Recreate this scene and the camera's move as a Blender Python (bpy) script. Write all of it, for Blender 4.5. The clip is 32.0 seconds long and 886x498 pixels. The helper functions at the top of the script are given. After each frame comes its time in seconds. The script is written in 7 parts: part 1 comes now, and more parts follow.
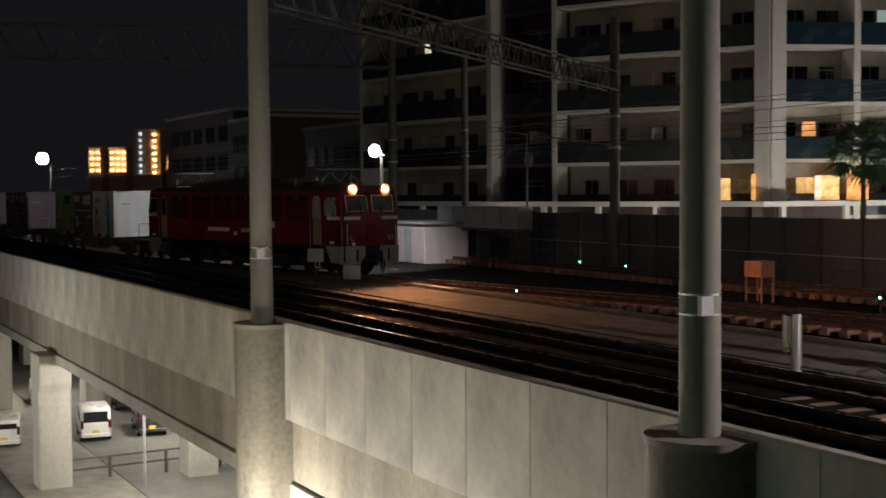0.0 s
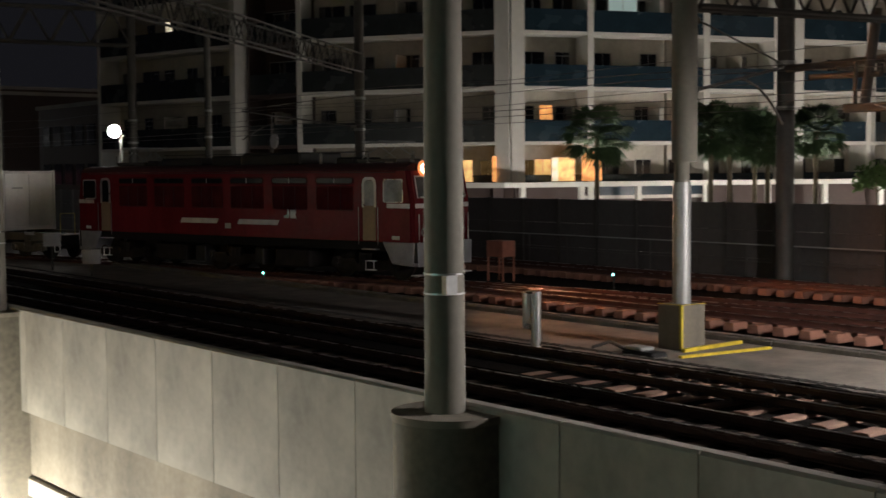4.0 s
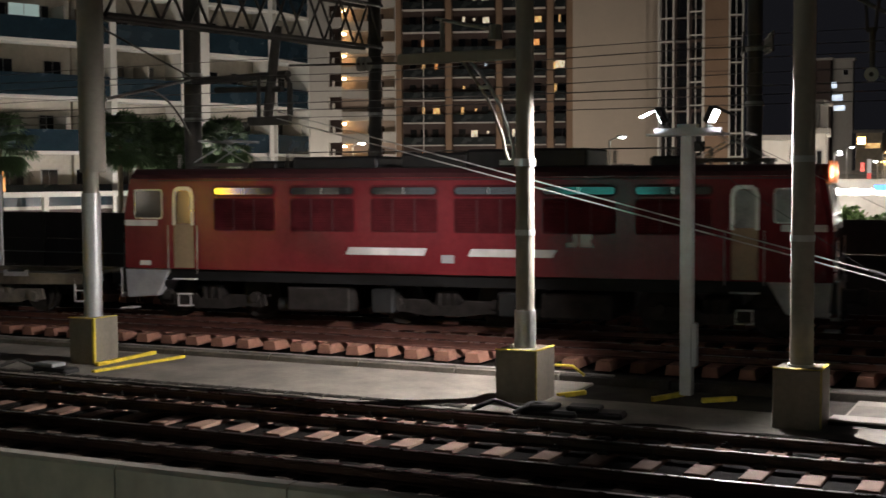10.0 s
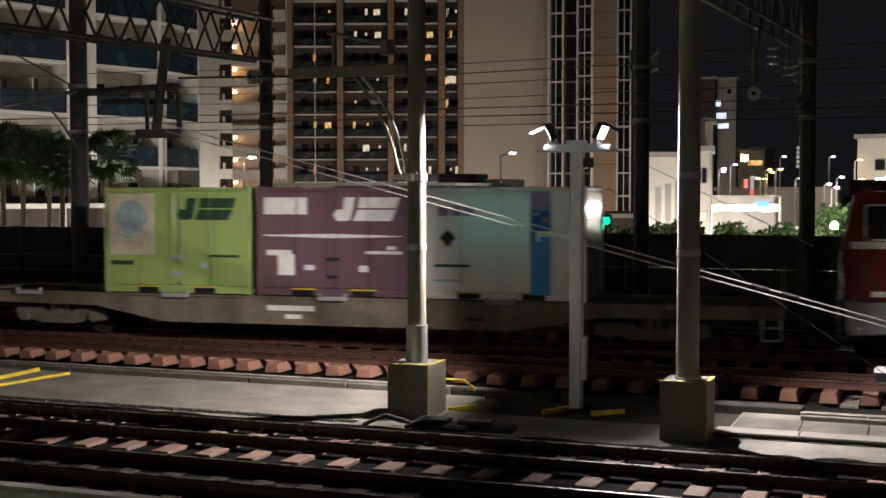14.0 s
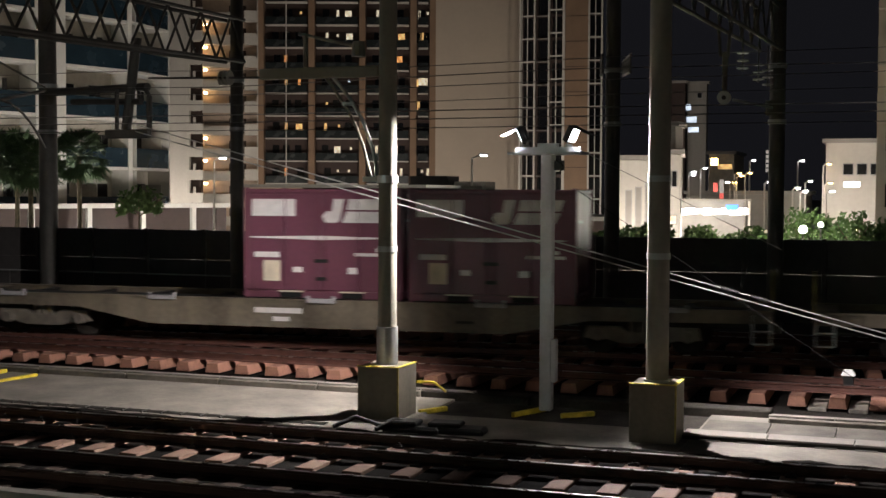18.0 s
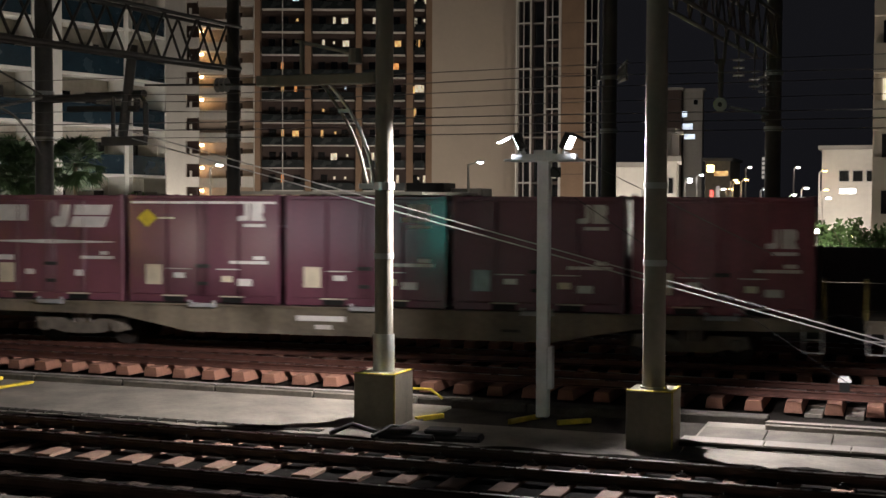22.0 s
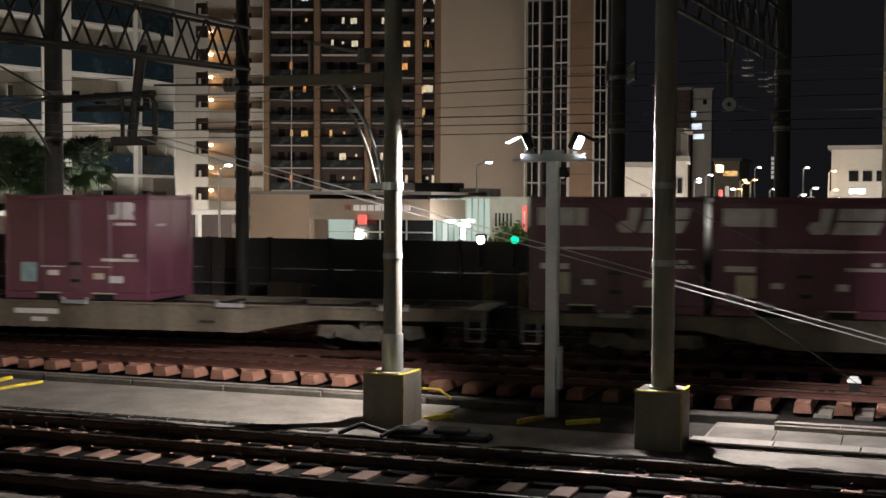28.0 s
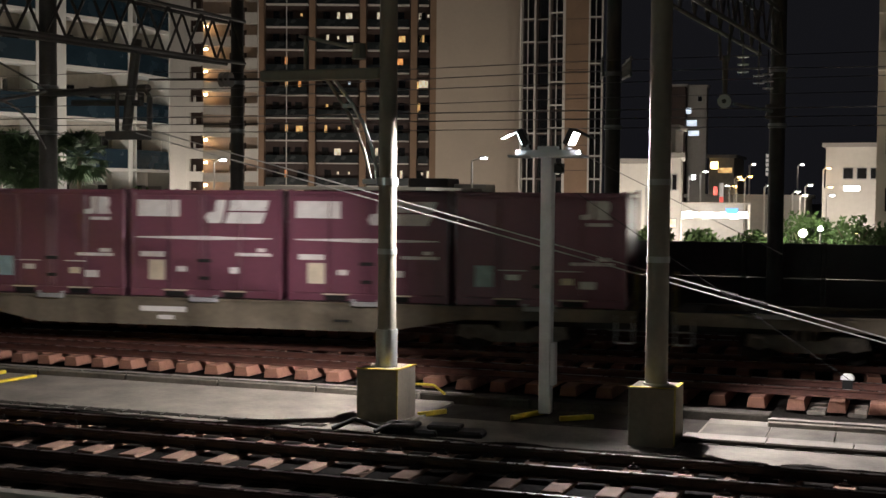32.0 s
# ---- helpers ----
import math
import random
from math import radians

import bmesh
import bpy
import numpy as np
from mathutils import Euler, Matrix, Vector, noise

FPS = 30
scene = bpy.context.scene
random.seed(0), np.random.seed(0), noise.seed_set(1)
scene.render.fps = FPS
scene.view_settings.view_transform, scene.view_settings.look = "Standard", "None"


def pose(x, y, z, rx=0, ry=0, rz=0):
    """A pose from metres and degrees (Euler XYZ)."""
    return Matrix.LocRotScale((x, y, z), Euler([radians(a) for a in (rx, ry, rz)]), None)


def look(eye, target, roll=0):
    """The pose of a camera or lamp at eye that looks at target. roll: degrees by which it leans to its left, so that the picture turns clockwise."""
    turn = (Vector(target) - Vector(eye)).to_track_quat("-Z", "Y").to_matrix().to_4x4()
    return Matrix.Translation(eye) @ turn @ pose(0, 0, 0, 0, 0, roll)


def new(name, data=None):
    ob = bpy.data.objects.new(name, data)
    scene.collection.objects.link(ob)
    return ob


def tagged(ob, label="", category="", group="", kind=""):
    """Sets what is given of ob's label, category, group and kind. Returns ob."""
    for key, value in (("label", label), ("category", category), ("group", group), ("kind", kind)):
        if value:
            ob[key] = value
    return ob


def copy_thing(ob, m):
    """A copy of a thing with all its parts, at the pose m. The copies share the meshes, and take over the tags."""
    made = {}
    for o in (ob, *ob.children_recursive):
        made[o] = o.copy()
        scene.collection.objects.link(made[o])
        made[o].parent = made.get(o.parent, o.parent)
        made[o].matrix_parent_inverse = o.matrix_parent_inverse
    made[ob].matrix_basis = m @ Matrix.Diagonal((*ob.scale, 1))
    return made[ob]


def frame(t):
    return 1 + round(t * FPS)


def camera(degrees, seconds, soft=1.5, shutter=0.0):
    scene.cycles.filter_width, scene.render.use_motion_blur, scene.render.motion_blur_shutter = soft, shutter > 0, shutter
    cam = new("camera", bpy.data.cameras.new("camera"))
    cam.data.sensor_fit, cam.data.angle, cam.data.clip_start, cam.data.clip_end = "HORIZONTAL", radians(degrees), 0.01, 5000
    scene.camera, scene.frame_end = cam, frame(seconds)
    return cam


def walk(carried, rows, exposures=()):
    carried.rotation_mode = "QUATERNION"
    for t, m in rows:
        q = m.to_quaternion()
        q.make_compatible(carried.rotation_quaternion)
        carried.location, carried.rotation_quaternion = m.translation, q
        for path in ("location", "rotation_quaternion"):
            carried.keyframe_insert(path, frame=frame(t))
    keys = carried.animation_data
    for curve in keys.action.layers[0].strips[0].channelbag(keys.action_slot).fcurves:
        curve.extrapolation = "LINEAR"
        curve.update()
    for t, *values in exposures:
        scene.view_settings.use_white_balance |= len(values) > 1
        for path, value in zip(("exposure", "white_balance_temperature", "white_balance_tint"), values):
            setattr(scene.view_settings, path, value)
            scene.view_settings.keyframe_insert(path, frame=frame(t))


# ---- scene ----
# x runs along the tracks, y away from the viewer, z up; the rail heads lie at z = 0
EYE = (0.0, 0.0, 3.45)
cam = camera(37.65, 32.0, soft=1.5, shutter=0.7)
PATH = [
    (0, pose(*EYE, 87.389, 0.457, 62.451)),
    (0.5, pose(*EYE, 87.323, 0.411, 61.034)),
    (1, pose(*EYE, 87.285, 0.485, 59.832)),
    (1.5, pose(*EYE, 87.230, 0.501, 58.749)),
    (2, pose(*EYE, 87.123, 0.544, 57.720)),
    (2.5, pose(*EYE, 86.998, 0.524, 56.436)),
    (4.5, pose(*EYE, 86.414, 0.403, 49.257)),
    (5, pose(*EYE, 86.431, 0.369, 47.186)),
    (5.5, pose(*EYE, 86.454, 0.454, 45.292)),
    (6, pose(*EYE, 86.402, 0.353, 43.202)),
    (6.5, pose(*EYE, 86.316, 0.191, 41.001)),
    (7, pose(*EYE, 86.275, 0.022, 38.576)),
    (7.5, pose(*EYE, 86.238, 0.091, 36.211)),
    (8, pose(*EYE, 86.243, 0.194, 33.859)),
    (8.5, pose(*EYE, 86.338, 0.255, 31.483)),
    (9, pose(*EYE, 86.499, 0.346, 29.167)),
    (9.5, pose(*EYE, 86.664, 0.343, 27.200)),
    (10, pose(*EYE, 86.786, 0.320, 25.740)),
    (10.5, pose(*EYE, 86.880, 0.264, 24.467)),
    (11, pose(*EYE, 87.000, 0.197, 23.503)),
    (11.5, pose(*EYE, 87.257, 0.085, 22.693)),
    (12, pose(*EYE, 87.419, -0.041, 22.112)),
    (12.5, pose(*EYE, 87.522, -0.111, 21.644)),
    (13, pose(*EYE, 87.402, -0.035, 21.358)),
    (13.5, pose(*EYE, 87.398, 0.024, 21.162)),
    (14, pose(*EYE, 87.415, 0.027, 20.974)),
    (14.5, pose(*EYE, 87.418, 0.005, 20.743)),
    (15, pose(*EYE, 87.421, -0.004, 20.487)),
    (15.5, pose(*EYE, 87.439, -0.030, 20.283)),
    (17.5, pose(*EYE, 87.510, -0.153, 19.825)),
    (18, pose(*EYE, 87.513, -0.260, 19.702)),
    (18.5, pose(*EYE, 87.543, -0.348, 19.577)),
    (19, pose(*EYE, 87.572, -0.369, 19.509)),
    (19.5, pose(*EYE, 87.623, -0.355, 19.472)),
    (20, pose(*EYE, 87.692, -0.339, 19.406)),
    (20.5, pose(*EYE, 87.743, -0.296, 19.358)),
    (21, pose(*EYE, 87.779, -0.262, 19.340)),
    (21.5, pose(*EYE, 87.786, -0.234, 19.398)),
    (22, pose(*EYE, 87.817, -0.239, 19.545)),
    (22.5, pose(*EYE, 87.853, -0.215, 19.619)),
    (23, pose(*EYE, 87.881, -0.188, 19.641)),
    (23.5, pose(*EYE, 87.872, -0.196, 19.671)),
    (24, pose(*EYE, 87.815, -0.238, 19.717)),
    (24.5, pose(*EYE, 87.813, -0.269, 19.779)),
    (25, pose(*EYE, 87.815, -0.265, 19.844)),
    (25.5, pose(*EYE, 87.817, -0.234, 19.864)),
    (27.5, pose(*EYE, 87.814, -0.260, 19.891)),
    (28, pose(*EYE, 87.814, -0.250, 19.930)),
    (28.5, pose(*EYE, 87.790, -0.213, 19.965)),
    (29, pose(*EYE, 87.776, -0.243, 19.942)),
    (29.5, pose(*EYE, 87.754, -0.208, 19.935)),
    (30, pose(*EYE, 87.747, -0.302, 19.927)),
    (30.5, pose(*EYE, 87.752, -0.371, 19.920)),
    (31, pose(*EYE, 87.731, -0.360, 19.865)),
    (31.5, pose(*EYE, 87.694, -0.423, 19.800)),
    (32, pose(*EYE, 87.624, -0.483, 19.699)),
]
walk(cam, PATH)

# ---------------------------------------------------------------- light
world = bpy.data.worlds.new("night_sky")
scene.world = world
world.use_nodes = True
sky_nodes = world.node_tree
# town glow on a hazy night sky
sky_co = sky_nodes.nodes.new("ShaderNodeTexCoord")
sky_sep = sky_nodes.nodes.new("ShaderNodeSeparateXYZ")
sky_ramp = sky_nodes.nodes.new("ShaderNodeValToRGB")
sky_nodes.links.new(sky_co.outputs["Generated"], sky_sep.inputs[0])
sky_nodes.links.new(sky_sep.outputs["Z"], sky_ramp.inputs[0])
sky_ramp.color_ramp.elements[0].position, sky_ramp.color_ramp.elements[0].color = 0.10, (0.36, 0.36, 0.45, 1)
sky_ramp.color_ramp.elements[1].position, sky_ramp.color_ramp.elements[1].color = 0.75, (0.42, 0.41, 0.45, 1)
sky_nodes.links.new(sky_ramp.outputs[0], sky_nodes.nodes["Background"].inputs[0])
world.node_tree.nodes["Background"].inputs[1].default_value = 0.0185
scene.view_settings.exposure = 0.0


def lamp(name, kind, place, energy, colour, target=None, size=0.1, cone=60, blend=0.2):
    data = bpy.data.lights.new(name, kind)
    data.energy, data.color, data.shadow_soft_size = energy, colour, size
    ob = new(name, data)
    if kind == "SPOT":
        data.spot_size, data.spot_blend = radians(cone), blend
    ob.matrix_world = look(place, target) if target else pose(*place)
    return ob


COOL = (0.93, 0.97, 1.0)
# the two floodlights of the yard lamp post
lamp("flood_west", "SPOT", (-6.06, 20.56, 4.39), 4900, (1.0, 0.92, 0.90), (-10.5, 19.15, 2.75), 0.07, 142, 0.55)
lamp("flood_east", "SPOT", (-5.06, 20.56, 4.39), 5400, (1.0, 0.93, 0.93), (-0.6, 19.6, 2.75), 0.07, 140, 0.58)
# yard flood tower far up the line
lamp("flood_tower_light", "SPOT", (-55.5, 25.0, 5.1), 2700, COOL, (-60.4, 24.6, 0.0), 0.2, 114, 0.5)
# unseen lamps added behind the noise barrier to light the flats
for x, y, e in ((-66, 37.0, 120), (-57, 40.5, 210), (-46.5, 45.0, 1100), (-42.5, 56, 1900), (-39, 66, 1600), (-37, 76, 900)):
    lamp("street_light", "POINT", (x, y, 0.4), e, (1.0, 0.925, 0.86), None, 0.25)
# unseen lamps added low down to light towers, houses and shrubs
for x, y, e in ((-70, 128, 4100), (-52, 132, 5100), (-36, 134, 3800), (-88, 136, 3000), (-15, 74, 2600), (-4, 92, 1700), (-13.0, 87.5, 2400), (-7.5, 58.0, 700)):
    lamp("street_light", "POINT", (x, y, -0.6), e, (1.0, 0.86, 0.75), None, 0.3)
# unseen lamps added to brighten the bank and the shop's end wall
lamp("street_light", "POINT", (-27.2, 49.0, 1.6), 420, (1.0, 0.90, 0.76), None, 0.25)
lamp("street_light", "POINT", (-19.0, 54.5, 1.2), 650, (1.0, 0.95, 0.84), None, 0.25)
lamp("globe_light", "POINT", (-4.3, 60.9, 2.6), 420, (1.0, 0.97, 0.85), None, 0.2)
# weak fill lamp added out of view behind the viewer to lift the darks
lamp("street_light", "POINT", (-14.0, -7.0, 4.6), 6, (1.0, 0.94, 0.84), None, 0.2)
# unseen lamps below the viaduct, set to match the parapet; parking lights under it
lamp("kerb_light", "POINT", (-27.4, 9.0, -5.2), 1500, (1.0, 0.95, 0.82), None, 0.12)
lamp("street_light", "POINT", (-54.0, 0.5, -5.6), 2500, (1.0, 0.97, 0.90), None, 0.25)
lamp("street_light", "POINT", (-20.5, 8.0, -6.4), 1350, (1.0, 0.94, 0.84), None, 0.25)
for x, y in ((-52, 14.2), (-64, 18), (-80, 15)):
    lamp("parking_light", "POINT", (x, y, -4.2), 1700, (1.0, 0.95, 0.85), None, 0.2)

# ---------------------------------------------------------------- materials


def mat(name, col, rough=0.6, metal=0.0, var=0.25, scale=3.0, bump=0.0, streak=0.0, spread=0.0, spec=0.5):
    """A surface with grain and stains at two scales; streak draws the stains out downwards, spread varies whole pieces."""
    m = bpy.data.materials.new(name)
    m.use_nodes = True
    nt = m.node_tree
    bsdf = nt.nodes["Principled BSDF"]
    bsdf.inputs["Metallic"].default_value = metal
    bsdf.inputs["Specular IOR Level"].default_value = spec
    tc = nt.nodes.new("ShaderNodeTexCoord")
    mp = nt.nodes.new("ShaderNodeMapping")
    mp.inputs["Scale"].default_value = (1, 1, 0.18 if streak else 1)
    nt.links.new(tc.outputs["Object"], mp.inputs[0])
    big = nt.nodes.new("ShaderNodeTexNoise")
    big.inputs["Scale"].default_value, big.inputs["Detail"].default_value = scale, 5
    fine = nt.nodes.new("ShaderNodeTexNoise")
    fine.inputs["Scale"].default_value, fine.inputs["Detail"].default_value = scale * 9, 3
    nt.links.new(mp.outputs[0], big.inputs["Vector"])
    nt.links.new(tc.outputs["Object"], fine.inputs["Vector"])
    add = nt.nodes.new("ShaderNodeMath")
    add.operation = "MULTIPLY_ADD"
    add.inputs[1].default_value = 0.35
    nt.links.new(fine.outputs["Fac"], add.inputs[0])
    nt.links.new(big.outputs["Fac"], add.inputs[2])
    fac = add.outputs[0]
    if spread:
        info = nt.nodes.new("ShaderNodeObjectInfo")
        more = nt.nodes.new("ShaderNodeMath")
        more.operation = "MULTIPLY_ADD"
        more.inputs[1].default_value = spread
        nt.links.new(info.outputs["Random"], more.inputs[0])
        nt.links.new(fac, more.inputs[2])
        fac = more.outputs[0]
    ramp = nt.nodes.new("ShaderNodeValToRGB")
    lo, hi = ramp.color_ramp.elements
    lo.position, hi.position = 0.42, 0.95 + spread * 0.7
    lo.color = (*[c * (1 - var) for c in col], 1)
    hi.color = (*[min(1, c * (1 + var)) for c in col], 1)
    nt.links.new(fac, ramp.inputs[0])
    nt.links.new(ramp.outputs[0], bsdf.inputs["Base Color"])
    rr = nt.nodes.new("ShaderNodeMapRange")
    rr.inputs["To Min"].default_value, rr.inputs["To Max"].default_value = max(0.05, rough - 0.12), min(1, rough + 0.12)
    nt.links.new(big.outputs["Fac"], rr.inputs["Value"])
    nt.links.new(rr.outputs[0], bsdf.inputs["Roughness"])
    if bump:
        b = nt.nodes.new("ShaderNodeBump")
        b.inputs["Strength"].default_value, b.inputs["Distance"].default_value = bump, 0.02
        nt.links.new(fine.outputs["Fac"], b.inputs["Height"])
        nt.links.new(b.outputs[0], bsdf.inputs["Normal"])
    return m


def glow(name, col, strength):
    m = bpy.data.materials.new(name)
    m.use_nodes = True
    bsdf = m.node_tree.nodes["Principled BSDF"]
    bsdf.inputs["Base Color"].default_value = (*[c * 0.6 for c in col], 1)
    bsdf.inputs["Emission Color"].default_value = (*col, 1)
    bsdf.inputs["Emission Strength"].default_value = strength
    return m


def clear_glow(name, col, strength):
    """A lamp glass that glows and lets the light behind it through."""
    m = bpy.data.materials.new(name)
    m.use_nodes = True
    nt = m.node_tree
    em, tr, mix = nt.nodes.new("ShaderNodeEmission"), nt.nodes.new("ShaderNodeBsdfTransparent"), nt.nodes.new("ShaderNodeMixShader")
    em.inputs[0].default_value, em.inputs[1].default_value = (*col, 1), strength
    nt.links.new(em.outputs[0], mix.inputs[1])
    nt.links.new(tr.outputs[0], mix.inputs[2])
    nt.links.new(mix.outputs[0], nt.nodes["Material Output"].inputs[0])
    return m


def lit_room(name, col, strength):
    """A lit window: curtains and furniture make the glow uneven."""
    m = glow(name, col, strength)
    nt = m.node_tree
    tc = nt.nodes.new("ShaderNodeTexCoord")
    n = nt.nodes.new("ShaderNodeTexNoise")
    n.inputs["Scale"].default_value = 2.2
    nt.links.new(tc.outputs["Object"], n.inputs["Vector"])
    r = nt.nodes.new("ShaderNodeMapRange")
    r.inputs["From Min"].default_value, r.inputs["From Max"].default_value = 0.3, 0.7
    r.inputs["To Min"].default_value, r.inputs["To Max"].default_value = strength * 0.35, strength * 1.5
    nt.links.new(n.outputs["Fac"], r.inputs["Value"])
    nt.links.new(r.outputs[0], nt.nodes["Principled BSDF"].inputs["Emission Strength"])
    return m


CONCRETE = mat("concrete", (0.40, 0.38, 0.33), 0.85, var=0.30, scale=0.7, bump=0.25, streak=1)
PANEL = mat("parapet_concrete", (0.43, 0.405, 0.35), 0.85, var=0.32, scale=0.75, bump=0.2, spread=0.12)
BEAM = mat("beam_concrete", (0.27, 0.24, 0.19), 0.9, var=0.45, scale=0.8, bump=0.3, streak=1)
ASPHALT = mat("asphalt", (0.055, 0.054, 0.05), 0.9, var=0.3, scale=1.5, bump=0.3)
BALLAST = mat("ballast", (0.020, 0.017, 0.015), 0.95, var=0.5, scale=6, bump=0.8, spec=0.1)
LOTM = mat("parking_concrete", (0.14, 0.135, 0.12), 0.85, var=0.4, scale=0.5, bump=0.2)
# black for oil patches and for the shade between the near tracks
OIL_SHADE = mat("oil_and_shade_black", (0.009, 0.0078, 0.0068), 0.95, var=0.6, scale=5, bump=0.8, spec=0.06)
STRIP = mat("walkway_concrete", (0.175, 0.158, 0.132), 0.8, var=0.42, scale=1.3, bump=0.35)
# dark for the dirt by the post and for the trough wall's shade
DIRT_SHADE = mat("dirt_and_shade", (0.042, 0.038, 0.033), 0.9, var=0.5, scale=2.5, bump=0.5, spec=0.1)
BLOCKC = mat("block_concrete", (0.17, 0.152, 0.118), 0.85, var=0.3, scale=1.5, bump=0.2, streak=1)
LID = mat("trough_concrete", (0.165, 0.152, 0.135), 0.8, var=0.42, scale=1.2, bump=0.2, spread=0.3)
SLEEPER = mat("rusty_sleeper", (0.205, 0.10, 0.068), 0.85, var=0.5, scale=3, bump=0.25, spread=0.35)
# dark sleeper copy; the siding's lack of light is put into its colour
SLEEPER_SHADED = mat("shaded_sleeper", (0.055, 0.042, 0.034), 0.9, var=0.4, scale=3, bump=0.25, spread=0.4, spec=0.1)
RUSTRAIL = mat("rusty_rail", (0.085, 0.034, 0.025), 0.7, 0.1, var=0.4, scale=5)
SLEEPER_GREY = mat("sleeper_concrete", (0.18, 0.110, 0.077), 0.8, var=0.3, scale=3, bump=0.25, spread=0.4)
RAIL = mat("rail_steel", (0.055, 0.034, 0.026), 0.5, 0.6, var=0.4, scale=5)
RAILTOP = mat("rail_running_face", (0.42, 0.40, 0.38), 0.28, 1.0, var=0.15, scale=4)
YELLOW = mat("yellow_paint", (0.62, 0.48, 0.04), 0.6, var=0.35, scale=5)
DARKSLAB = mat("dark_grey_slab", (0.085, 0.076, 0.064), 0.85, var=0.5, scale=2.2, bump=0.3)
WORNY = mat("worn_yellow_paint", (0.30, 0.235, 0.07), 0.75, var=0.5, scale=7)
GALV = mat("galvanised_steel", (0.42, 0.43, 0.42), 0.45, 0.55, var=0.2, scale=2)
POSTM = mat("lamp_post_paint", (0.48, 0.50, 0.53), 0.5, var=0.15, scale=2)
POLE = mat("pole_concrete", (0.235, 0.22, 0.18), 0.75, var=0.2, scale=1.2, bump=0.1, streak=1)
MASTM = mat("mast_steel", (0.10, 0.095, 0.085), 0.65, 0.3, var=0.3, scale=1.5)
WIREM = mat("wire_copper", (0.20, 0.19, 0.18), 0.45, 0.7, var=0.1)
CABLEM = mat("bright_cable", (0.55, 0.55, 0.53), 0.35, 0.8, var=0.1)
WALLP = mat("barrier_panel", (0.085, 0.080, 0.076), 0.85, var=0.35, scale=0.6, bump=0.1, streak=1, spread=0.3)
DARK = mat("dark_steel", (0.022, 0.022, 0.022), 0.6, 0.3, var=0.4, scale=4)
BLACK = mat("black_rubber", (0.012, 0.012, 0.012), 0.7, var=0.3, scale=4, spec=0.2)
RED = mat("loco_red", (0.165, 0.016, 0.022), 0.19, var=0.28, scale=0.9, bump=0.02, streak=1, spec=0.32)
REDDARK = mat("loco_grille_red", (0.075, 0.010, 0.013), 0.85, var=0.35, scale=2.5, spec=0.15)
ROOFM = mat("loco_roof_maroon", (0.062, 0.014, 0.017), 0.7, var=0.35, scale=1.5)
TANP = mat("cab_door_tan", (0.30, 0.215, 0.13), 0.45, var=0.3, scale=1.5, streak=1)
PEDC = mat("pedestal_concrete", (0.185, 0.165, 0.128), 0.88, var=0.65, scale=0.9, bump=0.3, streak=1)
GREYP = mat("grey_paint", (0.34, 0.34, 0.35), 0.5, var=0.25, scale=2)
WHITEP = mat("white_marking", (0.72, 0.70, 0.68), 0.55, var=0.2, scale=3)
SILVER = mat("polished_steel", (0.70, 0.70, 0.68), 0.3, 0.9, var=0.1, scale=3)
BOGIE = mat("bogie_dark_steel", (0.030, 0.026, 0.024), 0.8, 0.1, var=0.45, scale=4, bump=0.2, spec=0.15)
BOGIEW = mat("wagon_bogie_paint", (0.14, 0.122, 0.10), 0.75, var=0.45, scale=4, bump=0.2)
# pale grey cab glass; a bright reflection is put into its colour
PALEPANE = mat("pale_cab_glass", (0.34, 0.36, 0.36), 0.35, var=0.4, scale=3)
SCREEN = mat("cab_screen_glass", (0.11, 0.12, 0.115), 0.22, var=0.4, scale=2)
WAGON = mat("wagon_paint", (0.155, 0.13, 0.095), 0.6, var=0.6, scale=1.0, streak=1)
MAROON = mat("container_maroon", (0.135, 0.044, 0.070), 0.36, var=0.28, scale=1.1, streak=1, spread=0.2)
FRESH = mat("container_fresh_maroon", (0.120, 0.038, 0.062), 0.09, var=0.2, scale=1.1, streak=1, spec=1.0)
PURPLE = mat("container_plum", (0.13, 0.065, 0.085), 0.36, var=0.25, scale=1.1, streak=1)
# redder streaky maroon; an orange sign's reflection is put into the colour
RUDDY = mat("container_ruddy_maroon", (0.20, 0.052, 0.075), 0.30, var=0.45, scale=1.3, streak=1)
GREENC = mat("container_green", (0.29, 0.40, 0.12), 0.32, var=0.2, scale=1.1, streak=1)
WHITEC = mat("container_white", (0.80, 0.78, 0.77), 0.08, var=0.15, scale=1.0, streak=1, spec=0.9)
BLUE = mat("blue_marking", (0.02, 0.12, 0.50), 0.5, var=0.2, scale=2)
LBLUE = mat("pale_blue_marking", (0.04, 0.33, 0.75), 0.5, var=0.2, scale=2)
CREAM = mat("cream_marking", (0.62, 0.55, 0.42), 0.6, var=0.2, scale=3)
PICT = mat("pale_teal_marking", (0.32, 0.45, 0.47), 0.6, var=0.35, scale=4)
DGREEN = mat("dark_green_marking", (0.02, 0.06, 0.03), 0.6, var=0.2, scale=3)
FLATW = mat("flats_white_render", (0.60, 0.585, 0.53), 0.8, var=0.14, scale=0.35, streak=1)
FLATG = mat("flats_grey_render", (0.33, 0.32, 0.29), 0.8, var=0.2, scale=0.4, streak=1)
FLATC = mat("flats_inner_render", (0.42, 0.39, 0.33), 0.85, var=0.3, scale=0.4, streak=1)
TEAL = mat("teal_balcony_glass", (0.014, 0.030, 0.042), 0.25, var=0.25, scale=0.8)
SMOKE = mat("dark_balcony_glass", (0.022, 0.027, 0.028), 0.25, var=0.3, scale=0.8)
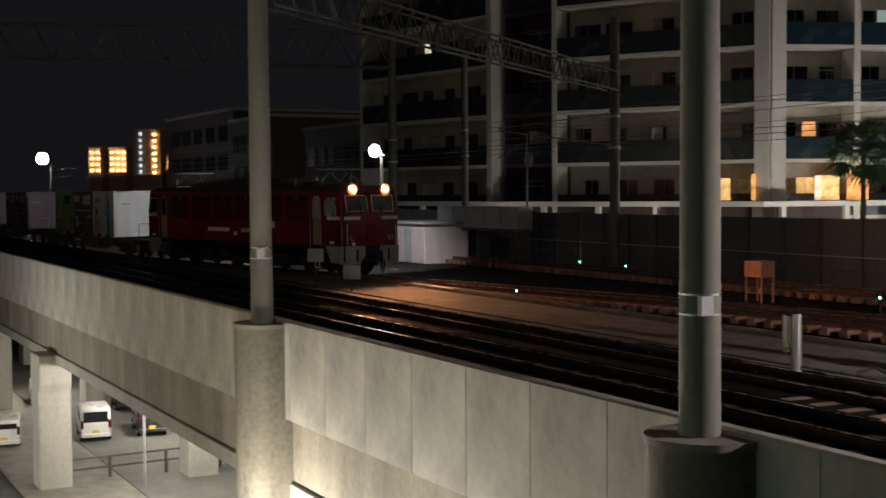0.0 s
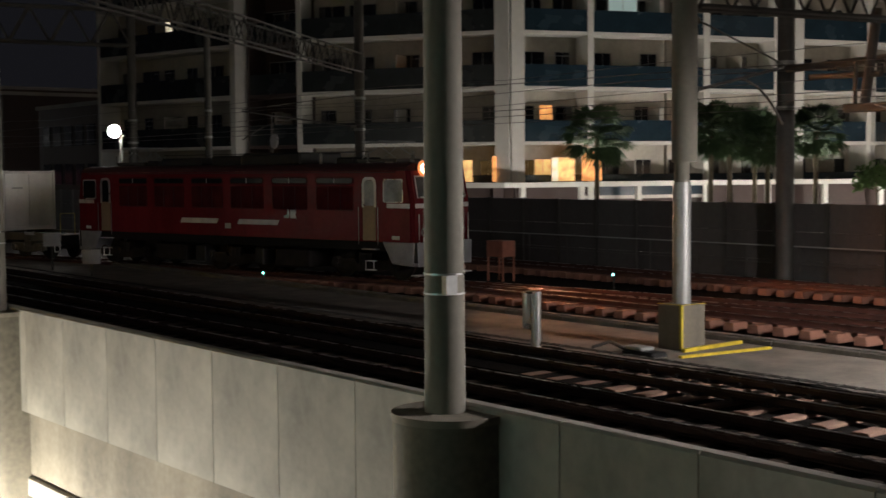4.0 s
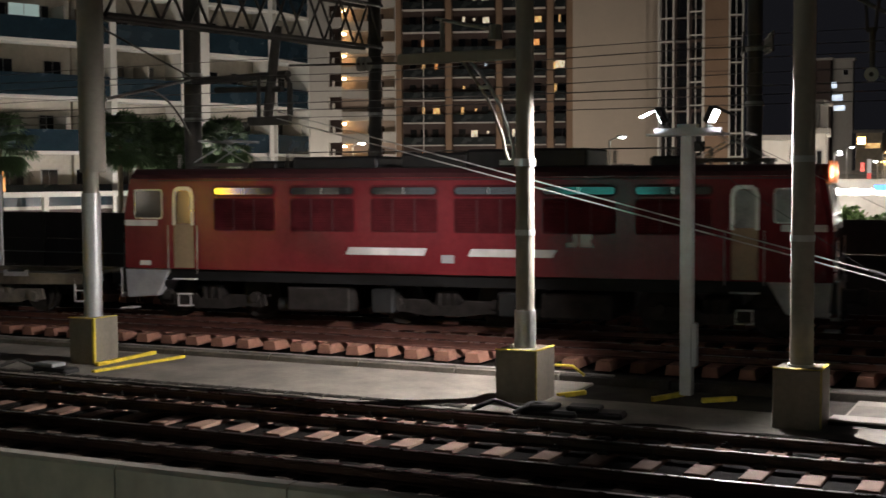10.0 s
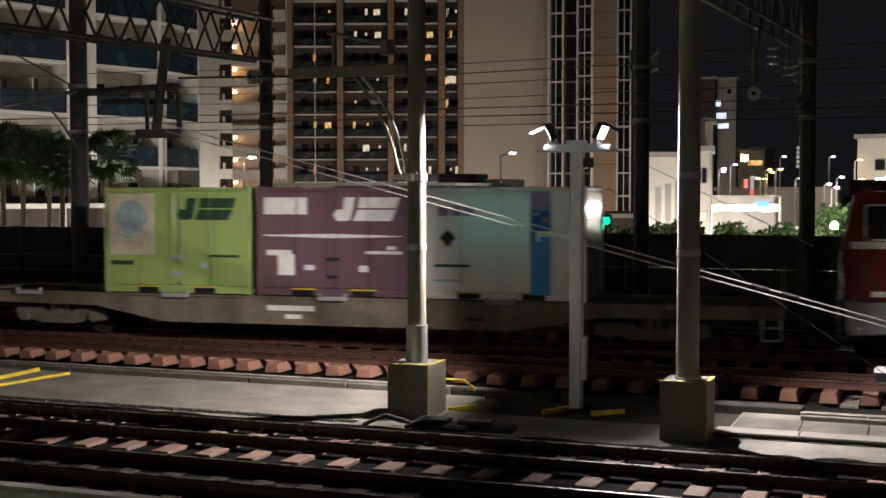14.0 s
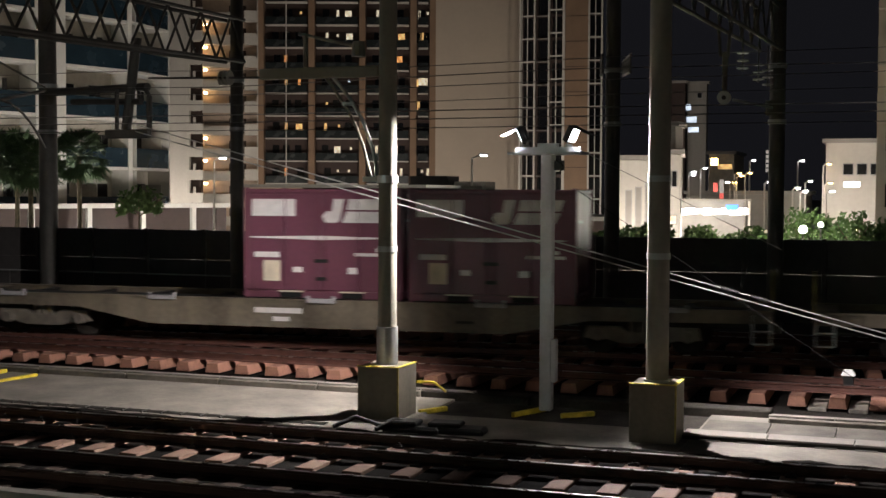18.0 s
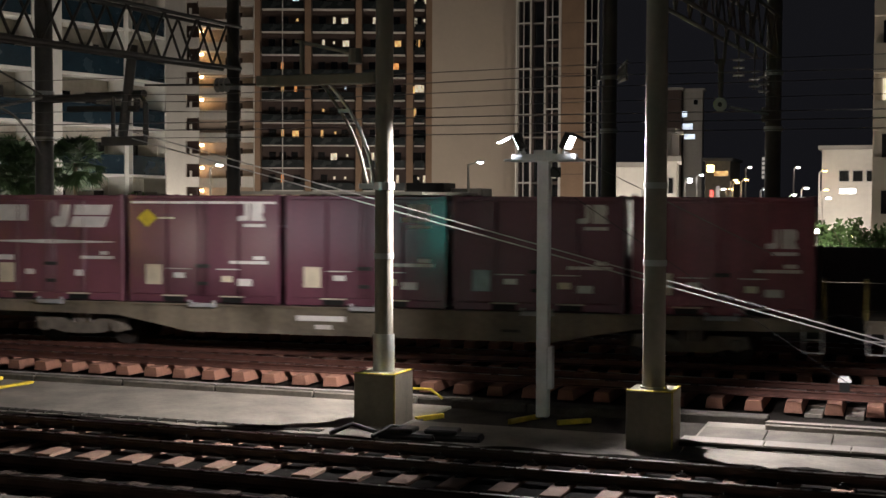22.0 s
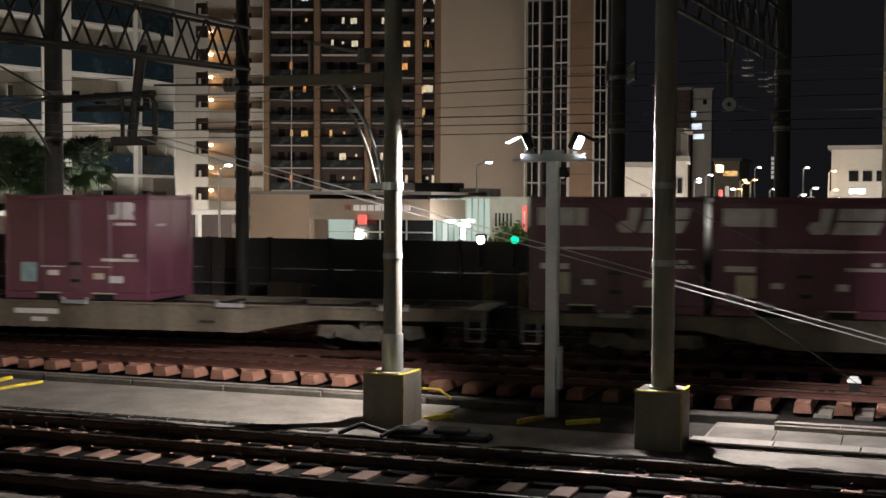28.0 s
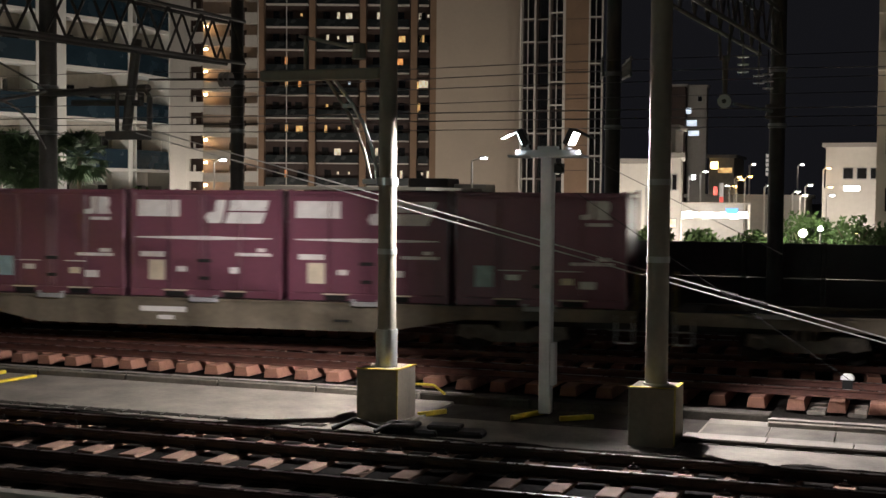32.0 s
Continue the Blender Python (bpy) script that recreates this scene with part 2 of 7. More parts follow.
PANE = mat("window_glass_dark", (0.012, 0.013, 0.015), 0.0, var=0.2, scale=1, spec=0.9)
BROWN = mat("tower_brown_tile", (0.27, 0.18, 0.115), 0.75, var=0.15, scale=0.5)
# dark brown for set-back walls and distant buildings
DBROWN = mat("dark_brown_wall", (0.055, 0.036, 0.030), 0.7, var=0.2, scale=0.5)
BEIGE = mat("tower_beige_render", (0.52, 0.45, 0.36), 0.8, var=0.07, scale=0.2)
SALMON = mat("salmon_render", (0.60, 0.44, 0.34), 0.8, var=0.08, scale=0.5)
BARK = mat("palm_bark", (0.16, 0.13, 0.09), 0.9, var=0.35, scale=4, bump=0.4)
LEAF = mat("palm_leaf", (0.075, 0.125, 0.055), 0.6, var=0.45, scale=2, spread=0.2)
BUSH = mat("shrub_leaf", (0.10, 0.17, 0.055), 0.65, var=0.5, scale=3)
CARW = mat("white_car_paint", (0.72, 0.71, 0.68), 0.3, var=0.05)
CARD = mat("dark_car_paint", (0.025, 0.028, 0.03), 0.25, var=0.2)
ORANGEBOX = mat("relay_box_paint", (0.50, 0.20, 0.13), 0.6, var=0.25, scale=3)
HUT = mat("hut_paint", (0.52, 0.42, 0.41), 0.7, var=0.2, scale=1.2, streak=1)
INSUL = mat("porcelain", (0.30, 0.29, 0.26), 0.3, var=0.1)

HEAD = glow("headlight_bulb_glow", (1.0, 0.41, 0.18), 95000)
HEADGLASS = clear_glow("headlight_glass_glow", (1.0, 0.46, 0.24), 3.4)
# glow for a ring that paints in the headlights' orange halo
HALOGLOW = glow("headlight_halo_glow", (1.0, 0.30, 0.09), 0.9)
YARDLED = glow("yard_flood_glow", (1.0, 0.98, 0.94), 22)
TEALG = lit_room("teal_shop_pane", (0.14, 0.95, 0.82), 1.8)
FRONTG = lit_room("shop_front_glow", (0.86, 0.93, 1.0), 0.95)
PALEF = lit_room("pale_shop_window", (1.0, 0.88, 0.74), 3.0)
ORANGES = lit_room("orange_shop_front", (1.0, 0.45, 0.14), 0.22)
GALWALL = mat("gallery_wall_render", (0.50, 0.41, 0.33), 0.8, var=0.15, scale=0.6)
LED = glow("flood_glow", (1.0, 0.98, 0.94), 120)
LEDSIDE = glow("flood_glow_side", (0.9, 0.95, 1.0), 14)
GREENL = glow("green_signal_glow", (0.0, 0.80, 0.40), 1.5)
TEALD = glow("marker_lamp_glow", (0.25, 1.0, 0.85), 8)
WARMW = lit_room("lit_room_warm", (1.0, 0.60, 0.22), 0.9)
ORANGEW = lit_room("lit_room_orange", (1.0, 0.42, 0.13), 1.0)
PALEW = lit_room("lit_room_pale", (1.0, 0.86, 0.62), 0.8)
COOLW = lit_room("lit_room_cool", (0.75, 0.86, 1.0), 1.1)
BULB = glow("corridor_bulb", (1.0, 0.60, 0.28), 24)
STREETB = glow("street_lamp_glow", (1.0, 0.97, 0.9), 26)
SODIUM = glow("sodium_lamp_glow", (1.0, 0.55, 0.18), 16)
SHOPG = glow("shop_glow", (0.76, 0.98, 0.92), 0.26)
SHOPH = glow("shop_hall_glow", (0.84, 0.98, 0.94), 0.62)
VIOLET = mat("violet_marking", (0.30, 0.28, 0.48), 0.5, var=0.2, scale=3)
SHOPW = lit_room("shop_glow_white", (1.0, 0.97, 0.92), 7)
SHOPB = glow("shop_sign_blue", (0.1, 0.3, 1.0), 2.0)
SIGNR = glow("sign_red_glow", (1.0, 0.16, 0.13), 0.8)
SIGNW = glow("sign_white_glow", (1.0, 0.92, 0.85), 0.28)
YELSIGN = glow("yellow_sign_glow", (1.0, 0.56, 0.03), 42)
AMBERW = lit_room("amber_shop_window", (1.0, 0.60, 0.20), 6.5)
BLUESIGN = glow("blue_sign_glow", (0.10, 0.22, 1.0), 10)

# ---------------------------------------------------------------- mesh helpers


def B(bm, x0, x1, y0, y1, z0, z1):
    v = [bm.verts.new((x, y, z)) for x in (x0, x1) for y in (y0, y1) for z in (z0, z1)]
    for f in ((0, 1, 3, 2), (4, 6, 7, 5), (0, 4, 5, 1), (2, 3, 7, 6), (0, 2, 6, 4), (1, 5, 7, 3)):
        bm.faces.new([v[i] for i in f])
    return v


def C(bm, p, q, r0, r1=None, n=12, caps=True):
    p, q = Vector(p), Vector(q)
    d = (q - p).normalized()
    a = d.orthogonal().normalized()
    b = d.cross(a)
    r1 = r0 if r1 is None else r1
    rings = []
    for c, r in ((p, r0), (q, r1)):
        rings.append([bm.verts.new(c + (a * math.cos(k * math.tau / n) + b * math.sin(k * math.tau / n)) * r) for k in range(n)])
    for k in range(n):
        bm.faces.new((rings[0][k], rings[0][(k + 1) % n], rings[1][(k + 1) % n], rings[1][k]))
    if caps:
        bm.faces.new(rings[0][::-1])
        bm.faces.new(rings[1])


def lathe(bm, p, q, profile, n=10):
    """One closed shell turned round the axis from p to q; profile: (share of the way, radius)."""
    p, q = Vector(p), Vector(q)
    d = (q - p).normalized()
    a = d.orthogonal().normalized()
    b = d.cross(a)
    rings = [[bm.verts.new(p + (q - p) * f + (a * math.cos(k * math.tau / n) + b * math.sin(k * math.tau / n)) * r) for k in range(n)] for f, r in profile]
    for u, v in zip(rings, rings[1:]):
        for k in range(n):
            bm.faces.new((u[k], u[(k + 1) % n], v[(k + 1) % n], v[k]))
    bm.faces.new(rings[0][::-1])
    bm.faces.new(rings[-1])


def prism(bm, outline, axis, a, b):
    """A flat outline drawn out from a to b along an axis: 'x' takes (y, z), 'y' takes (x, z), 'z' takes (x, y)."""
    put = {"x": lambda u, v, w: (w, u, v), "y": lambda u, v, w: (u, w, v), "z": lambda u, v, w: (u, v, w)}[axis]
    lo = [bm.verts.new(put(u, v, a)) for u, v in outline]
    hi = [bm.verts.new(put(u, v, b)) for u, v in outline]
    n = len(outline)
    bm.faces.new(lo)
    bm.faces.new(hi[::-1])
    for k in range(n):
        bm.faces.new((lo[k], hi[k], hi[(k + 1) % n], lo[(k + 1) % n]))


def S(bm, pts, r, n=8):
    """One tube swept through the points."""
    pts = [Vector(p) for p in pts]
    rings = []
    for k, p in enumerate(pts):
        d = (pts[min(k + 1, len(pts) - 1)] - pts[max(k - 1, 0)]).normalized()
        a = d.cross(Vector((0.31, 0.2, 0.93))).normalized()
        b = d.cross(a)
        rings.append([bm.verts.new(p + (a * math.cos(j * math.tau / n) + b * math.sin(j * math.tau / n)) * r) for j in range(n)])
    for u, v in zip(rings, rings[1:]):
        for j in range(n):
            bm.faces.new((u[j], u[(j + 1) % n], v[(j + 1) % n], v[j]))
    bm.faces.new(rings[0][::-1])
    bm.faces.new(rings[-1])


def mesh_of(bm, material, bevel=0.0, smooth=False):
    if bevel:
        bmesh.ops.bevel(bm, geom=bm.edges[:], offset=bevel, segments=1, affect="EDGES")
    bmesh.ops.recalc_face_normals(bm, faces=bm.faces[:])
    me = bpy.data.meshes.new("mesh")
    bm.to_mesh(me)
    bm.free()
    me.materials.append(material)
    if smooth:
        me.shade_smooth()
        me.set_sharp_from_angle(angle=radians(38))
    return me


def part(name, bm, material, parent=None, label="", bevel=0.0, smooth=False, at=None):
    me = bm if isinstance(bm, bpy.types.Mesh) else mesh_of(bm, material, bevel, smooth)
    ob = new(name, me)
    ob.parent = parent
    if at is not None:
        ob.matrix_basis = at if isinstance(at, Matrix) else pose(*at)
    if label:
        ob["label"] = label
    return ob


def boxes(*lots):
    bm = bmesh.new()
    for b in lots:
        B(bm, *b)
    return bm


def tubes(*lots, n=10):
    bm = bmesh.new()
    for t in lots:
        C(bm, *t, n=n)
    return bm


def thing(name, label, category, at=None, group="", kind=""):
    ob = new(name)
    if at is not None:
        ob.matrix_basis = at if isinstance(at, Matrix) else pose(*at)
    return tagged(ob, label, category, group, kind)


def solo(name, bm, material, label, category, at=None, group="", kind="", bevel=0.0, smooth=False):
    return tagged(part(name, bm, material, None, "", bevel, smooth, at), label, category, group, kind)


# ---------------------------------------------------------------- lines of the tracks


LINE = ((-220, 16.6), (-95, 16.6), (-80, 16.8), (-68, 17.7), (-57, 19.5), (-46, 21.95), (-39.5, 23.4), (-33, 24.75), (-26, 26.0), (-20, 26.85), (-13, 27.6), (-5, 28.3), (5, 29.05), (25, 30.2), (160, 36.0))
LX, LY = np.array([p[0] for p in LINE], float), np.array([p[1] for p in LINE], float)
LH = np.diff(LX)
LD = np.diff(LY) / LH
LM = np.concatenate([LD[:1], (LD[:-1] * LH[1:] + LD[1:] * LH[:-1]) / (LH[1:] + LH[:-1]), LD[-1:]])


def line_y(x):
    """The crossover line on which the train swings from the near track to the far side."""
    i = min(max(int(np.searchsorted(LX, x)) - 1, 0), len(LX) - 2)
    t = (x - LX[i]) / LH[i]
    return float((2 * t ** 3 - 3 * t ** 2 + 1) * LY[i] + (t ** 3 - 2 * t ** 2 + t) * LH[i] * LM[i] + (3 * t ** 2 - 2 * t ** 3) * LY[i + 1] + (t ** 3 - t ** 2) * LH[i] * LM[i + 1])


GX = np.arange(-220.0, 160.0, 0.25)
GY = np.array([line_y(x) for x in GX])
GS = np.concatenate([[0], np.cumsum(np.hypot(np.diff(GX), np.diff(GY)))])
GS -= np.interp(0.0, GX, GS)


def on_line(s):
    x = float(np.interp(s, GS, GX))
    return x, line_y(x)
# ---------------------------------------------------------------- ground and viaduct
bm = bmesh.new()
prism(bm, [(-2500, -10.0), (-2500, -9.2), (25, -9.2), (36.5, -7.4), (2500, -7.4), (2500, -10.0)], "x", -2500, 2500)
solo("ground", bm, ASPHALT, "dark street level ground spreading to the horizon", "ground", kind="structure")
deck = solo("viaduct_deck", boxes((-170, 90, 10.75, 36.2, -1.3, -0.42)), BALLAST, "near-black track bed on top of the railway viaduct", "track bed", kind="structure")
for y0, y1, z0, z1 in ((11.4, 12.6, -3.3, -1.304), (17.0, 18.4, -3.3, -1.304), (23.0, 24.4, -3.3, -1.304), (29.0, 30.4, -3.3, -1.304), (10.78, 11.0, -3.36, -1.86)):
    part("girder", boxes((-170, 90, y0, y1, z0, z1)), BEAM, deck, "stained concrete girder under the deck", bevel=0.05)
bm = bmesh.new()
prism(bm, [(11.0, -3.364), (11.2, -3.364), (12.0, -3.9), (11.7, -3.9)], "x", -170, 90)
part("haunch", bm, CONCRETE, deck)
part("edge_lip", boxes((-170, 90, 10.70, 10.98, -3.80, -3.368)), CONCRETE, deck, "pale lower lip of the edge girder", bevel=0.03)

parapet = thing("wall_parapet", "weathered pale concrete parapet wall of the viaduct", "parapet wall", kind="structure")
bm = bmesh.new()
prism(bm, [(10.60, 0.0), (10.60, 2.26), (10.64, 2.30), (10.80, 2.30), (10.84, 2.26), (10.84, 0.0)], "x", 0.010, 2.110)
panel_mesh = mesh_of(bm, PANEL)
for k in range(-36, 22):
    part("panel", panel_mesh, None, parapet, at=(-15.3 + 2.12 * k, 0, -1.85))
bm = bmesh.new()
for k in range(-36, 22):
    B(bm, -15.3 + 2.12 * k - 0.010, -15.3 + 2.12 * k + 0.010, 10.625, 10.82, -1.83, 0.42)
part("joint", bm, BEAM, parapet)


def parapet_pole(x, name="catenary_pole"):
    p = thing(name, "thick weathered catenary pole on a round concrete pedestal", "catenary pole", (x, 10.32, 0), "catenary poles on the parapet")
    bm = bmesh.new()
    out = [(-0.72, 0.58)] + [(0.72 * math.cos(a), 0.02 + 0.68 * math.sin(a)) for a in np.linspace(math.pi, math.tau, 15)] + [(0.72, 0.58)]
    prism(bm, out, "z", -9.2, 0.26)
    part("pedestal", bm, PEDC, p, "stained concrete pedestal", smooth=True)
    bm = bmesh.new()
    out = [(u * 1.04, v * 1.03) for u, v in out]
    prism(bm, out, "z", 0.264, 0.36)
    part("cap", bm, BEAM, p, "dark mossy pedestal top", smooth=True)
    bm = bmesh.new()
    C(bm, (0, 0, 0.36), (0, 0, 9.6), 0.265, 0.225, n=24)
    part("pole", bm, POLE, p, smooth=True)
    for z in (1.87, 2.12):
        bm = bmesh.new()
        C(bm, (0, 0, z), (0, 0, z + 0.022), 0.268, 0.268, n=24)
        part("band", bm, SILVER, p, "thin shiny steel band", smooth=True)
    part("tag_plate", boxes((0.20, 0.29, -0.20, -0.02, 1.88, 2.12)), GALV, p, "small grey metal plate")
    return p


parapet_pole(-29.05)
parapet_pole(-12.87)

# ---------------------------------------------------------------- tracks


def rail_mesh(f, x0, x1, step):
    """One rail with foot, web and head, following y = f(x)."""
    prof = [(-0.062, -0.153), (-0.062, -0.14), (-0.012, -0.12), (-0.012, -0.045), (-0.033, -0.035), (-0.033, -0.006), (0.033, -0.006), (0.033, -0.035), (0.012, -0.045), (0.012, -0.12), (0.062, -0.14), (0.062, -0.153)]
    xs = np.arange(x0, x1 + step / 2, step)
    bm = bmesh.new()
    rings = [[bm.verts.new((x, f(x) + u, v)) for u, v in prof] for x in xs]
    for a, b in zip(rings, rings[1:]):
        for k in range(len(prof)):
            j = (k + 1) % len(prof)
            bm.faces.new((a[k], b[k], b[j], a[j]))
    return bm


def top_mesh(f, x0, x1, step):
    xs = np.arange(x0, x1 + step / 2, step)
    bm = bmesh.new()
    rings = [[bm.verts.new((x, f(x) + u, v)) for u, v in ((-0.033, -0.006), (-0.026, 0.0), (0.026, 0.0), (0.033, -0.006))] for x in xs]
    for a, b in zip(rings, rings[1:]):
        for k in range(3):
            bm.faces.new((a[k], b[k], b[k + 1], a[k + 1]))
    return bm


def sleeper_mesh(material, half, high=0.2):
    bm = bmesh.new()
    prism(bm, [(-0.17, 0), (-0.135, high), (0.135, high), (0.17, 0)], "y", -half, half)
    for v in bm.verts:
        if abs(v.co.y) < 0.5:
            v.co.z *= 0.8
    return mesh_of(bm, material, bevel=0.012)


def clip_mesh():
    bm = bmesh.new()
    for s in (-1, 1):
        for o in (-1, 1):
            y = s * 0.5335 + o * 0.10
            B(bm, -0.075, 0.075, y - 0.045, y + 0.045, 0.0, 0.03)
            C(bm, (0, y, 0.02), (0, y, 0.075), 0.022, n=6)
            B(bm, -0.05, 0.05, y - 0.03, y + 0.03, 0.03, 0.048)
    return mesh_of(bm, DARK)


def track(label, f, x0, x1, material, near, pitch=0.65, step=4.0, off=0.0):
    t = thing("track", label, "railway track", kind="structure", group="tracks of the yard")
    for o in (-0.5335, 0.5335):
        r = part("rail", rail_mesh(lambda x: f(x) + o, x0, x1, step), RUSTRAIL if material is SLEEPER else RAIL, t)
        part("running_face", top_mesh(lambda x: f(x) + o, x0, x1, step), RAILTOP, r, "shiny worn rail head")
    sl, cl = sleeper_mesh(material, 1.25 if near[2] else 1.05), clip_mesh()
    n0, n1 = math.ceil(x0 / pitch), int(x1 / pitch)
    far = bmesh.new()
    for n in range(n0, n1):
        x = n * pitch + off
        m = pose(x, f(x), -0.36, 0, 0, math.degrees(math.atan((f(x + 0.5) - f(x - 0.5)))))
        if near[0] < x < near[1]:
            s = part("sleeper", sl, None, t, at=m)
            if near[2]:
                part("rail_clips", cl, None, s, at=(0, 0, 0.2))
        else:
            y = f(x)
            B(far, x - 0.11, x + 0.11, y - 1.03, y + 1.03, -0.36, -0.165)
    if far.verts:
        tagged(part("far_sleepers", far, material, t), kind="stuff")
    else:
        far.free()
    return t


track("shiny rails of the siding beside the parapet", lambda x: 13.90, -120, 40, SLEEPER_SHADED, (-30, -2, False), step=20)
track("nearest running track on concrete sleepers", lambda x: 16.53, -120, 40, SLEEPER_GREY, (-30, 4, True), pitch=0.672, step=20)
track("rust-stained track on raised concrete sleepers", lambda x: 25.0, -29.5, 40, SLEEPER, (-29.5, 6, False), pitch=0.70, off=0.28, step=20)
track("track that carries the freight train", line_y, -160, 90, SLEEPER, (-45, 6, False), step=2.0)
track("farthest rusty track beside the noise barrier", lambda x: 32.4, -60, 40, SLEEPER, (-34, 4, False), step=20)

# ballast up to the near tracks' sleeper tops, shade put into its black colour
bed = thing("ballast_bed", "near-black bed between the near tracks, coloured for their shade", "ballast", kind="structure")
part("siding_bed", boxes((-120, 40, 12.5, 15.2, -0.419, -0.170)), OIL_SHADE, bed)
part("shoulder_bed", boxes((-120, -17.0, 15.204, 17.72, -0.419, -0.152)), OIL_SHADE, bed)
part("shoulder_bed", boxes((-16.996, -15.2, 15.204, 17.72, -0.419, -0.166)), OIL_SHADE, bed)
part("sleeper_bed", boxes((-15.196, 40, 15.204, 17.72, -0.419, -0.205)), OIL_SHADE, bed)
# walkway between the tracks
walkway = thing("walkway", "pale concrete walkway strip between the tracks", "walkway", kind="structure")
part("slab", boxes((-160, -7.35, 17.78, 21.2, -0.42, -0.13)), STRIP, walkway, bevel=0.01)
part("slab", boxes((-2.95, 60, 17.78, 21.2, -0.42, -0.13)), STRIP, walkway, bevel=0.01)
part("slab", boxes((-7.346, -2.954, 17.78, 19.6, -0.42, -0.13)), STRIP, walkway, bevel=0.01)
part("dirt_bed", boxes((-7.346, -2.954, 19.604, 21.2, -0.42, -0.17)), DIRT_SHADE, walkway, "oily dark dirt round the lamp post")
rnd = random.Random(5)
for k in range(34):
    x, w, d = -24.0 + 0.78 * k + rnd.uniform(-0.3, 0.3), rnd.uniform(0.25, 0.75), rnd.uniform(0.05, 0.26)
    bm = bmesh.new()
    prism(bm, [(x - w, 17.781)] + [(x + w * u, 17.79 + d * (1 - u * u) * rnd.uniform(0.75, 1.1)) for u in np.linspace(-0.9, 0.9, 9)] + [(x + w, 17.781)], "z", -0.129, -0.122)
    part("oil_patch", bm, OIL_SHADE, walkway, "black oily dirt spilled over the edge" if k == 0 else "")
# three kerb blocks beside the lamp post are darker
dark_kerb = mesh_of(boxes((0.01, 1.99, 21.2, 21.62, -0.42, -0.02)), DIRT_SHADE, bevel=0.02)
kerb_mesh = mesh_of(boxes((0.01, 1.99, 21.2, 21.62, -0.42, -0.02)), STRIP, bevel=0.02)
lid_mesh = mesh_of(boxes((0.008, 0.992, 21.24, 21.33, -0.02, 0.012)), LID, bevel=0.006)
for k in range(-24, 6):
    part("kerb_block", dark_kerb if k in (-4, -3, -2) else kerb_mesh, None, walkway, at=(2.0 * k, -0.6 if k > -2 else 0, 0))
for k in range(-40, 12):
    if k not in range(-7, -2):
        part("lid", lid_mesh, None, walkway, at=(1.0 * k, -0.6 if k > -3 else 0, 0))
trough = thing("cable_trough", "white concrete cable trough along the walkway", "cable trough", kind="structure")
# front wall coloured near-black for the shade on its unlit face
part("side_wall", boxes((-3.05, 40, 18.93, 19.0, -0.13, -0.080)), DIRT_SHADE, trough)
part("bed", boxes((-2.9, 40, 19.004, 20.58, -0.13, -0.104)), STRIP, trough)
tl = mesh_of(boxes((0.006, 1.194, 18.92, 19.34, -0.076, -0.044)), LID, bevel=0.008)
back_lid = mesh_of(boxes((0.01, 0.96, 19.37, 20.44, -0.102, -0.078)), DARKSLAB, bevel=0.004)
slot = mesh_of(boxes((0, 0.30, 18.88, 18.926, -0.13, -0.115)), LID)
for k in range(20):
    part("lid", tl, None, trough, at=(-3.05 + 1.2 * k, 0, 0.0))
    part("back_lid", back_lid, None, trough, "grey walkway slab behind the bright lids" if k == 0 else "", at=(-2.88 + 0.97 * k, 0, 0.0))
for k in range(24):
    part("drain_lip", slot, None, trough, at=(-2.8 + 0.54 * k, 0, 0.0))
infill = thing("track_infill", "pale concrete slabs between the sleeper ends", "infill slab", kind="structure")
inf = mesh_of(boxes((0.19, 0.51, 23.92, 24.40, -0.42, -0.345)), STRIP, bevel=0.01)
inf_back = mesh_of(boxes((0.19, 0.51, 24.45, 25.00, -0.42, -0.345)), STRIP, bevel=0.01)
for k in range(-3, 9):
    part("slab", inf, None, infill, at=(0.28 + 0.7 * k, 0, 0))
    part("slab", inf_back, None, infill, at=(0.28 + 0.7 * k, 0, 0))
pipe = thing("cable_duct", "dark cable ducts lying along the walkway edge", "cable duct")
for y, z in ((18.08, -0.118), (18.15, -0.118), (18.22, -0.118)):
    part("duct", tubes(((-60, y, z), (-8.4, y, z), 0.011), n=6), MASTM, pipe)
brm = mesh_of(boxes((0, 0.025, 18.03, 18.26, -0.129, -0.103)), MASTM)
for k in range(60):
    part("bracket", brm, None, pipe, at=(-30 + 0.36 * k, 0, 0))

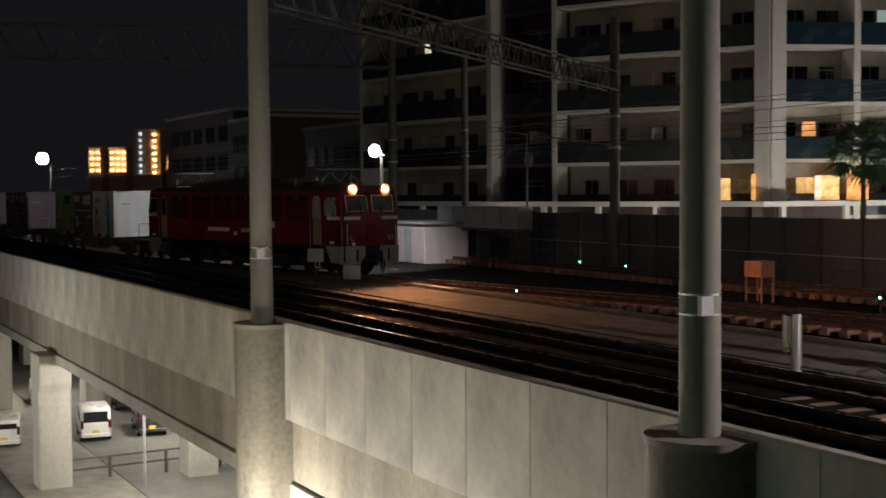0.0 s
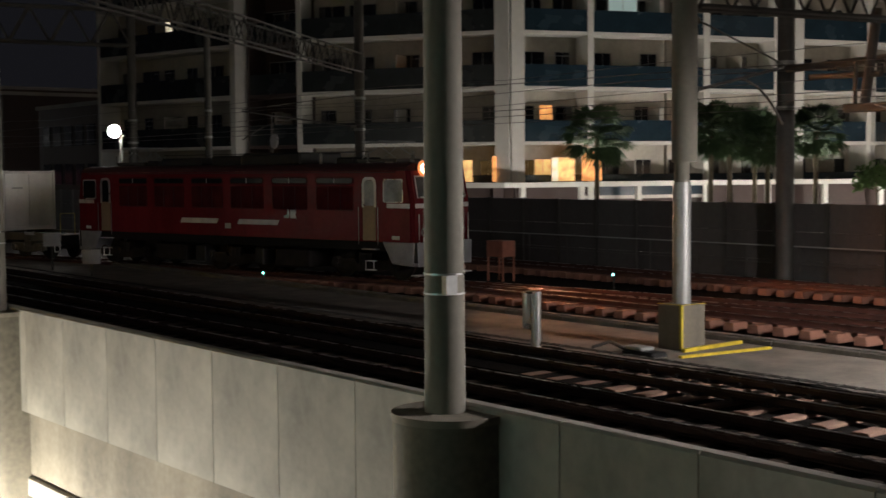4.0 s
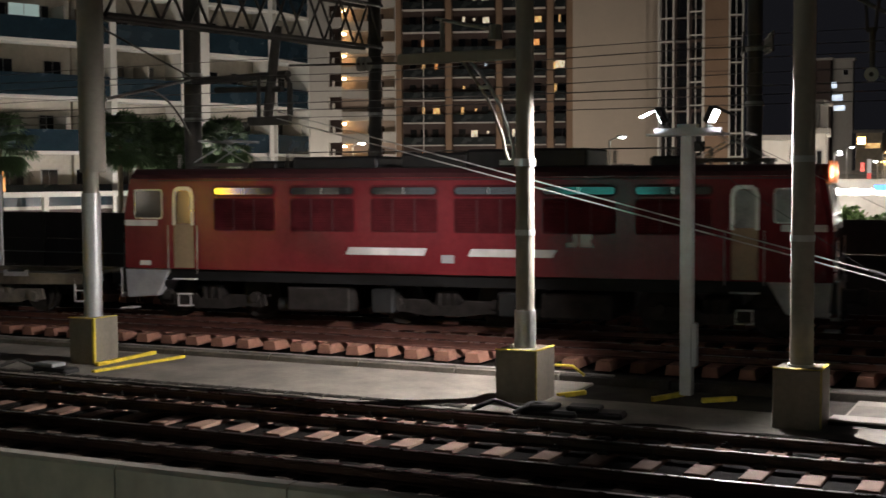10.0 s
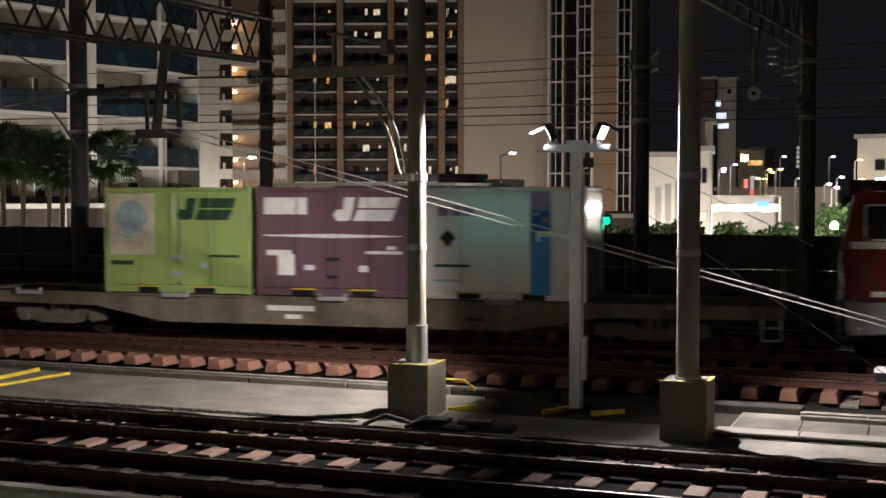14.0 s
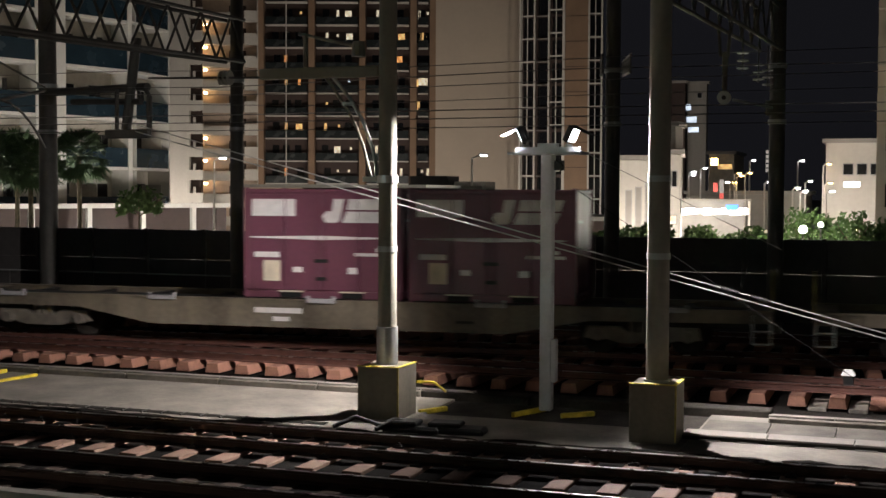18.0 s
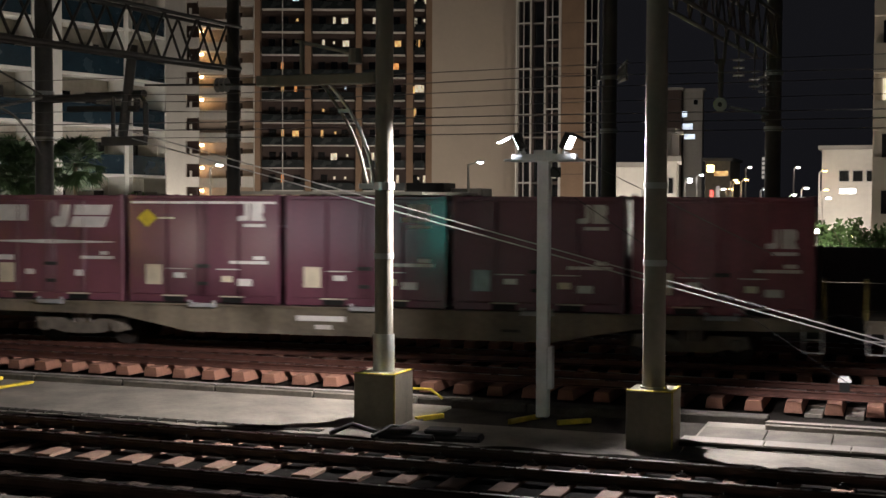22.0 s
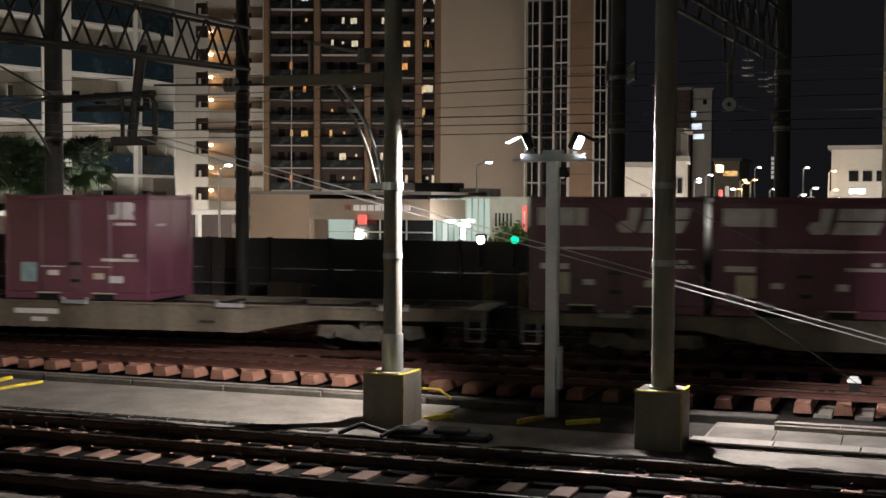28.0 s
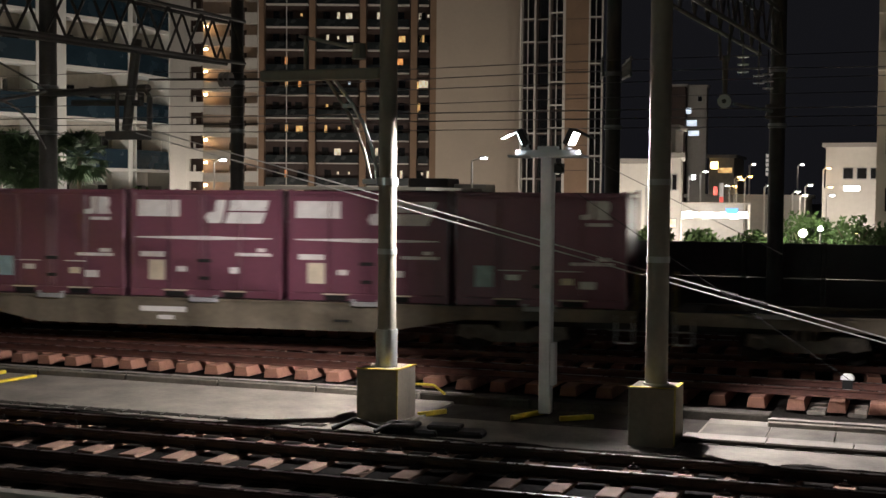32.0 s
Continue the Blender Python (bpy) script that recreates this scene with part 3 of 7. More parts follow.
# ---------------------------------------------------------------- poles on blocks


def block_pole(x, y, w, d, top, r, sleeve, label, worn=False):
    p = thing("catenary_pole", label, "catenary pole", (x, y, 0), "catenary poles between the tracks")
    blk = part("block", boxes((-w / 2, w / 2, -d / 2, d / 2, -0.42, top)), BLOCKC, p, "concrete footing block with yellow edges", bevel=0.025)
    e = 0.05
    part("edge_stripe", boxes((-w / 2 - .004, w / 2 + .004, -d / 2 - .004, -d / 2 + e, top - .004, top + .004)), YELLOW, blk, "yellow painted edge")
    part("edge_stripe", boxes((w / 2 - e, w / 2 + .004, -d / 2 + e, d / 2 + .004, top - .004, top + .004)), YELLOW, blk, "yellow painted edge")
    part("edge_stripe", boxes((w / 2 - (0.02 if worn else e), w / 2 + .005, -d / 2 - .005, -d / 2 + (0.02 if worn else e), -0.1, top - .004)), WORNY if worn else YELLOW, blk, "worn yellow corner stripe")
    bm = bmesh.new()
    C(bm, (0, 0, top), (0, 0, top + max(0.03, sleeve)), r * 1.16, r * 1.16, n=24)
    part("sleeve", bm, GALV, p, "pale steel sleeve round the pole foot", smooth=True)
    bm = bmesh.new()
    C(bm, (0, 0, top + 0.01), (0, 0, 10.5), r, r * 0.9, n=24)
    part("pole", bm, POLE, p, smooth=True)
    if sleeve > 2:
        part("upper_jacket", tubes(((0.06, 0, top + sleeve + 0.4), (0.06, 0, 10.4), 0.25, 0.25), n=24), POLE, p, "broad dark upper jacket", smooth=True)
    for z in (2.5, 3.62):
        bm = bmesh.new()
        C(bm, (0, 0, z), (0, 0, z + 0.09), r * 1.06, r * 1.06, n=24)
        part("clamp", bm, GALV, p, "steel clamp band")
    return p


block_pole(-17.1, 19.75, 0.62, 0.72, 0.76, 0.155, 2.4, "grey catenary pole on a yellow-edged block beside the points")
block_pole(-7.83, 19.25, 0.70, 0.82, 0.70, 0.150, 0.60, "catenary pole with one side lit by the floodlights", True)
block_pole(-3.40, 18.78, 0.68, 0.72, 0.72, 0.165, 0.0, "dark catenary pole on a shaded concrete block", True)

# yellow kerb pieces by the first block
for x0, y0, x1, y1, h in ((-16.62, 19.25, -16.70, 21.1, 0.07), (-16.14, 18.6, -15.82, 20.9, 0.05)):
    a = math.degrees(math.atan2(y1 - y0, x1 - x0))
    solo("yellow_kerb", boxes((0, math.hypot(x1 - x0, y1 - y0), -0.05, 0.05, 0, h)), YELLOW, "yellow painted kerb strip on the walkway", "kerb", (x0, y0, -0.13, 0, 0, a), "yellow kerbs", bevel=0.01)
for x0, y0, x1, y1 in ((-7.45, 19.7, -7.15, 20.2), (-5.95, 20.0, -5.62, 20.75), (-5.2, 20.2, -4.75, 20.6)):
    a = math.degrees(math.atan2(y1 - y0, x1 - x0))
    solo("yellow_kerb", boxes((0, math.hypot(x1 - x0, y1 - y0), -0.035, 0.035, 0, 0.08)), YELLOW, "yellow painted kerb strip in the dirt", "kerb", (x0, y0, -0.17, 0, 0, a), "yellow kerbs", bevel=0.01)
bar = thing("guard_bar", "bent yellow guard bar standing behind the block", "guard bar")
bm = bmesh.new()
S(bm, [(-7.9, 20.42, -0.13), (-7.9, 20.42, 0.2), (-7.84, 20.42, 0.26), (-7.45, 20.42, 0.26), (-7.22, 20.35, 0.13)], 0.022)
part("bar", bm, YELLOW, bar, smooth=True)

# yard lamp post with two floodlights
post = thing("yard_lamp_post", "grey steel lamp post with two glaring floodlights", "lamp post", (-5.56, 20.62, 0))
part("post", boxes((-0.10, 0.10, -0.10, 0.10, -0.13, 4.12)), POSTM, post, bevel=0.02)
part("base_box", boxes((0.10, 0.17, -0.09, 0.09, 0.35, 1.05)), POSTM, post, "grey switch box", bevel=0.01)
part("crossarm", boxes((-0.54, 0.54, -0.06, 0.06, 4.12, 4.20), (-0.16, 0.16, -0.09, 0.09, 4.20, 4.26)), POSTM, post)
part("platform", boxes((-0.62, 0.62, -0.26, 0.26, 4.075, 4.115)), POSTM, post)
part("junction_box", boxes((0.12, 0.26, -0.08, 0.06, 3.82, 3.98)), DARK, post)
for sx in (-1, 1):
    fl = part("floodlight", boxes((-0.05, 0.05, -0.17, 0.17, -0.13, 0.13)), DARK, post, "floodlight housing", bevel=0.012, at=pose(sx * 0.40, -0.06, 4.40, 0, sx * 25, -6 * sx))
    part("lens", boxes((0.052 * sx - 0.004, 0.052 * sx + 0.004, -0.15, 0.15, -0.11, 0.11)), YARDLED if sx > 0 else LEDSIDE, fl, "glaring white lamp glass")
    part("visor", boxes((sx * 0.15 - 0.19, sx * 0.15 + 0.19, -0.19, 0.19, 0.132, 0.142)), DARK, fl, "dark visor above the glass")
    part("bracket", boxes((sx * 0.36 - 0.02, sx * 0.36 + 0.02, -0.22, 0.1, 4.2, 4.24), (sx * 0.335 - 0.015, sx * 0.335 + 0.015, -0.07, -0.05, 4.24, 4.44)), GALV, post)
bm = bmesh.new()
S(bm, [(0.16 + 0.12 * math.sin(k / 9 * math.pi), -0.1, 3.98 - 0.22 * k / 9) for k in range(10)], 0.012, 6)
part("cable", bm, BLACK, post)

# ---------------------------------------------------------------- noise barrier
barrier = thing("wall_barrier", "dark grey noise barrier of posts and panels", "noise barrier", kind="structure")
pm = mesh_of(boxes((0.06, 1.94, 34.5, 34.6, -0.42, 0.46), (0.06, 1.94, 34.5, 34.6, 0.47, 1.38), (0.06, 1.94, 34.5, 34.6, 1.39, 2.28)), WALLP, bevel=0.01)
hm = mesh_of(boxes((-0.055, 0.055, 34.42, 34.46, -0.42, 2.31), (-0.02, 0.02, 34.46, 34.6, -0.42, 2.31), (-0.055, 0.055, 34.6, 34.64, -0.42, 2.31)), MASTM)
for k in range(-46, 22):
    part("panel", pm, None, barrier, at=(2.0 * k, 0, 0))
    part("post", hm, None, barrier, at=(2.0 * k, 0, 0))
rail = thing("handrail", "thin steel pipe handrail in front of the noise barrier", "handrail")
part("top_rail", tubes(((-60, 34.0, 0.95), (-16.2, 34.0, 0.95), 0.024), n=6), GALV, rail)
part("mid_rail", tubes(((-60, 34.0, 0.40), (-16.2, 34.0, 0.40), 0.02), n=6), MASTM, rail)
for k in range(22):
    part("post", tubes(((-60 + 2.08 * k, 34.0, -0.42), (-60 + 2.08 * k, 34.0, 0.95), 0.022), n=6), MASTM, rail)

# ---------------------------------------------------------------- overhead line: masts, portals, wires


def truss(p, q, name, label, high=0.85, bay=1.1, material=MASTM, r=0.035):
    """A lattice girder between two points, four chords with lacing."""
    p, q = Vector(p), Vector(q)
    t = thing(name, label, "portal girder", group="overhead line girders")
    d = (q - p).normalized()
    side = d.cross(Vector((0, 0, 1))).normalized() * 0.28
    up = Vector((0, 0, high))
    for o in (side, -side):
        part("lower_chord", tubes((p + o, q + o, r * 1.25), n=6), material, t)
        part("upper_chord", tubes((p + o + up, q + o + up, r * 1.25), n=6), material, t)
    n = max(2, int((q - p).length / bay))
    half = (q - p) / (2 * n)
    rise = mesh_of(tubes(((0, 0, 0), half + up, r * 0.8), n=5), material)
    fall = mesh_of(tubes((up, half, r * 0.8), n=5), material)
    for o in (side, -side):
        for k in range(n):
            part("brace", rise, None, t, at=(*(p + o + half * 2 * k),))
            part("brace", fall, None, t, at=(*(p + o + half * (2 * k + 1)),))
    return t


def insulator(parent, p, q):
    bm = bmesh.new()
    prof = [(0, 0.02)]
    for k in range(6):
        f = 0.12 + 0.14 * k
        prof += [(f, 0.03), (f + 0.02, 0.075), (f + 0.05, 0.07), (f + 0.07, 0.03)]
    lathe(bm, p, q, prof + [(1, 0.02)])
    part("insulator", bm, INSUL, parent, "ribbed porcelain insulator", smooth=True)


def mast(x, y, top=11.0, r=0.21, label="dark steel catenary mast beside the noise barrier", foot=-0.42):
    m = thing("catenary_mast", label, "catenary mast", (x, y, 0), "far catenary masts")
    part("shaft", tubes(((0, 0, foot), (0, 0, top), r, r * 0.9), n=16), MASTM, m, smooth=True)
    part("foot_plate", boxes((-0.4, 0.4, -0.4, 0.4, foot, foot + 0.3)), CONCRETE, m, bevel=0.02)
    for z in (5.2, 6.6):
        part("clamp", tubes(((0, 0, z), (0, 0, z + 0.12), r * 1.12, r * 1.12), n=16), GALV, m)
    return m


for x, r in ((-3.15, 0.205), (-18.45, 0.20), (-25.0, 0.29), (-48.0, 0.24), (-62.0, 0.2), (-7.35, 0.21)):
    mast(x, 33.7, r=r)


def cantilever(x, y, z, reach, side=1):
    """A bracket arm that holds the contact wire off a pole."""
    c = thing("cantilever_arm", "steel cantilever arm with insulators holding the wires", "cantilever arm", (x, y, z), "cantilever arms")
    y1 = side * reach
    part("tube", tubes(((0, side * 0.5, 0), (0, y1, 0.55), 0.035), n=8), MASTM, c)
    part("stay", tubes(((0, side * 0.5, 1.35), (0, y1, 0.62), 0.022), n=6), MASTM, c)
    bm = bmesh.new()
    S(bm, [(0, y1 * (0.55 + 0.45 * k / 8), 0.25 - 0.9 * (k / 8) ** 2) for k in range(9)], 0.026, 6)
    part("registration_arm", bm, MASTM, c)
    insulator(c, (0, side * 0.12, 0), (0, side * 0.5, 0))
    insulator(c, (0, side * 0.12, 1.35), (0, side * 0.5, 1.35))
    return c


truss((-4.7, 14.0, 7.0), (-3.3, 33.6, 7.05), "portal_girder", "steel lattice girder spanning the tracks behind the dark pole", 1.0, 1.2)
truss((-17.1, 19.9, 6.6), (-18.45, 33.6, 7.2), "portal_girder", "steel lattice girder from the points pole to the barrier mast", 1.2, 1.9, r=0.045)
truss((-7.35, 33.5, 6.5), (-5.6, 26.0, 5.9), "portal_girder", "short steel lattice bracket on the barrier mast", 0.35, 0.7, r=0.025)
truss((-29.05, 10.5, 7.8), (-48.0, 33.6, 7.8), "portal_girder", "steel lattice girder behind the parapet pole", 0.8, 1.0)
truss((-92, 6.0, 12.4), (-76, 36.0, 11.3), "portal_girder", "long dark lattice girder spanning the whole yard", 2.2, 2.4, r=0.09)
for x, y in ((-92, 6.0), (-76, 36.0)):
    mast(x, y, 14.0, 0.3, "tall dark mast of the long yard girder", -9.2 if y < 10 else -7.4)
bend = thing("pull_off_arm", "curved grey steel pipe arm clamped to the lit pole", "pull-off arm")
for pts, r, m in (([(-9.05, 5.45), (-8.84, 5.21), (-8.65, 4.94), (-8.48, 4.69), (-8.37, 4.48), (-8.23, 4.12), (-8.15, 3.8), (-8.12, 3.68)], 0.026, POLE),
                  ([(-8.84, 5.36), (-8.65, 5.15), (-8.48, 4.94), (-8.25, 4.57), (-8.1, 4.17), (-8.03, 3.89), (-8.02, 3.64)], 0.030, GALV)):
    bm = bmesh.new()
    S(bm, [(x, 19.25, z) for x, z in pts], r)
    part("pipe", bm, m, bend, smooth=True)
part("spacer", boxes((-8.62, -8.42, 19.22, 19.28, 4.84, 4.9)), GALV, bend)
part("beam", boxes((-10.1, -7.98, 19.2, 19.32, 5.29, 5.47)), POLE, bend, bevel=0.02)
part("stay", tubes(((-9.4, 19.25, 6.02), (-8.3, 19.25, 5.77), 0.03), ((-9.28, 19.25, 6.0), (-9.28, 19.25, 5.47), 0.04), n=8), POLE, bend)
part("stay_clamp", tubes(((-8.34, 19.25, 5.62), (-8.34, 19.25, 5.86), 0.12, 0.10), n=10), POLE, bend)
part("clamp", tubes(((-7.83, 19.25, 3.6), (-7.83, 19.25, 3.72), 0.17), n=20), SILVER, bend)
part("clamp_arm", boxes((-8.25, -7.98, 19.2, 19.28, 3.62, 3.7)), GALV, bend)
for x, y, z, reach, s in ((-17.1, 19.75, 5.0, 3.2, 1), (-48, 33.7, 5.4, 6, -1)):
    cantilever(x, y, z, reach, s)


def drop(x, y, top, low, back, label="hanging drop bracket with a pulley wheel under the girder"):
    c = thing("drop_bracket", label, "drop bracket", (x, y, 0), "drop brackets")
    part("tube", tubes(((-0.10, 0, low + 0.9), (-0.14, 0, top), 0.035), ((0.06, 0, low + 0.9), (0.10, 0, top), 0.035), n=8), MASTM, c)
    part("tail", tubes(((0, 0, low - 0.15), (0, 0, low + 1.0), 0.045, 0.07), n=8), MASTM, c)
    part("pulley", tubes(((0, -0.12, low), (0, -0.06, low), 0.15), n=20), GALV, c, "round pulley wheel")
    part("hub", tubes(((0, -0.14, low), (0, -0.12, low), 0.05), n=12), DARK, c)
    part("arm", tubes(((0.2, 0, low - 0.05), (*back, low + 0.06), 0.035), n=6), GALV, c)
    part("arm_socket", tubes(((*back, low - 0.12), (*back, low + 0.24), 0.2), n=14), MASTM, c)
    for f, low_z in ((0.20, 0.42), (0.52, 0.55), (0.72, 0.6)):
        u, v = back[0] * f + 0.15, back[1] * f
        for j in range(3):
            part("insulator_disc", tubes(((u, v, top - low_z - 0.17 * j), (u, v, top - low_z + 0.025 - 0.17 * j), 0.13), n=14), INSUL, c, smooth=True)
        part("hanger", tubes(((u, v, top - low_z - 0.4), (u, v, top), 0.018), n=6), MASTM, c)


drop(-3.84, 29.0, 7.02, 5.55, (0.6, 4.6))
frm = thing("balance_frame", "dark steel tension frame hung between the masts", "tension frame", (-21.7, 31.2, 0.55))
part("beam", tubes(((-3.3, 2.45, 5.9), (2.1, -0.4, 5.75), 0.11), ((-0.9, 0.4, 5.45), (1.9, -0.4, 5.35), 0.08), n=8), MASTM, frm)
part("drop_tube", tubes(((1.35, -0.3, 4.6), (1.7, -0.3, 7.1), 0.14), ((1.05, -0.3, 4.6), (1.05, -0.3, 5.7), 0.06), n=8), MASTM, frm)
part("foot", boxes((0.7, 2.1, -0.4, -0.2, 4.35, 4.6)), MASTM, frm, bevel=0.03)
part("hook", tubes(((1.95, -0.4, 5.8), (2.15, -0.4, 5.5), 0.06), ((2.15, -0.4, 5.5), (2.15, -0.4, 4.6), 0.08), n=8), MASTM, frm)
for k in range(3):
    part("insulator_disc", tubes(((3.9 + 0.14 * k, 0.4, 6.0), (3.93 + 0.14 * k, 0.4, 6.0), 0.2), n=14), INSUL, frm, smooth=True)
part("insulator_rod", tubes(((2.0, -0.2, 6.0), (5.4, 0.6, 6.0), 0.03), n=6), MASTM, frm)

wires = thing("overhead_wires", "dark contact and messenger wires running along the tracks", "overhead wires", kind="stuff")
for y, z, r in ((24.9, 5.15, 0.016), (24.9, 6.05, 0.014), (27.6, 5.15, 0.016), (27.6, 6.1, 0.014), (32.3, 5.2, 0.016), (32.3, 6.15, 0.014), (33.4, 7.2, 0.014)):
    xs = np.arange(-44 if y < 25 else -150, 60, 7.5)
    bm = bmesh.new()
    sag = 0.35 if z > 5.8 else 0.05
    for a, b in zip(xs, xs[1:]):
        f = lambda x: z - sag * (1 - (2 * ((x + 3.3) / 22.5 % 1) - 1) ** 2)
        C(bm, (a, y, f(a)), (b, y, f(b)), r * 0.75, n=5, caps=False)
    part("wire", bm, WIREM, wires)

guy = thing("guy_cables", "pair of bright steel cables sloping down across the tracks", "guy cable")
part("anchor", boxes((2.3, 2.9, 22.2, 22.8, -0.42, 0.5)), CONCRETE, guy, "concrete cable anchor", bevel=0.03)
for dz in (0.0, -0.105):
    part("cable", tubes(((-14.6, 22.5, 4.78 + dz * 1.3), (2.6, 22.5, 0.43 + dz * 0.75), 0.0125), n=6), CABLEM, guy)
for k in range(2):
    part("turnbuckle", tubes(((-3.0 + 0.5 * k, 22.5, 1.845 - 0.126 * k), (-2.7 + 0.5 * k, 22.5, 1.77 - 0.126 * k), 0.028), n=8), DARK, guy)
part("thin_stay", tubes(((-5.5, 22.4, 3.5), (-0.6, 23.6, 0.1), 0.006), n=5), DARK, guy)
part("thin_stay", tubes(((-6.2, 24.4, 4.4), (-2.2, 25.0, 2.4), 0.008), n=5), WIREM, guy)
# ---------------------------------------------------------------- the train


def wheelset(parent, x, z, r=0.43):
    bm = bmesh.new()
    C(bm, (0, -0.66, 0), (0, 0.66, 0), 0.075, n=10)
    for s in (-1, 1):
        C(bm, (0, s * 0.50, 0), (0, s * 0.60, 0), r, r * 0.985, n=24)
        C(bm, (0, s * 0.475, 0), (0, s * 0.50, 0), r * 1.06, r * 1.06, n=24)
        C(bm, (0, s * 0.60, 0), (0, s * 0.625, 0), r * 0.8, r * 0.72, n=24)
        for k in range(5):
            a = k * math.tau / 5
            B(bm, r * 0.45 * math.cos(a) - 0.03, r * 0.45 * math.cos(a) + 0.03, s * 0.615, s * 0.632, r * 0.45 * math.sin(a) - 0.03, r * 0.45 * math.sin(a) + 0.03)
    w = part("wheelset", bm, BOGIE, parent, "worn steel wheels on an axle", smooth=True, at=(x, 0, z))
    WHEELS.append(w)
    return w


WHEELS = []


def bogie(parent, x, base=1.9, r=0.43, material=BOGIE):
    bm = bmesh.new()
    for s in (-1, 1):
        y = s * 0.93
        prism(bm, [(-base / 2 - 0.28, 0.36), (-base / 2 - 0.22, 0.62), (-0.45, 0.62), (-0.3, 0.5), (0.3, 0.5), (0.45, 0.62), (base / 2 + 0.22, 0.62), (base / 2 + 0.28, 0.36), (base / 2 - 0.2, 0.34), (0.45, 0.26), (-0.45, 0.26), (-base / 2 + 0.2, 0.34)], "y", y - 0.06, y + 0.06)
        for k in (-0.2, 0, 0.2):
            C(bm, (k, y, 0.5), (k, y, 0.78), 0.075, n=10)
        for a in (-base / 2, base / 2):
            C(bm, (a, y - s * 0.02, r), (a, y + s * 0.14, r), 0.15, 0.12, n=12)
            B(bm, a - 0.17, a + 0.17, y - 0.08, y + 0.08, 0.34, 0.56)
    B(bm, -0.28, 0.28, -0.95, 0.95, 0.5, 0.84)
    b = part("bogie", bm, material, parent, "cast steel bogie frame", at=(x, 0, 0), smooth=True)
    for a in (-base / 2, base / 2):
        wheelset(b, a, r, r)
    return b


def coupler(parent, x, s):
    part("coupler", boxes((min(x, x + s * 0.5), max(x, x + s * 0.5), -0.12, 0.12, 0.72, 1.0), (min(x + s * 0.42, x + s * 0.62), max(x + s * 0.42, x + s * 0.62), -0.19, 0.15, 0.68, 1.04)), DARK, parent, "dark knuckle coupler", bevel=0.03)


def emblem_shapes(bm, x, z, h, y0, y1):
    """The white railway emblem in plain bars: a hook and a solid block."""
    for q in ([(0, 0), (0, 0.24), (0.44, 0.30), (0.44, 1), (0.68, 1), (0.68, 0.12), (0.58, 0)], [(0.82, 0), (0.82, 1), (1.44, 1), (1.56, 0.86), (1.56, 0.5), (1.46, 0.38), (1.62, 0)]):
        prism(bm, [(x + u * h, z + v * h) for u, v in q], "y", y0, y1)


def lamp_tube(x0, x1, y, z, outer, inner, n=20):
    """A hollow tube along x with open ends."""
    bm = bmesh.new()
    rings = [[bm.verts.new((x, y + r * math.cos(k * math.tau / n), z + r * math.sin(k * math.tau / n))) for k in range(n)] for x, r in ((x0, outer), (x1, outer), (x1, inner), (x0, inner))]
    for a, b in zip(rings, rings[1:] + rings[:1]):
        for k in range(n):
            bm.faces.new((a[k], a[(k + 1) % n], b[(k + 1) % n], b[k]))
    return bm


def rounded(x0, x1, z0, z1, r, n=4):
    """A rectangle with rounded corners, as an outline of (x, z)."""
    out = []
    for cx, cz, a0 in ((x1 - r, z1 - r, 0), (x0 + r, z1 - r, 90), (x0 + r, z0 + r, 180), (x1 - r, z0 + r, 270)):
        out += [(cx + r * math.cos(radians(a0 + 90 * k / n)), cz + r * math.sin(radians(a0 + 90 * k / n))) for k in range(n + 1)]
    return out


def plate(x0, x1, z0, z1, r, y0, y1):
    bm = bmesh.new()
    prism(bm, rounded(x0, x1, z0, z1, r), "y", y0, y1)
    return bm


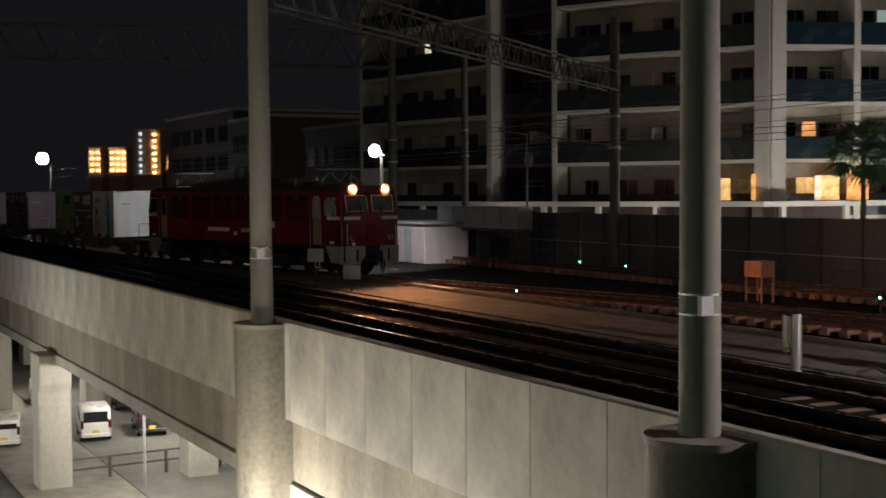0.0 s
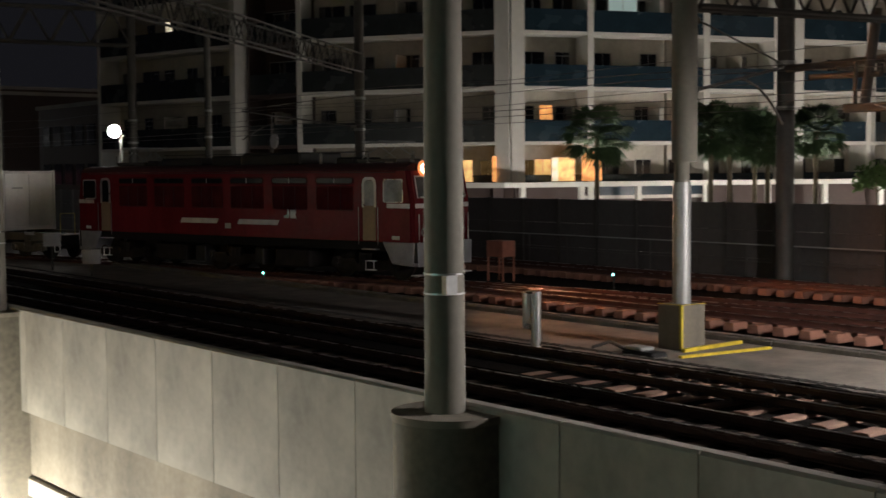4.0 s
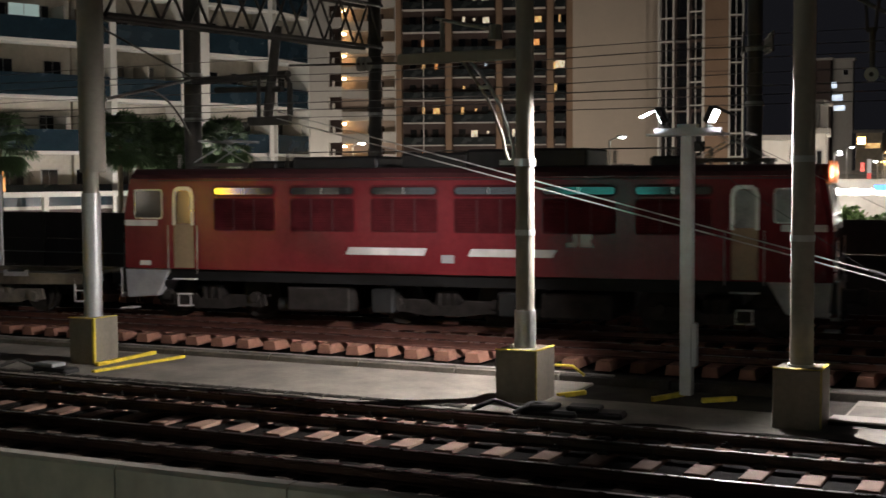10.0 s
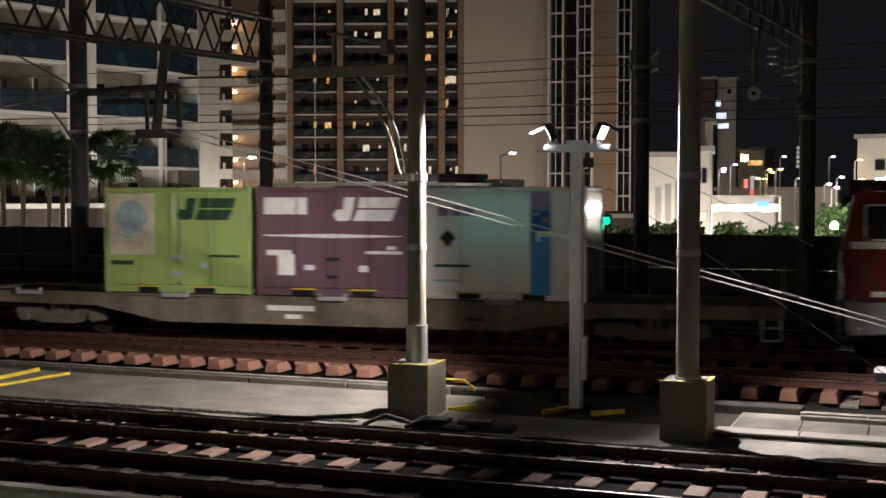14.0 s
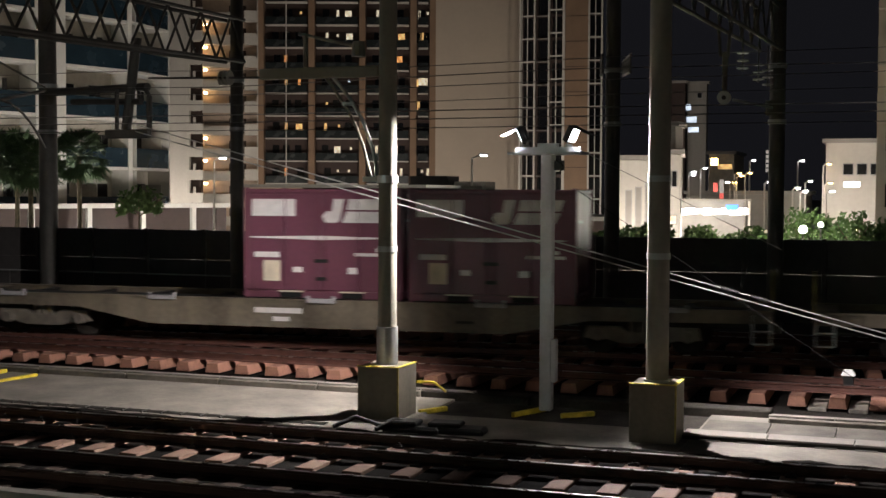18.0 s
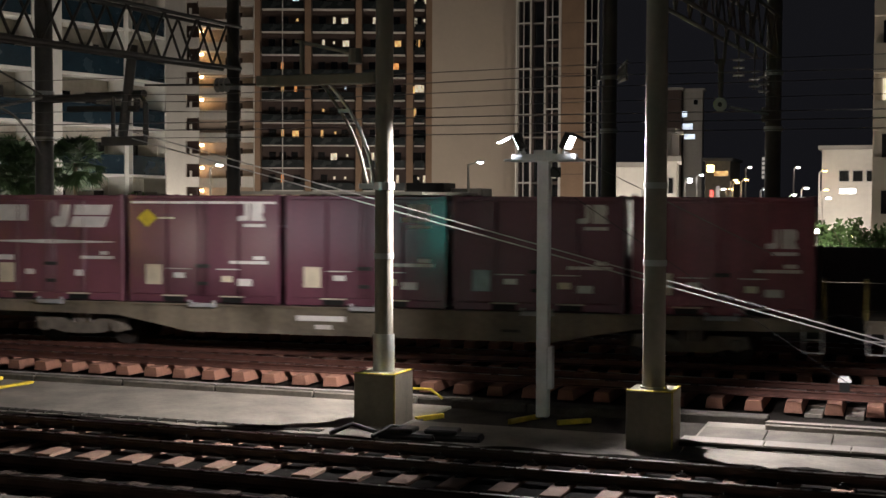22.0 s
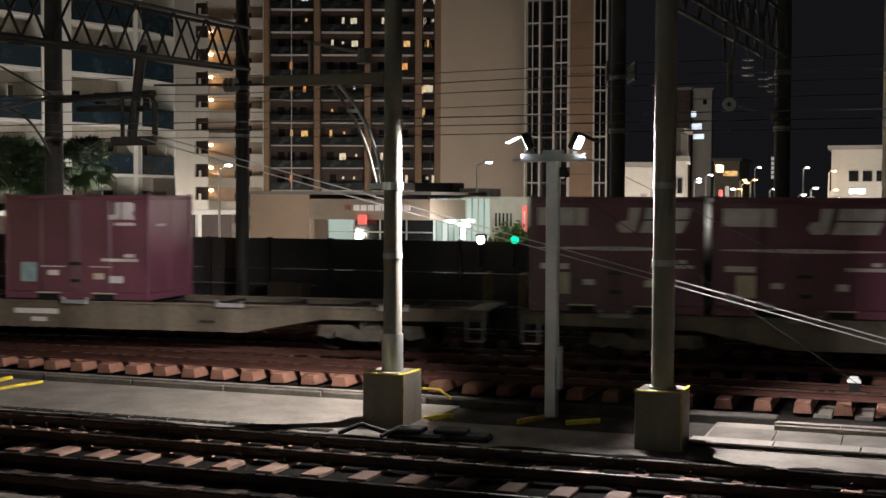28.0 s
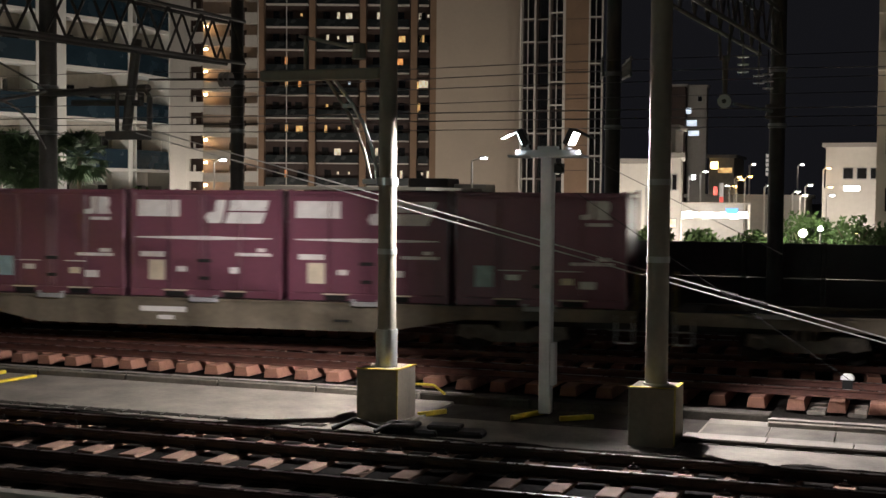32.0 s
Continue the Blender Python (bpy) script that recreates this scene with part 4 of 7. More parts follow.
def locomotive():
    """Centre line at y = 0; the nose points to +x; x = 0 is the middle of the body."""
    L, W = 17.0, 1.42
    h = L / 2
    DOOR_ARCH = [(-0.29, 2.30, -0.21, 2.30), (-0.29, 3.02, -0.21, 3.00), (-0.25, 3.16, -0.18, 3.09), (-0.15, 3.23, -0.12, 3.14), (0.15, 3.23, 0.12, 3.14), (0.25, 3.16, 0.18, 3.09), (0.29, 3.02, 0.21, 3.00), (0.29, 2.30, 0.21, 2.30)]
    t = thing("locomotive", "dark red electric locomotive with white stripes and lit headlights", "locomotive")
    # body: straight sides, cab fronts with the upper half raked back
    bm = bmesh.new()
    side = [(-h + 0.16, 1.24), (-h + 0.16, 2.5), (-h + 0.34, 3.42), (h - 0.20, 3.42), (h - 0.02, 2.5), (h - 0.02, 1.24)]
    prism(bm, side, "y", -W, W)
    bmesh.ops.bevel(bm, geom=[e for e in bm.edges if abs(abs(e.verts[0].co.x) - abs(e.verts[1].co.x)) < 0.5 and abs(e.verts[0].co.y - e.verts[1].co.y) < 0.01 and abs(e.verts[0].co.z - e.verts[1].co.z) > 0.3], offset=0.12, segments=3, affect="EDGES")
    part("body", bm, RED, t, smooth=True)
    bm = bmesh.new()
    prism(bm, [(-W, 3.424), (-W + 0.05, 3.52), (-W + 0.25, 3.62), (-W + 0.6, 3.66), (W - 0.6, 3.66), (W - 0.25, 3.62), (W - 0.05, 3.52), (W, 3.424)], "x", -h + 0.44, h - 0.30)
    part("roof", bm, ROOFM, t, "dark maroon rounded roof")
    part("sole_bar", boxes((-h + 0.5, h - 0.25, -1.30, 1.30, 0.96, 1.236)), BLACK, t)
    part("gutter", boxes((-h + 0.95, h - 0.7, -W - 0.03, -W + 0.004, 3.36, 3.40)), ROOFM, t, "rain gutter along the roof edge")
    # side bays: a clear strip window above a red filter grille
    bays = [2.45, 4.48, 6.52, 8.54, 10.58, 12.62]
    for i, u in enumerate(bays):
        x0, x1 = h - u - 1.62, h - u
        fr = part("window_frame", plate(x0 - 0.03, x1 + 0.03, 2.99, 3.25, 0.12, -W - 0.016, -W + 0.004), REDDARK, t, "rounded window surround")
        part("pane", plate(x0 + 0.02, x1 - 0.02, 3.04, 3.20, 0.075, -W - 0.022, -W - 0.006), PANE, fr)
        part("pane_bar", boxes(((x0 + x1) / 2 - 0.015, (x0 + x1) / 2 + 0.015, -W - 0.03, -W - 0.006, 3.05, 3.2)), SILVER, fr)
        gr = part("filter_grille", plate(x0, x1, 2.18, 2.95, 0.06, -W - 0.012, -W + 0.004), REDDARK, t, "dark red ventilation filter")
        bm = bmesh.new()
        for k in range(12):
            z = 2.23 + k * 0.057
            prism(bm, [(-W - 0.026, z), (-W - 0.012, z + 0.035), (-W - 0.012, z)], "x", x0 + 0.05, x1 - 0.05)
        part("slats", bm, REDDARK, gr)
        for k in (1, 2):
            x = x0 + (x1 - x0) * k / 3
            part("mullion", boxes((x - 0.02, x + 0.02, -W - 0.03, -W - 0.012, 2.2, 2.93)), ROOFM, gr)
    # stripes, emblem, number bars
    for a, b in ((5.78, 7.82), (8.78, 10.8)):
        bm = bmesh.new()
        prism(bm, [(h - b, 1.66), (h - b + 0.09, 1.83), (h - a, 1.83), (h - a - 0.09, 1.66)], "y", -W - 0.008, -W + 0.004)
        part("side_stripe", bm, WHITEP, t, "white stripe on the side")
    bm = bmesh.new()
    x = h - 5.56
    emblem_shapes(bm, x, 1.90, 0.36, -W - 0.008, -W + 0.004)
    part("emblem", bm, WHITEP, t, "white railway emblem shapes")
    part("builder_plate", boxes((h - 8.45, h - 8.15, -W - 0.012, -W + 0.004, 1.5, 1.68)), GREYP, t, "small metal plate")
    for e in (-1, 1):
        X = h if e > 0 else 0.14 - h
        # cab doors and windows on the near and the far side
        for s in (-1, 1):
            y = s * W
            lo, hi = min(y - 0.004 * s, y + 0.014 * s), max(y - 0.004 * s, y + 0.014 * s)
            dx = X - e * 1.78
            d = part("cab_door", boxes((dx - 0.27, dx + 0.27, lo, hi, 1.27, 2.34)), TANP if s < 0 else RED, t, "narrow tan cab door", bevel=0.004)
            if s > 0:
                part("door_leaf", boxes((dx - 0.25, dx + 0.25, lo, hi, 2.36, 3.18)), RED, d)
            else:
                bm = bmesh.new()
                for p, q in zip(DOOR_ARCH, DOOR_ARCH[1:]):
                    prism(bm, [(dx + p[0], p[1]), (dx + q[0], q[1]), (dx + q[2], q[3]), (dx + p[2], p[3])], "y", lo - 0.012, hi)
                part("window_surround", bm, SILVER, d, "polished arched surround of the door window")
                part("pane", boxes((dx - 0.198, dx + 0.198, lo + 0.004, hi, 2.345, 3.128)), PALEPANE if e > 0 else PANE, d)
                part("grab_rail", tubes(((dx - 0.40, lo - 0.05, 1.15), (dx - 0.40, lo - 0.05, 2.3), 0.010), ((dx + 0.40, lo - 0.05, 1.15), (dx + 0.40, lo - 0.05, 2.3), 0.010), n=6), GREYP, d)
                part("step", boxes((dx - 0.3, dx + 0.3, lo - 0.04, lo + 0.2, 0.98, 1.01)), WHITEP, d, "white step iron")
                part("step_ladder", boxes((dx - 0.18, dx + 0.18, lo - 0.02, lo + 0.14, 0.62, 0.645), (dx - 0.18, dx + 0.18, lo - 0.02, lo + 0.14, 0.34, 0.365), (dx - 0.18, dx - 0.155, lo, lo + 0.02, 0.365, 0.62), (dx + 0.155, dx + 0.18, lo, lo + 0.02, 0.365, 0.62)), WHITEP, d, "white step frame")
            wx = X - e * 0.80
            wf = part("cab_side_window", plate(wx - 0.40, wx + 0.40, 2.44, 3.17, 0.08, lo, hi), SILVER, t, "rounded cab side window")
            part("pane", plate(wx - 0.365, wx + 0.365, 2.475, 3.135, 0.06, lo - 0.003 if s < 0 else lo + 0.004, hi - 0.004 if s < 0 else hi + 0.003), PALEPANE if e > 0 else PANE, wf)
            part("cab_stripe", boxes((min(X - e * 0.14, X - e * 1.05), max(X - e * 0.14, X - e * 1.05), lo - 0.004 if s < 0 else lo, hi if s < 0 else hi + 0.004, 2.28, 2.42)), WHITEP, t, "white stripe round the cab")
            part("number_bar", boxes((min(X - e * 0.55, X - e * 0.85), max(X - e * 0.55, X - e * 0.85), lo - 0.004 if s < 0 else lo, hi if s < 0 else hi + 0.004, 1.32, 1.43)), WHITEP, t, "small white lettering bar")
            # plough skirt
            bm = bmesh.new()
            sk = [(X - e * 1.35, 1.24), (X - e * 0.95, 0.56), (X - e * 0.1, 0.5), (X - e * 0.04, 1.24)]
            prism(bm, sk, "y", min(s * 0.62, s * 1.34), max(s * 0.62, s * 1.34))
            part("skirt", bm, GREYP, t, "grey plough skirt", bevel=0.03)
            # bent front plate of the plough, drawn up towards the coupler
            bm = bmesh.new()
            prism(bm, [(s * 1.30, 0.50), (s * 1.33, 1.238), (s * 0.36, 1.238), (s * 0.36, 0.86), (s * 0.60, 0.52)], "x", min(X + e * 0.064, X + e * 0.10), max(X + e * 0.064, X + e * 0.10))
            part("plough_plate", bm, GREYP, t, "grey front plate of the plough", bevel=0.012)
            part("plate_bracket", boxes((min(X + e * 0.104, X + e * 0.16), max(X + e * 0.104, X + e * 0.16), min(s * 0.74, s * 0.80), max(s * 0.74, s * 0.80), 0.62, 1.10)), DARK, t)
        # front
        fx = X - e * 0.02
        for s in (-1, 1):
            part("front_stripe", boxes((min(fx, fx + e * 0.012), max(fx, fx + e * 0.012), min(s * 0.52, s * 1.30), max(s * 0.52, s * 1.30), 2.28, 2.42)), WHITEP, t, "white stripe round the front corner")
        sl = pose(X - e * 0.112, 0, 2.935, 0, -e * 11.1, 0)
        for s in (-1, 1):
            ws = part("windscreen", boxes((-0.012, 0.018, s * 0.64 - 0.54, s * 0.64 + 0.54, -0.36, 0.34)), SILVER, t, "framed windscreen", bevel=0.01, at=sl)
            part("pane", boxes((-0.022, 0.026, s * 0.64 - 0.49, s * 0.64 + 0.49, -0.31, 0.29)), SCREEN, ws)
            part("wiper", boxes((-0.03, 0.04, s * 0.5 - 0.012, s * 0.5 + 0.012, -0.42, 0.05)), BLACK, ws)
            hl = part("headlight", lamp_tube(X - e * 0.52, X - e * 0.10, s * 0.80, 3.49, 0.17, 0.145), ROOFM, t, "round headlight housing", smooth=True)
            if e > 0:
                part("lens", tubes(((X - 0.104, s * 0.80, 3.49), (X - 0.09, s * 0.80, 3.49), 0.165), n=20), HEADGLASS, hl, "glowing headlight glass")
                part("bulb", tubes(((X - 0.315, s * 0.80 + 0.03, 3.55), (X - 0.30, s * 0.80 + 0.03, 3.55), 0.065), n=16), HEAD, hl, "dazzling headlight bulb")
                part("back_plate", tubes(((X - 0.345, s * 0.80, 3.49), (X - 0.33, s * 0.80, 3.49), 0.143), n=16), ROOFM, hl)
                # added ring, its glow drawn as the lamp's halo
                part("reflector", lamp_tube(X - 0.14, X - 0.106, s * 0.80, 3.49, 0.235, 0.172), HALOGLOW, hl, "glowing ring that stands for the headlight's orange halo")
            else:
                part("lens", tubes(((X - e * 0.13, s * 0.80, 3.49), (X - e * 0.10, s * 0.80, 3.49), 0.143), n=16), SILVER, hl, "unlit headlight glass")
            tl = part("tail_lamp", tubes(((fx, s * 0.95, 1.55), (fx + e * 0.06, s * 0.95, 1.55), 0.10), n=14), SILVER, t, smooth=True)
            part("lens", tubes(((fx + e * 0.058, s * 0.95, 1.55), (fx + e * 0.066, s * 0.95, 1.55), 0.075), n=14), REDDARK, tl)
            part("handrail", tubes(((fx + e * 0.07, s * 1.2, 1.15), (fx + e * 0.07, s * 1.2, 2.1), 0.016), n=6), SILVER, t)
        part("lamp_placard", boxes((min(fx, fx + e * 0.03), max(fx, fx + e * 0.03), -0.93, -0.80, 1.26, 1.39)), WHITEP, t, "small white placard")
        part("front_door", boxes((min(fx, fx + e * 0.02), max(fx, fx + e * 0.02), -0.30, 0.30, 1.08, 2.12)), RED, t, bevel=0.004)
        part("buffer_beam", boxes((min(X - e * 0.12, X + e * 0.06), max(X - e * 0.12, X + e * 0.06), -1.3, 1.3, 0.62, 1.235)), DARK, t, bevel=0.02)
        for s in (-1, 1):
            part("footstep", boxes((min(X - e * 0.2, X + e * 0.1), max(X - e * 0.2, X + e * 0.1), min(s * 0.9, s * 1.32), max(s * 0.9, s * 1.32), 0.22, 0.25)), WHITEP, t)
        for y in (-0.55, -0.38, 0.38, 0.55):
            part("brake_hose", tubes(((X + e * 0.02, y, 0.86), (X + e * 0.14, y, 0.55), 0.028), ((X + e * 0.14, y, 0.57), (X + e * 0.1, y, 0.3), 0.028), n=6), BLACK, t)
        coupler(t, X, e)
    # roof gear
    for x0, x1, w, z in ((-3.9, -1.7, 0.95, 3.92), (-1.1, 0.5, 1.0, 3.98), (0.5, 3.3, 1.0, 4.05), (4.6, 5.4, 0.7, 3.86), (-5.2, -4.5, 0.6, 3.84)):
        part("roof_box", boxes((x0, x1, -w, w, 3.60, z)), DARK, t, "black roof equipment cover", bevel=0.06)
    for x in (-6.1, 6.3):
        pg = part("pantograph_base", boxes((x - 0.85, x + 0.85, -0.6, -0.5, 3.72, 3.80), (x - 0.85, x + 0.85, 0.5, 0.6, 3.72, 3.80), (x - 0.8, x - 0.7, -0.6, 0.6, 3.66, 3.8), (x + 0.7, x + 0.8, -0.6, 0.6, 3.66, 3.8)), MASTM, t, "steel pantograph frame on the roof")
        for s in (-1, 1):
            for e in (-1, 1):
                bm = bmesh.new()
                S(bm, [(x + e * 0.7, s * 0.5, 3.82), (x + e * 0.1, s * 0.45, 4.15), (x + e * 0.35, s * 0.4, 4.32)], 0.02, 6)
                part("arm", bm, GALV, pg)
        part("pan_head", tubes(((x - 0.35, -0.85, 4.33), (x - 0.35, 0.85, 4.33), 0.03), ((x + 0.35, -0.85, 4.33), (x + 0.35, 0.85, 4.33), 0.03), n=6), GALV, pg)
        for s in (-1, 1):
            insulator(t, (x + s * 1.25, -0.3, 3.66), (x + s * 1.25, -0.3, 4.05))
    for x in (-4.2, 3.8, 5.9):
        insulator(t, (x, -0.55, 3.62), (x, -0.55, 4.02))
    part("roof_conductor", tubes(((-4.2, -0.55, 4.03), (3.8, -0.55, 4.03), 0.016), ((3.8, -0.55, 4.03), (5.9, -0.55, 4.03), 0.016), n=6), MASTM, t)
    # under the floor
    for x0, x1 in ((-3.9, -2.3), (-1.75, -1.2), (1.3, 1.75), (2.3, 3.9)):
        part("equipment_box", boxes((x0, x1, -1.25, 1.25, 0.30, 0.86)), BOGIE if x0 in (-3.9, 2.3) else DARK, t, "box under the floor", bevel=0.04)
    for x in (-3.3, 3.1):
        part("air_tank", tubes(((x - 0.9, -0.98, 0.42), (x + 0.5, -0.98, 0.42), 0.17), n=14), DARK, t, smooth=True)
    for x in (-6.1, 0.0, 6.1):
        bogie(t, x, 2.4, 0.56, BOGIE)
    return t


def wagon():
    """Flat container wagon; x = 0 in the middle, floor at 1.0 m."""
    t = thing("container_wagon", "grey-beige flat container wagon with deep side sills", "freight wagon", group="wagons of the train")
    bm = bmesh.new()
    sill = [(-9.8, 1.0), (-9.8, 0.78), (-6.0, 0.74), (-4.2, 0.40), (4.2, 0.40), (6.0, 0.74), (9.8, 0.78), (9.8, 1.0)]
    for s in (-1, 1):
        y = s * 1.24
        prism(bm, sill, "y", min(y, y - s * 0.07), max(y, y - s * 0.07))
        prism(bm, [(-9.82, 1.0), (-9.82, 1.045), (9.82, 1.045), (9.82, 1.0)], "y", min(y + s * 0.04, y - s * 0.12), max(y + s * 0.04, y - s * 0.12))
    part("side_sill", bm, WAGON, t, "deep fish-bellied side sill")
    bm = bmesh.new()
    B(bm, -9.78, 9.78, -0.22, 0.22, 0.55, 0.98)
    for k in range(13):
        x = -9.6 + 1.6 * k
        B(bm, x - 0.09, x + 0.09, -1.17, 1.17, 0.80, 0.98)
    part("centre_frame", bm, DARK, t, "dark centre sill and cross beams")
    part("brake_gear", boxes((-3.4, -2.6, -1.0, -0.5, 0.36, 0.8), (-1.9, -1.5, -1.1, -0.75, 0.4, 0.78), (1.2, 2.6, 0.2, 1.0, 0.4, 0.8)), DARK, t, bevel=0.03)
    part("air_tank", tubes(((0.2, -0.7, 0.55), (1.7, -0.7, 0.55), 0.19), n=14), DARK, t, smooth=True)
    lm = mesh_of(boxes((-0.30, 0.30, -0.06, 0.02, 0.0, 0.10), (-0.34, -0.26, -0.05, 0.02, 0.0, 0.16), (0.26, 0.34, -0.05, 0.02, 0.0, 0.16)), GREYP, bevel=0.01)
    for k in range(5):
        part("container_lock", lm, None, t, at=((k - 2) * 3.87, -1.27, 0.97))
    part("lettering_bar", boxes((-1.6, -0.45, -1.249, -1.239, 0.72, 0.84)), WHITEP, t, "white lettering bars")
    part("lettering_bar", boxes((-1.15, -0.75, -1.249, -1.239, 0.54, 0.64)), WHITEP, t)
    part("lettering_bar", boxes((3.1, 3.5, -1.249, -1.239, 0.6, 0.66)), DARK, t, "small dark lettering")
    for e in (-1, 1):
        X = e * 9.8
        st = part("end_step", tubes(((X - e * 0.05, -1.22, 0.95), (X - e * 0.05, -1.22, 0.35), 0.022), ((X - e * 0.42, -1.22, 0.95), (X - e * 0.42, -1.22, 0.35), 0.022), ((X - e * 0.05, -1.22, 0.35), (X - e * 0.42, -1.22, 0.35), 0.022), ((X - e * 0.05, -1.22, 0.62), (X - e * 0.42, -1.22, 0.62), 0.018), n=6), WHITEP, t, "white shunter's step")
        hr = part("end_handrail", tubes(((X - e * 0.02, -1.2, 1.0), (X - e * 0.02, -1.2, 1.85), 0.02), ((X - e * 0.02, -1.2, 1.85), (X - e * 0.02, -0.55, 1.85), 0.02), ((X - e * 0.02, -0.55, 1.85), (X - e * 0.02, -0.55, 1.0), 0.02), n=6), WORNY, t, "dull yellow end handrail")
        part("end_deck", boxes((min(X, X - e * 0.5), max(X, X - e * 0.5), -1.15, 1.15, 0.985, 1.02)), WAGON, t)
        coupler(t, X, e)
        bogie(t, e * 7.1, material=BOGIEW)
    return t


def marks(parent, *lots):
    for name, material, bx, label in lots:
        x0, x1, z0, z1 = bx
        part(name, boxes((x0, x1, -1.238, -1.222, z0, z1)), material, parent, label)


def container(kind):
    """A twelve-foot container; x = 0 in the middle, z = 0 at its foot, near side at y = -1.225."""
    paint = {"maroon": MAROON, "band": MAROON, "plum": PURPLE, "ruddy": RUDDY, "green": GREENC, "white": WHITEC, "patched": FRESH, "diamond": FRESH}[kind]
    label = {"maroon": "maroon steel freight container with a white emblem", "band": "maroon steel freight container with a white band", "plum": "dark plum freight container with a white band",
             "ruddy": "maroon freight container with a sign's reflection painted as ruddy streaks", "green": "light green freight container with a pale picture panel", "white": "white freight container with a blue corner stripe",
             "patched": "glossy maroon container with fresh paint and white emblem", "diamond": "maroon freight container with a yellow diamond mark"}[kind]
    t = thing("freight_container", label, "container", group="containers on the train")
    bm = bmesh.new()
    B(bm, -1.80, 1.80, -1.19, 1.19, 0.12, 2.40)
    part("body", bm, paint, t)
    # wall panels stand proud between shallow grooves; ribs on the ends
    for y0, y1 in ((-1.222, -1.186), (1.186, 1.222)):
        sp = mesh_of(boxes((0.012, 0.875, y0, y1, 0.20, 2.34)), paint, bevel=0.008)
        for k in range(4):
            part("side_panel", sp, None, t, at=(-1.78 + 0.895 * k, 0, 0))
    for e in (-1, 1):
        leaf = mesh_of(boxes((min(e * 1.79, e * 1.826), max(e * 1.79, e * 1.826), -1.10, -0.012, 0.22, 2.34)), paint, bevel=0.008)
        for k in range(2):
            part("end_panel", leaf, None, t, at=(0, 1.112 * k, 0))
        part("end_bar", boxes((min(e * 1.826, e * 1.84), max(e * 1.826, e * 1.84), -0.78, -0.30, 1.74, 1.80)), GREYP, t)
    cp = mesh_of(boxes((-0.058, 0.058, -0.054, 0.054, 0.0, 2.5)), paint, bevel=0.012)
    for sx in (-1.798, 1.798):
        for sy in (-1.174, 1.174):
            part("corner_post", cp, None, t, at=(sx, sy, 0))
    part("roof", boxes((-1.852, 1.852, -1.224, 1.224, 2.38, 2.47)), paint, t, bevel=0.02)
    part("bottom_rail", boxes((-1.852, 1.852, -1.226, -1.12, 0.02, 0.18), (-1.852, 1.852, 1.12, 1.226, 0.02, 0.18), (-1.84, -1.7, -1.12, 1.12, 0.02, 0.18), (1.7, 1.84, -1.12, 1.12, 0.02, 0.18), (-1.7, 1.7, -1.1, 1.1, 0.10, 0.16)), paint, t, bevel=0.01)
    for x in (-0.72, 0.72):
        fp = part("forklift_pocket", boxes((x - 0.26, x + 0.26, -1.232, -1.222, 0.03, 0.15)), BLACK, t, "dark forklift pocket")
        part("pocket_edge", boxes((x - 0.30, x + 0.30, -1.236, -1.222, 0.155, 0.185)), CREAM if kind not in ("white", "plum", "green") else YELLOW, fp, "pale pocket edge")
    db = mesh_of(tubes(((0, -1.245, 0.22), (0, -1.245, 2.34), 0.014), n=6), paint)
    for x in () if kind == "white" else (-0.10, 0.10, -0.86, 0.86):
        part("door_bar", db, None, t, at=(x, 0, 0))
    for w, z in () if kind == "white" else ((0.16, 0.82), (0.12, 0.42)):
        part("door_latch", boxes((-w, w, -1.26, -1.222, z, z + 0.08)), GREYP if kind == "green" else DARK, t)

    def logo(x, z, s, material, wide):
        """A railway emblem in plain shapes: a hook, and broken slanting blocks."""
        bm = bmesh.new()
        y0, y1 = -1.256, -1.222
        prism(bm, [(x, z), (x - 0.06 * s, z + 0.10 * s), (x, z + 0.2 * s), (x + 0.12 * s, z + 0.2 * s), (x + 0.16 * s, z + 0.42 * s), (x + 0.34 * s, z + 0.42 * s), (x + 0.26 * s, z + 0.04 * s), (x + 0.2 * s, z)], "y", y0, y1)
        prism(bm, [(x + 0.31 * s, z), (x + 0.40 * s, z + 0.20 * s), (x + wide * s, z + 0.20 * s), (x + (wide - 0.1) * s, z)], "y", y0, y1)
        prism(bm, [(x + 0.40 * s, z + 0.23 * s), (x + 0.44 * s, z + 0.42 * s), (x + (wide + 0.06) * s, z + 0.42 * s), (x + wide * s, z + 0.23 * s)], "y", y0, y1)
        part("emblem", bm, material, t, "railway emblem in plain shapes")

    if kind in ("band", "plum"):
        logo(0.10, 1.72, 1.25, WHITEP, 1.12)
        bm = bmesh.new()
        prism(bm, [(-1.68, 1.37), (-1.68, 1.39), (0.0, 1.425), (1.62, 1.39), (1.62, 1.37), (0.0, 1.33)], "y", -1.252, -1.222)
        part("band", bm, WHITEP, t, "tapering white band")
        marks(t, ("white_panel", WHITEP, (-1.66, -0.62, 1.86, 2.24), "white lettering panel"), ("data_bar", WHITEP, (-1.6, -1.0, 0.93, 1.05), "white lettering bars"),
              ("data_bar", WHITEP, (0.78, 1.62, 0.98, 1.05), ""), ("data_bar", WHITEP, (1.28, 1.48, 1.08, 1.16), ""), ("data_bar", WHITEP, (-0.68, -0.45, 0.60, 0.72), ""), ("data_bar", WHITEP, (0.62, 0.84, 0.58, 0.72), ""))
        if kind == "plum":
            marks(t, ("poster", WHITEP, (-1.32, -0.92, 0.48, 0.95), "pale notice sheet"))
        else:
            marks(t, ("poster", CREAM, (-1.38, -0.98, 0.40, 0.86), "pale notice sheet"))
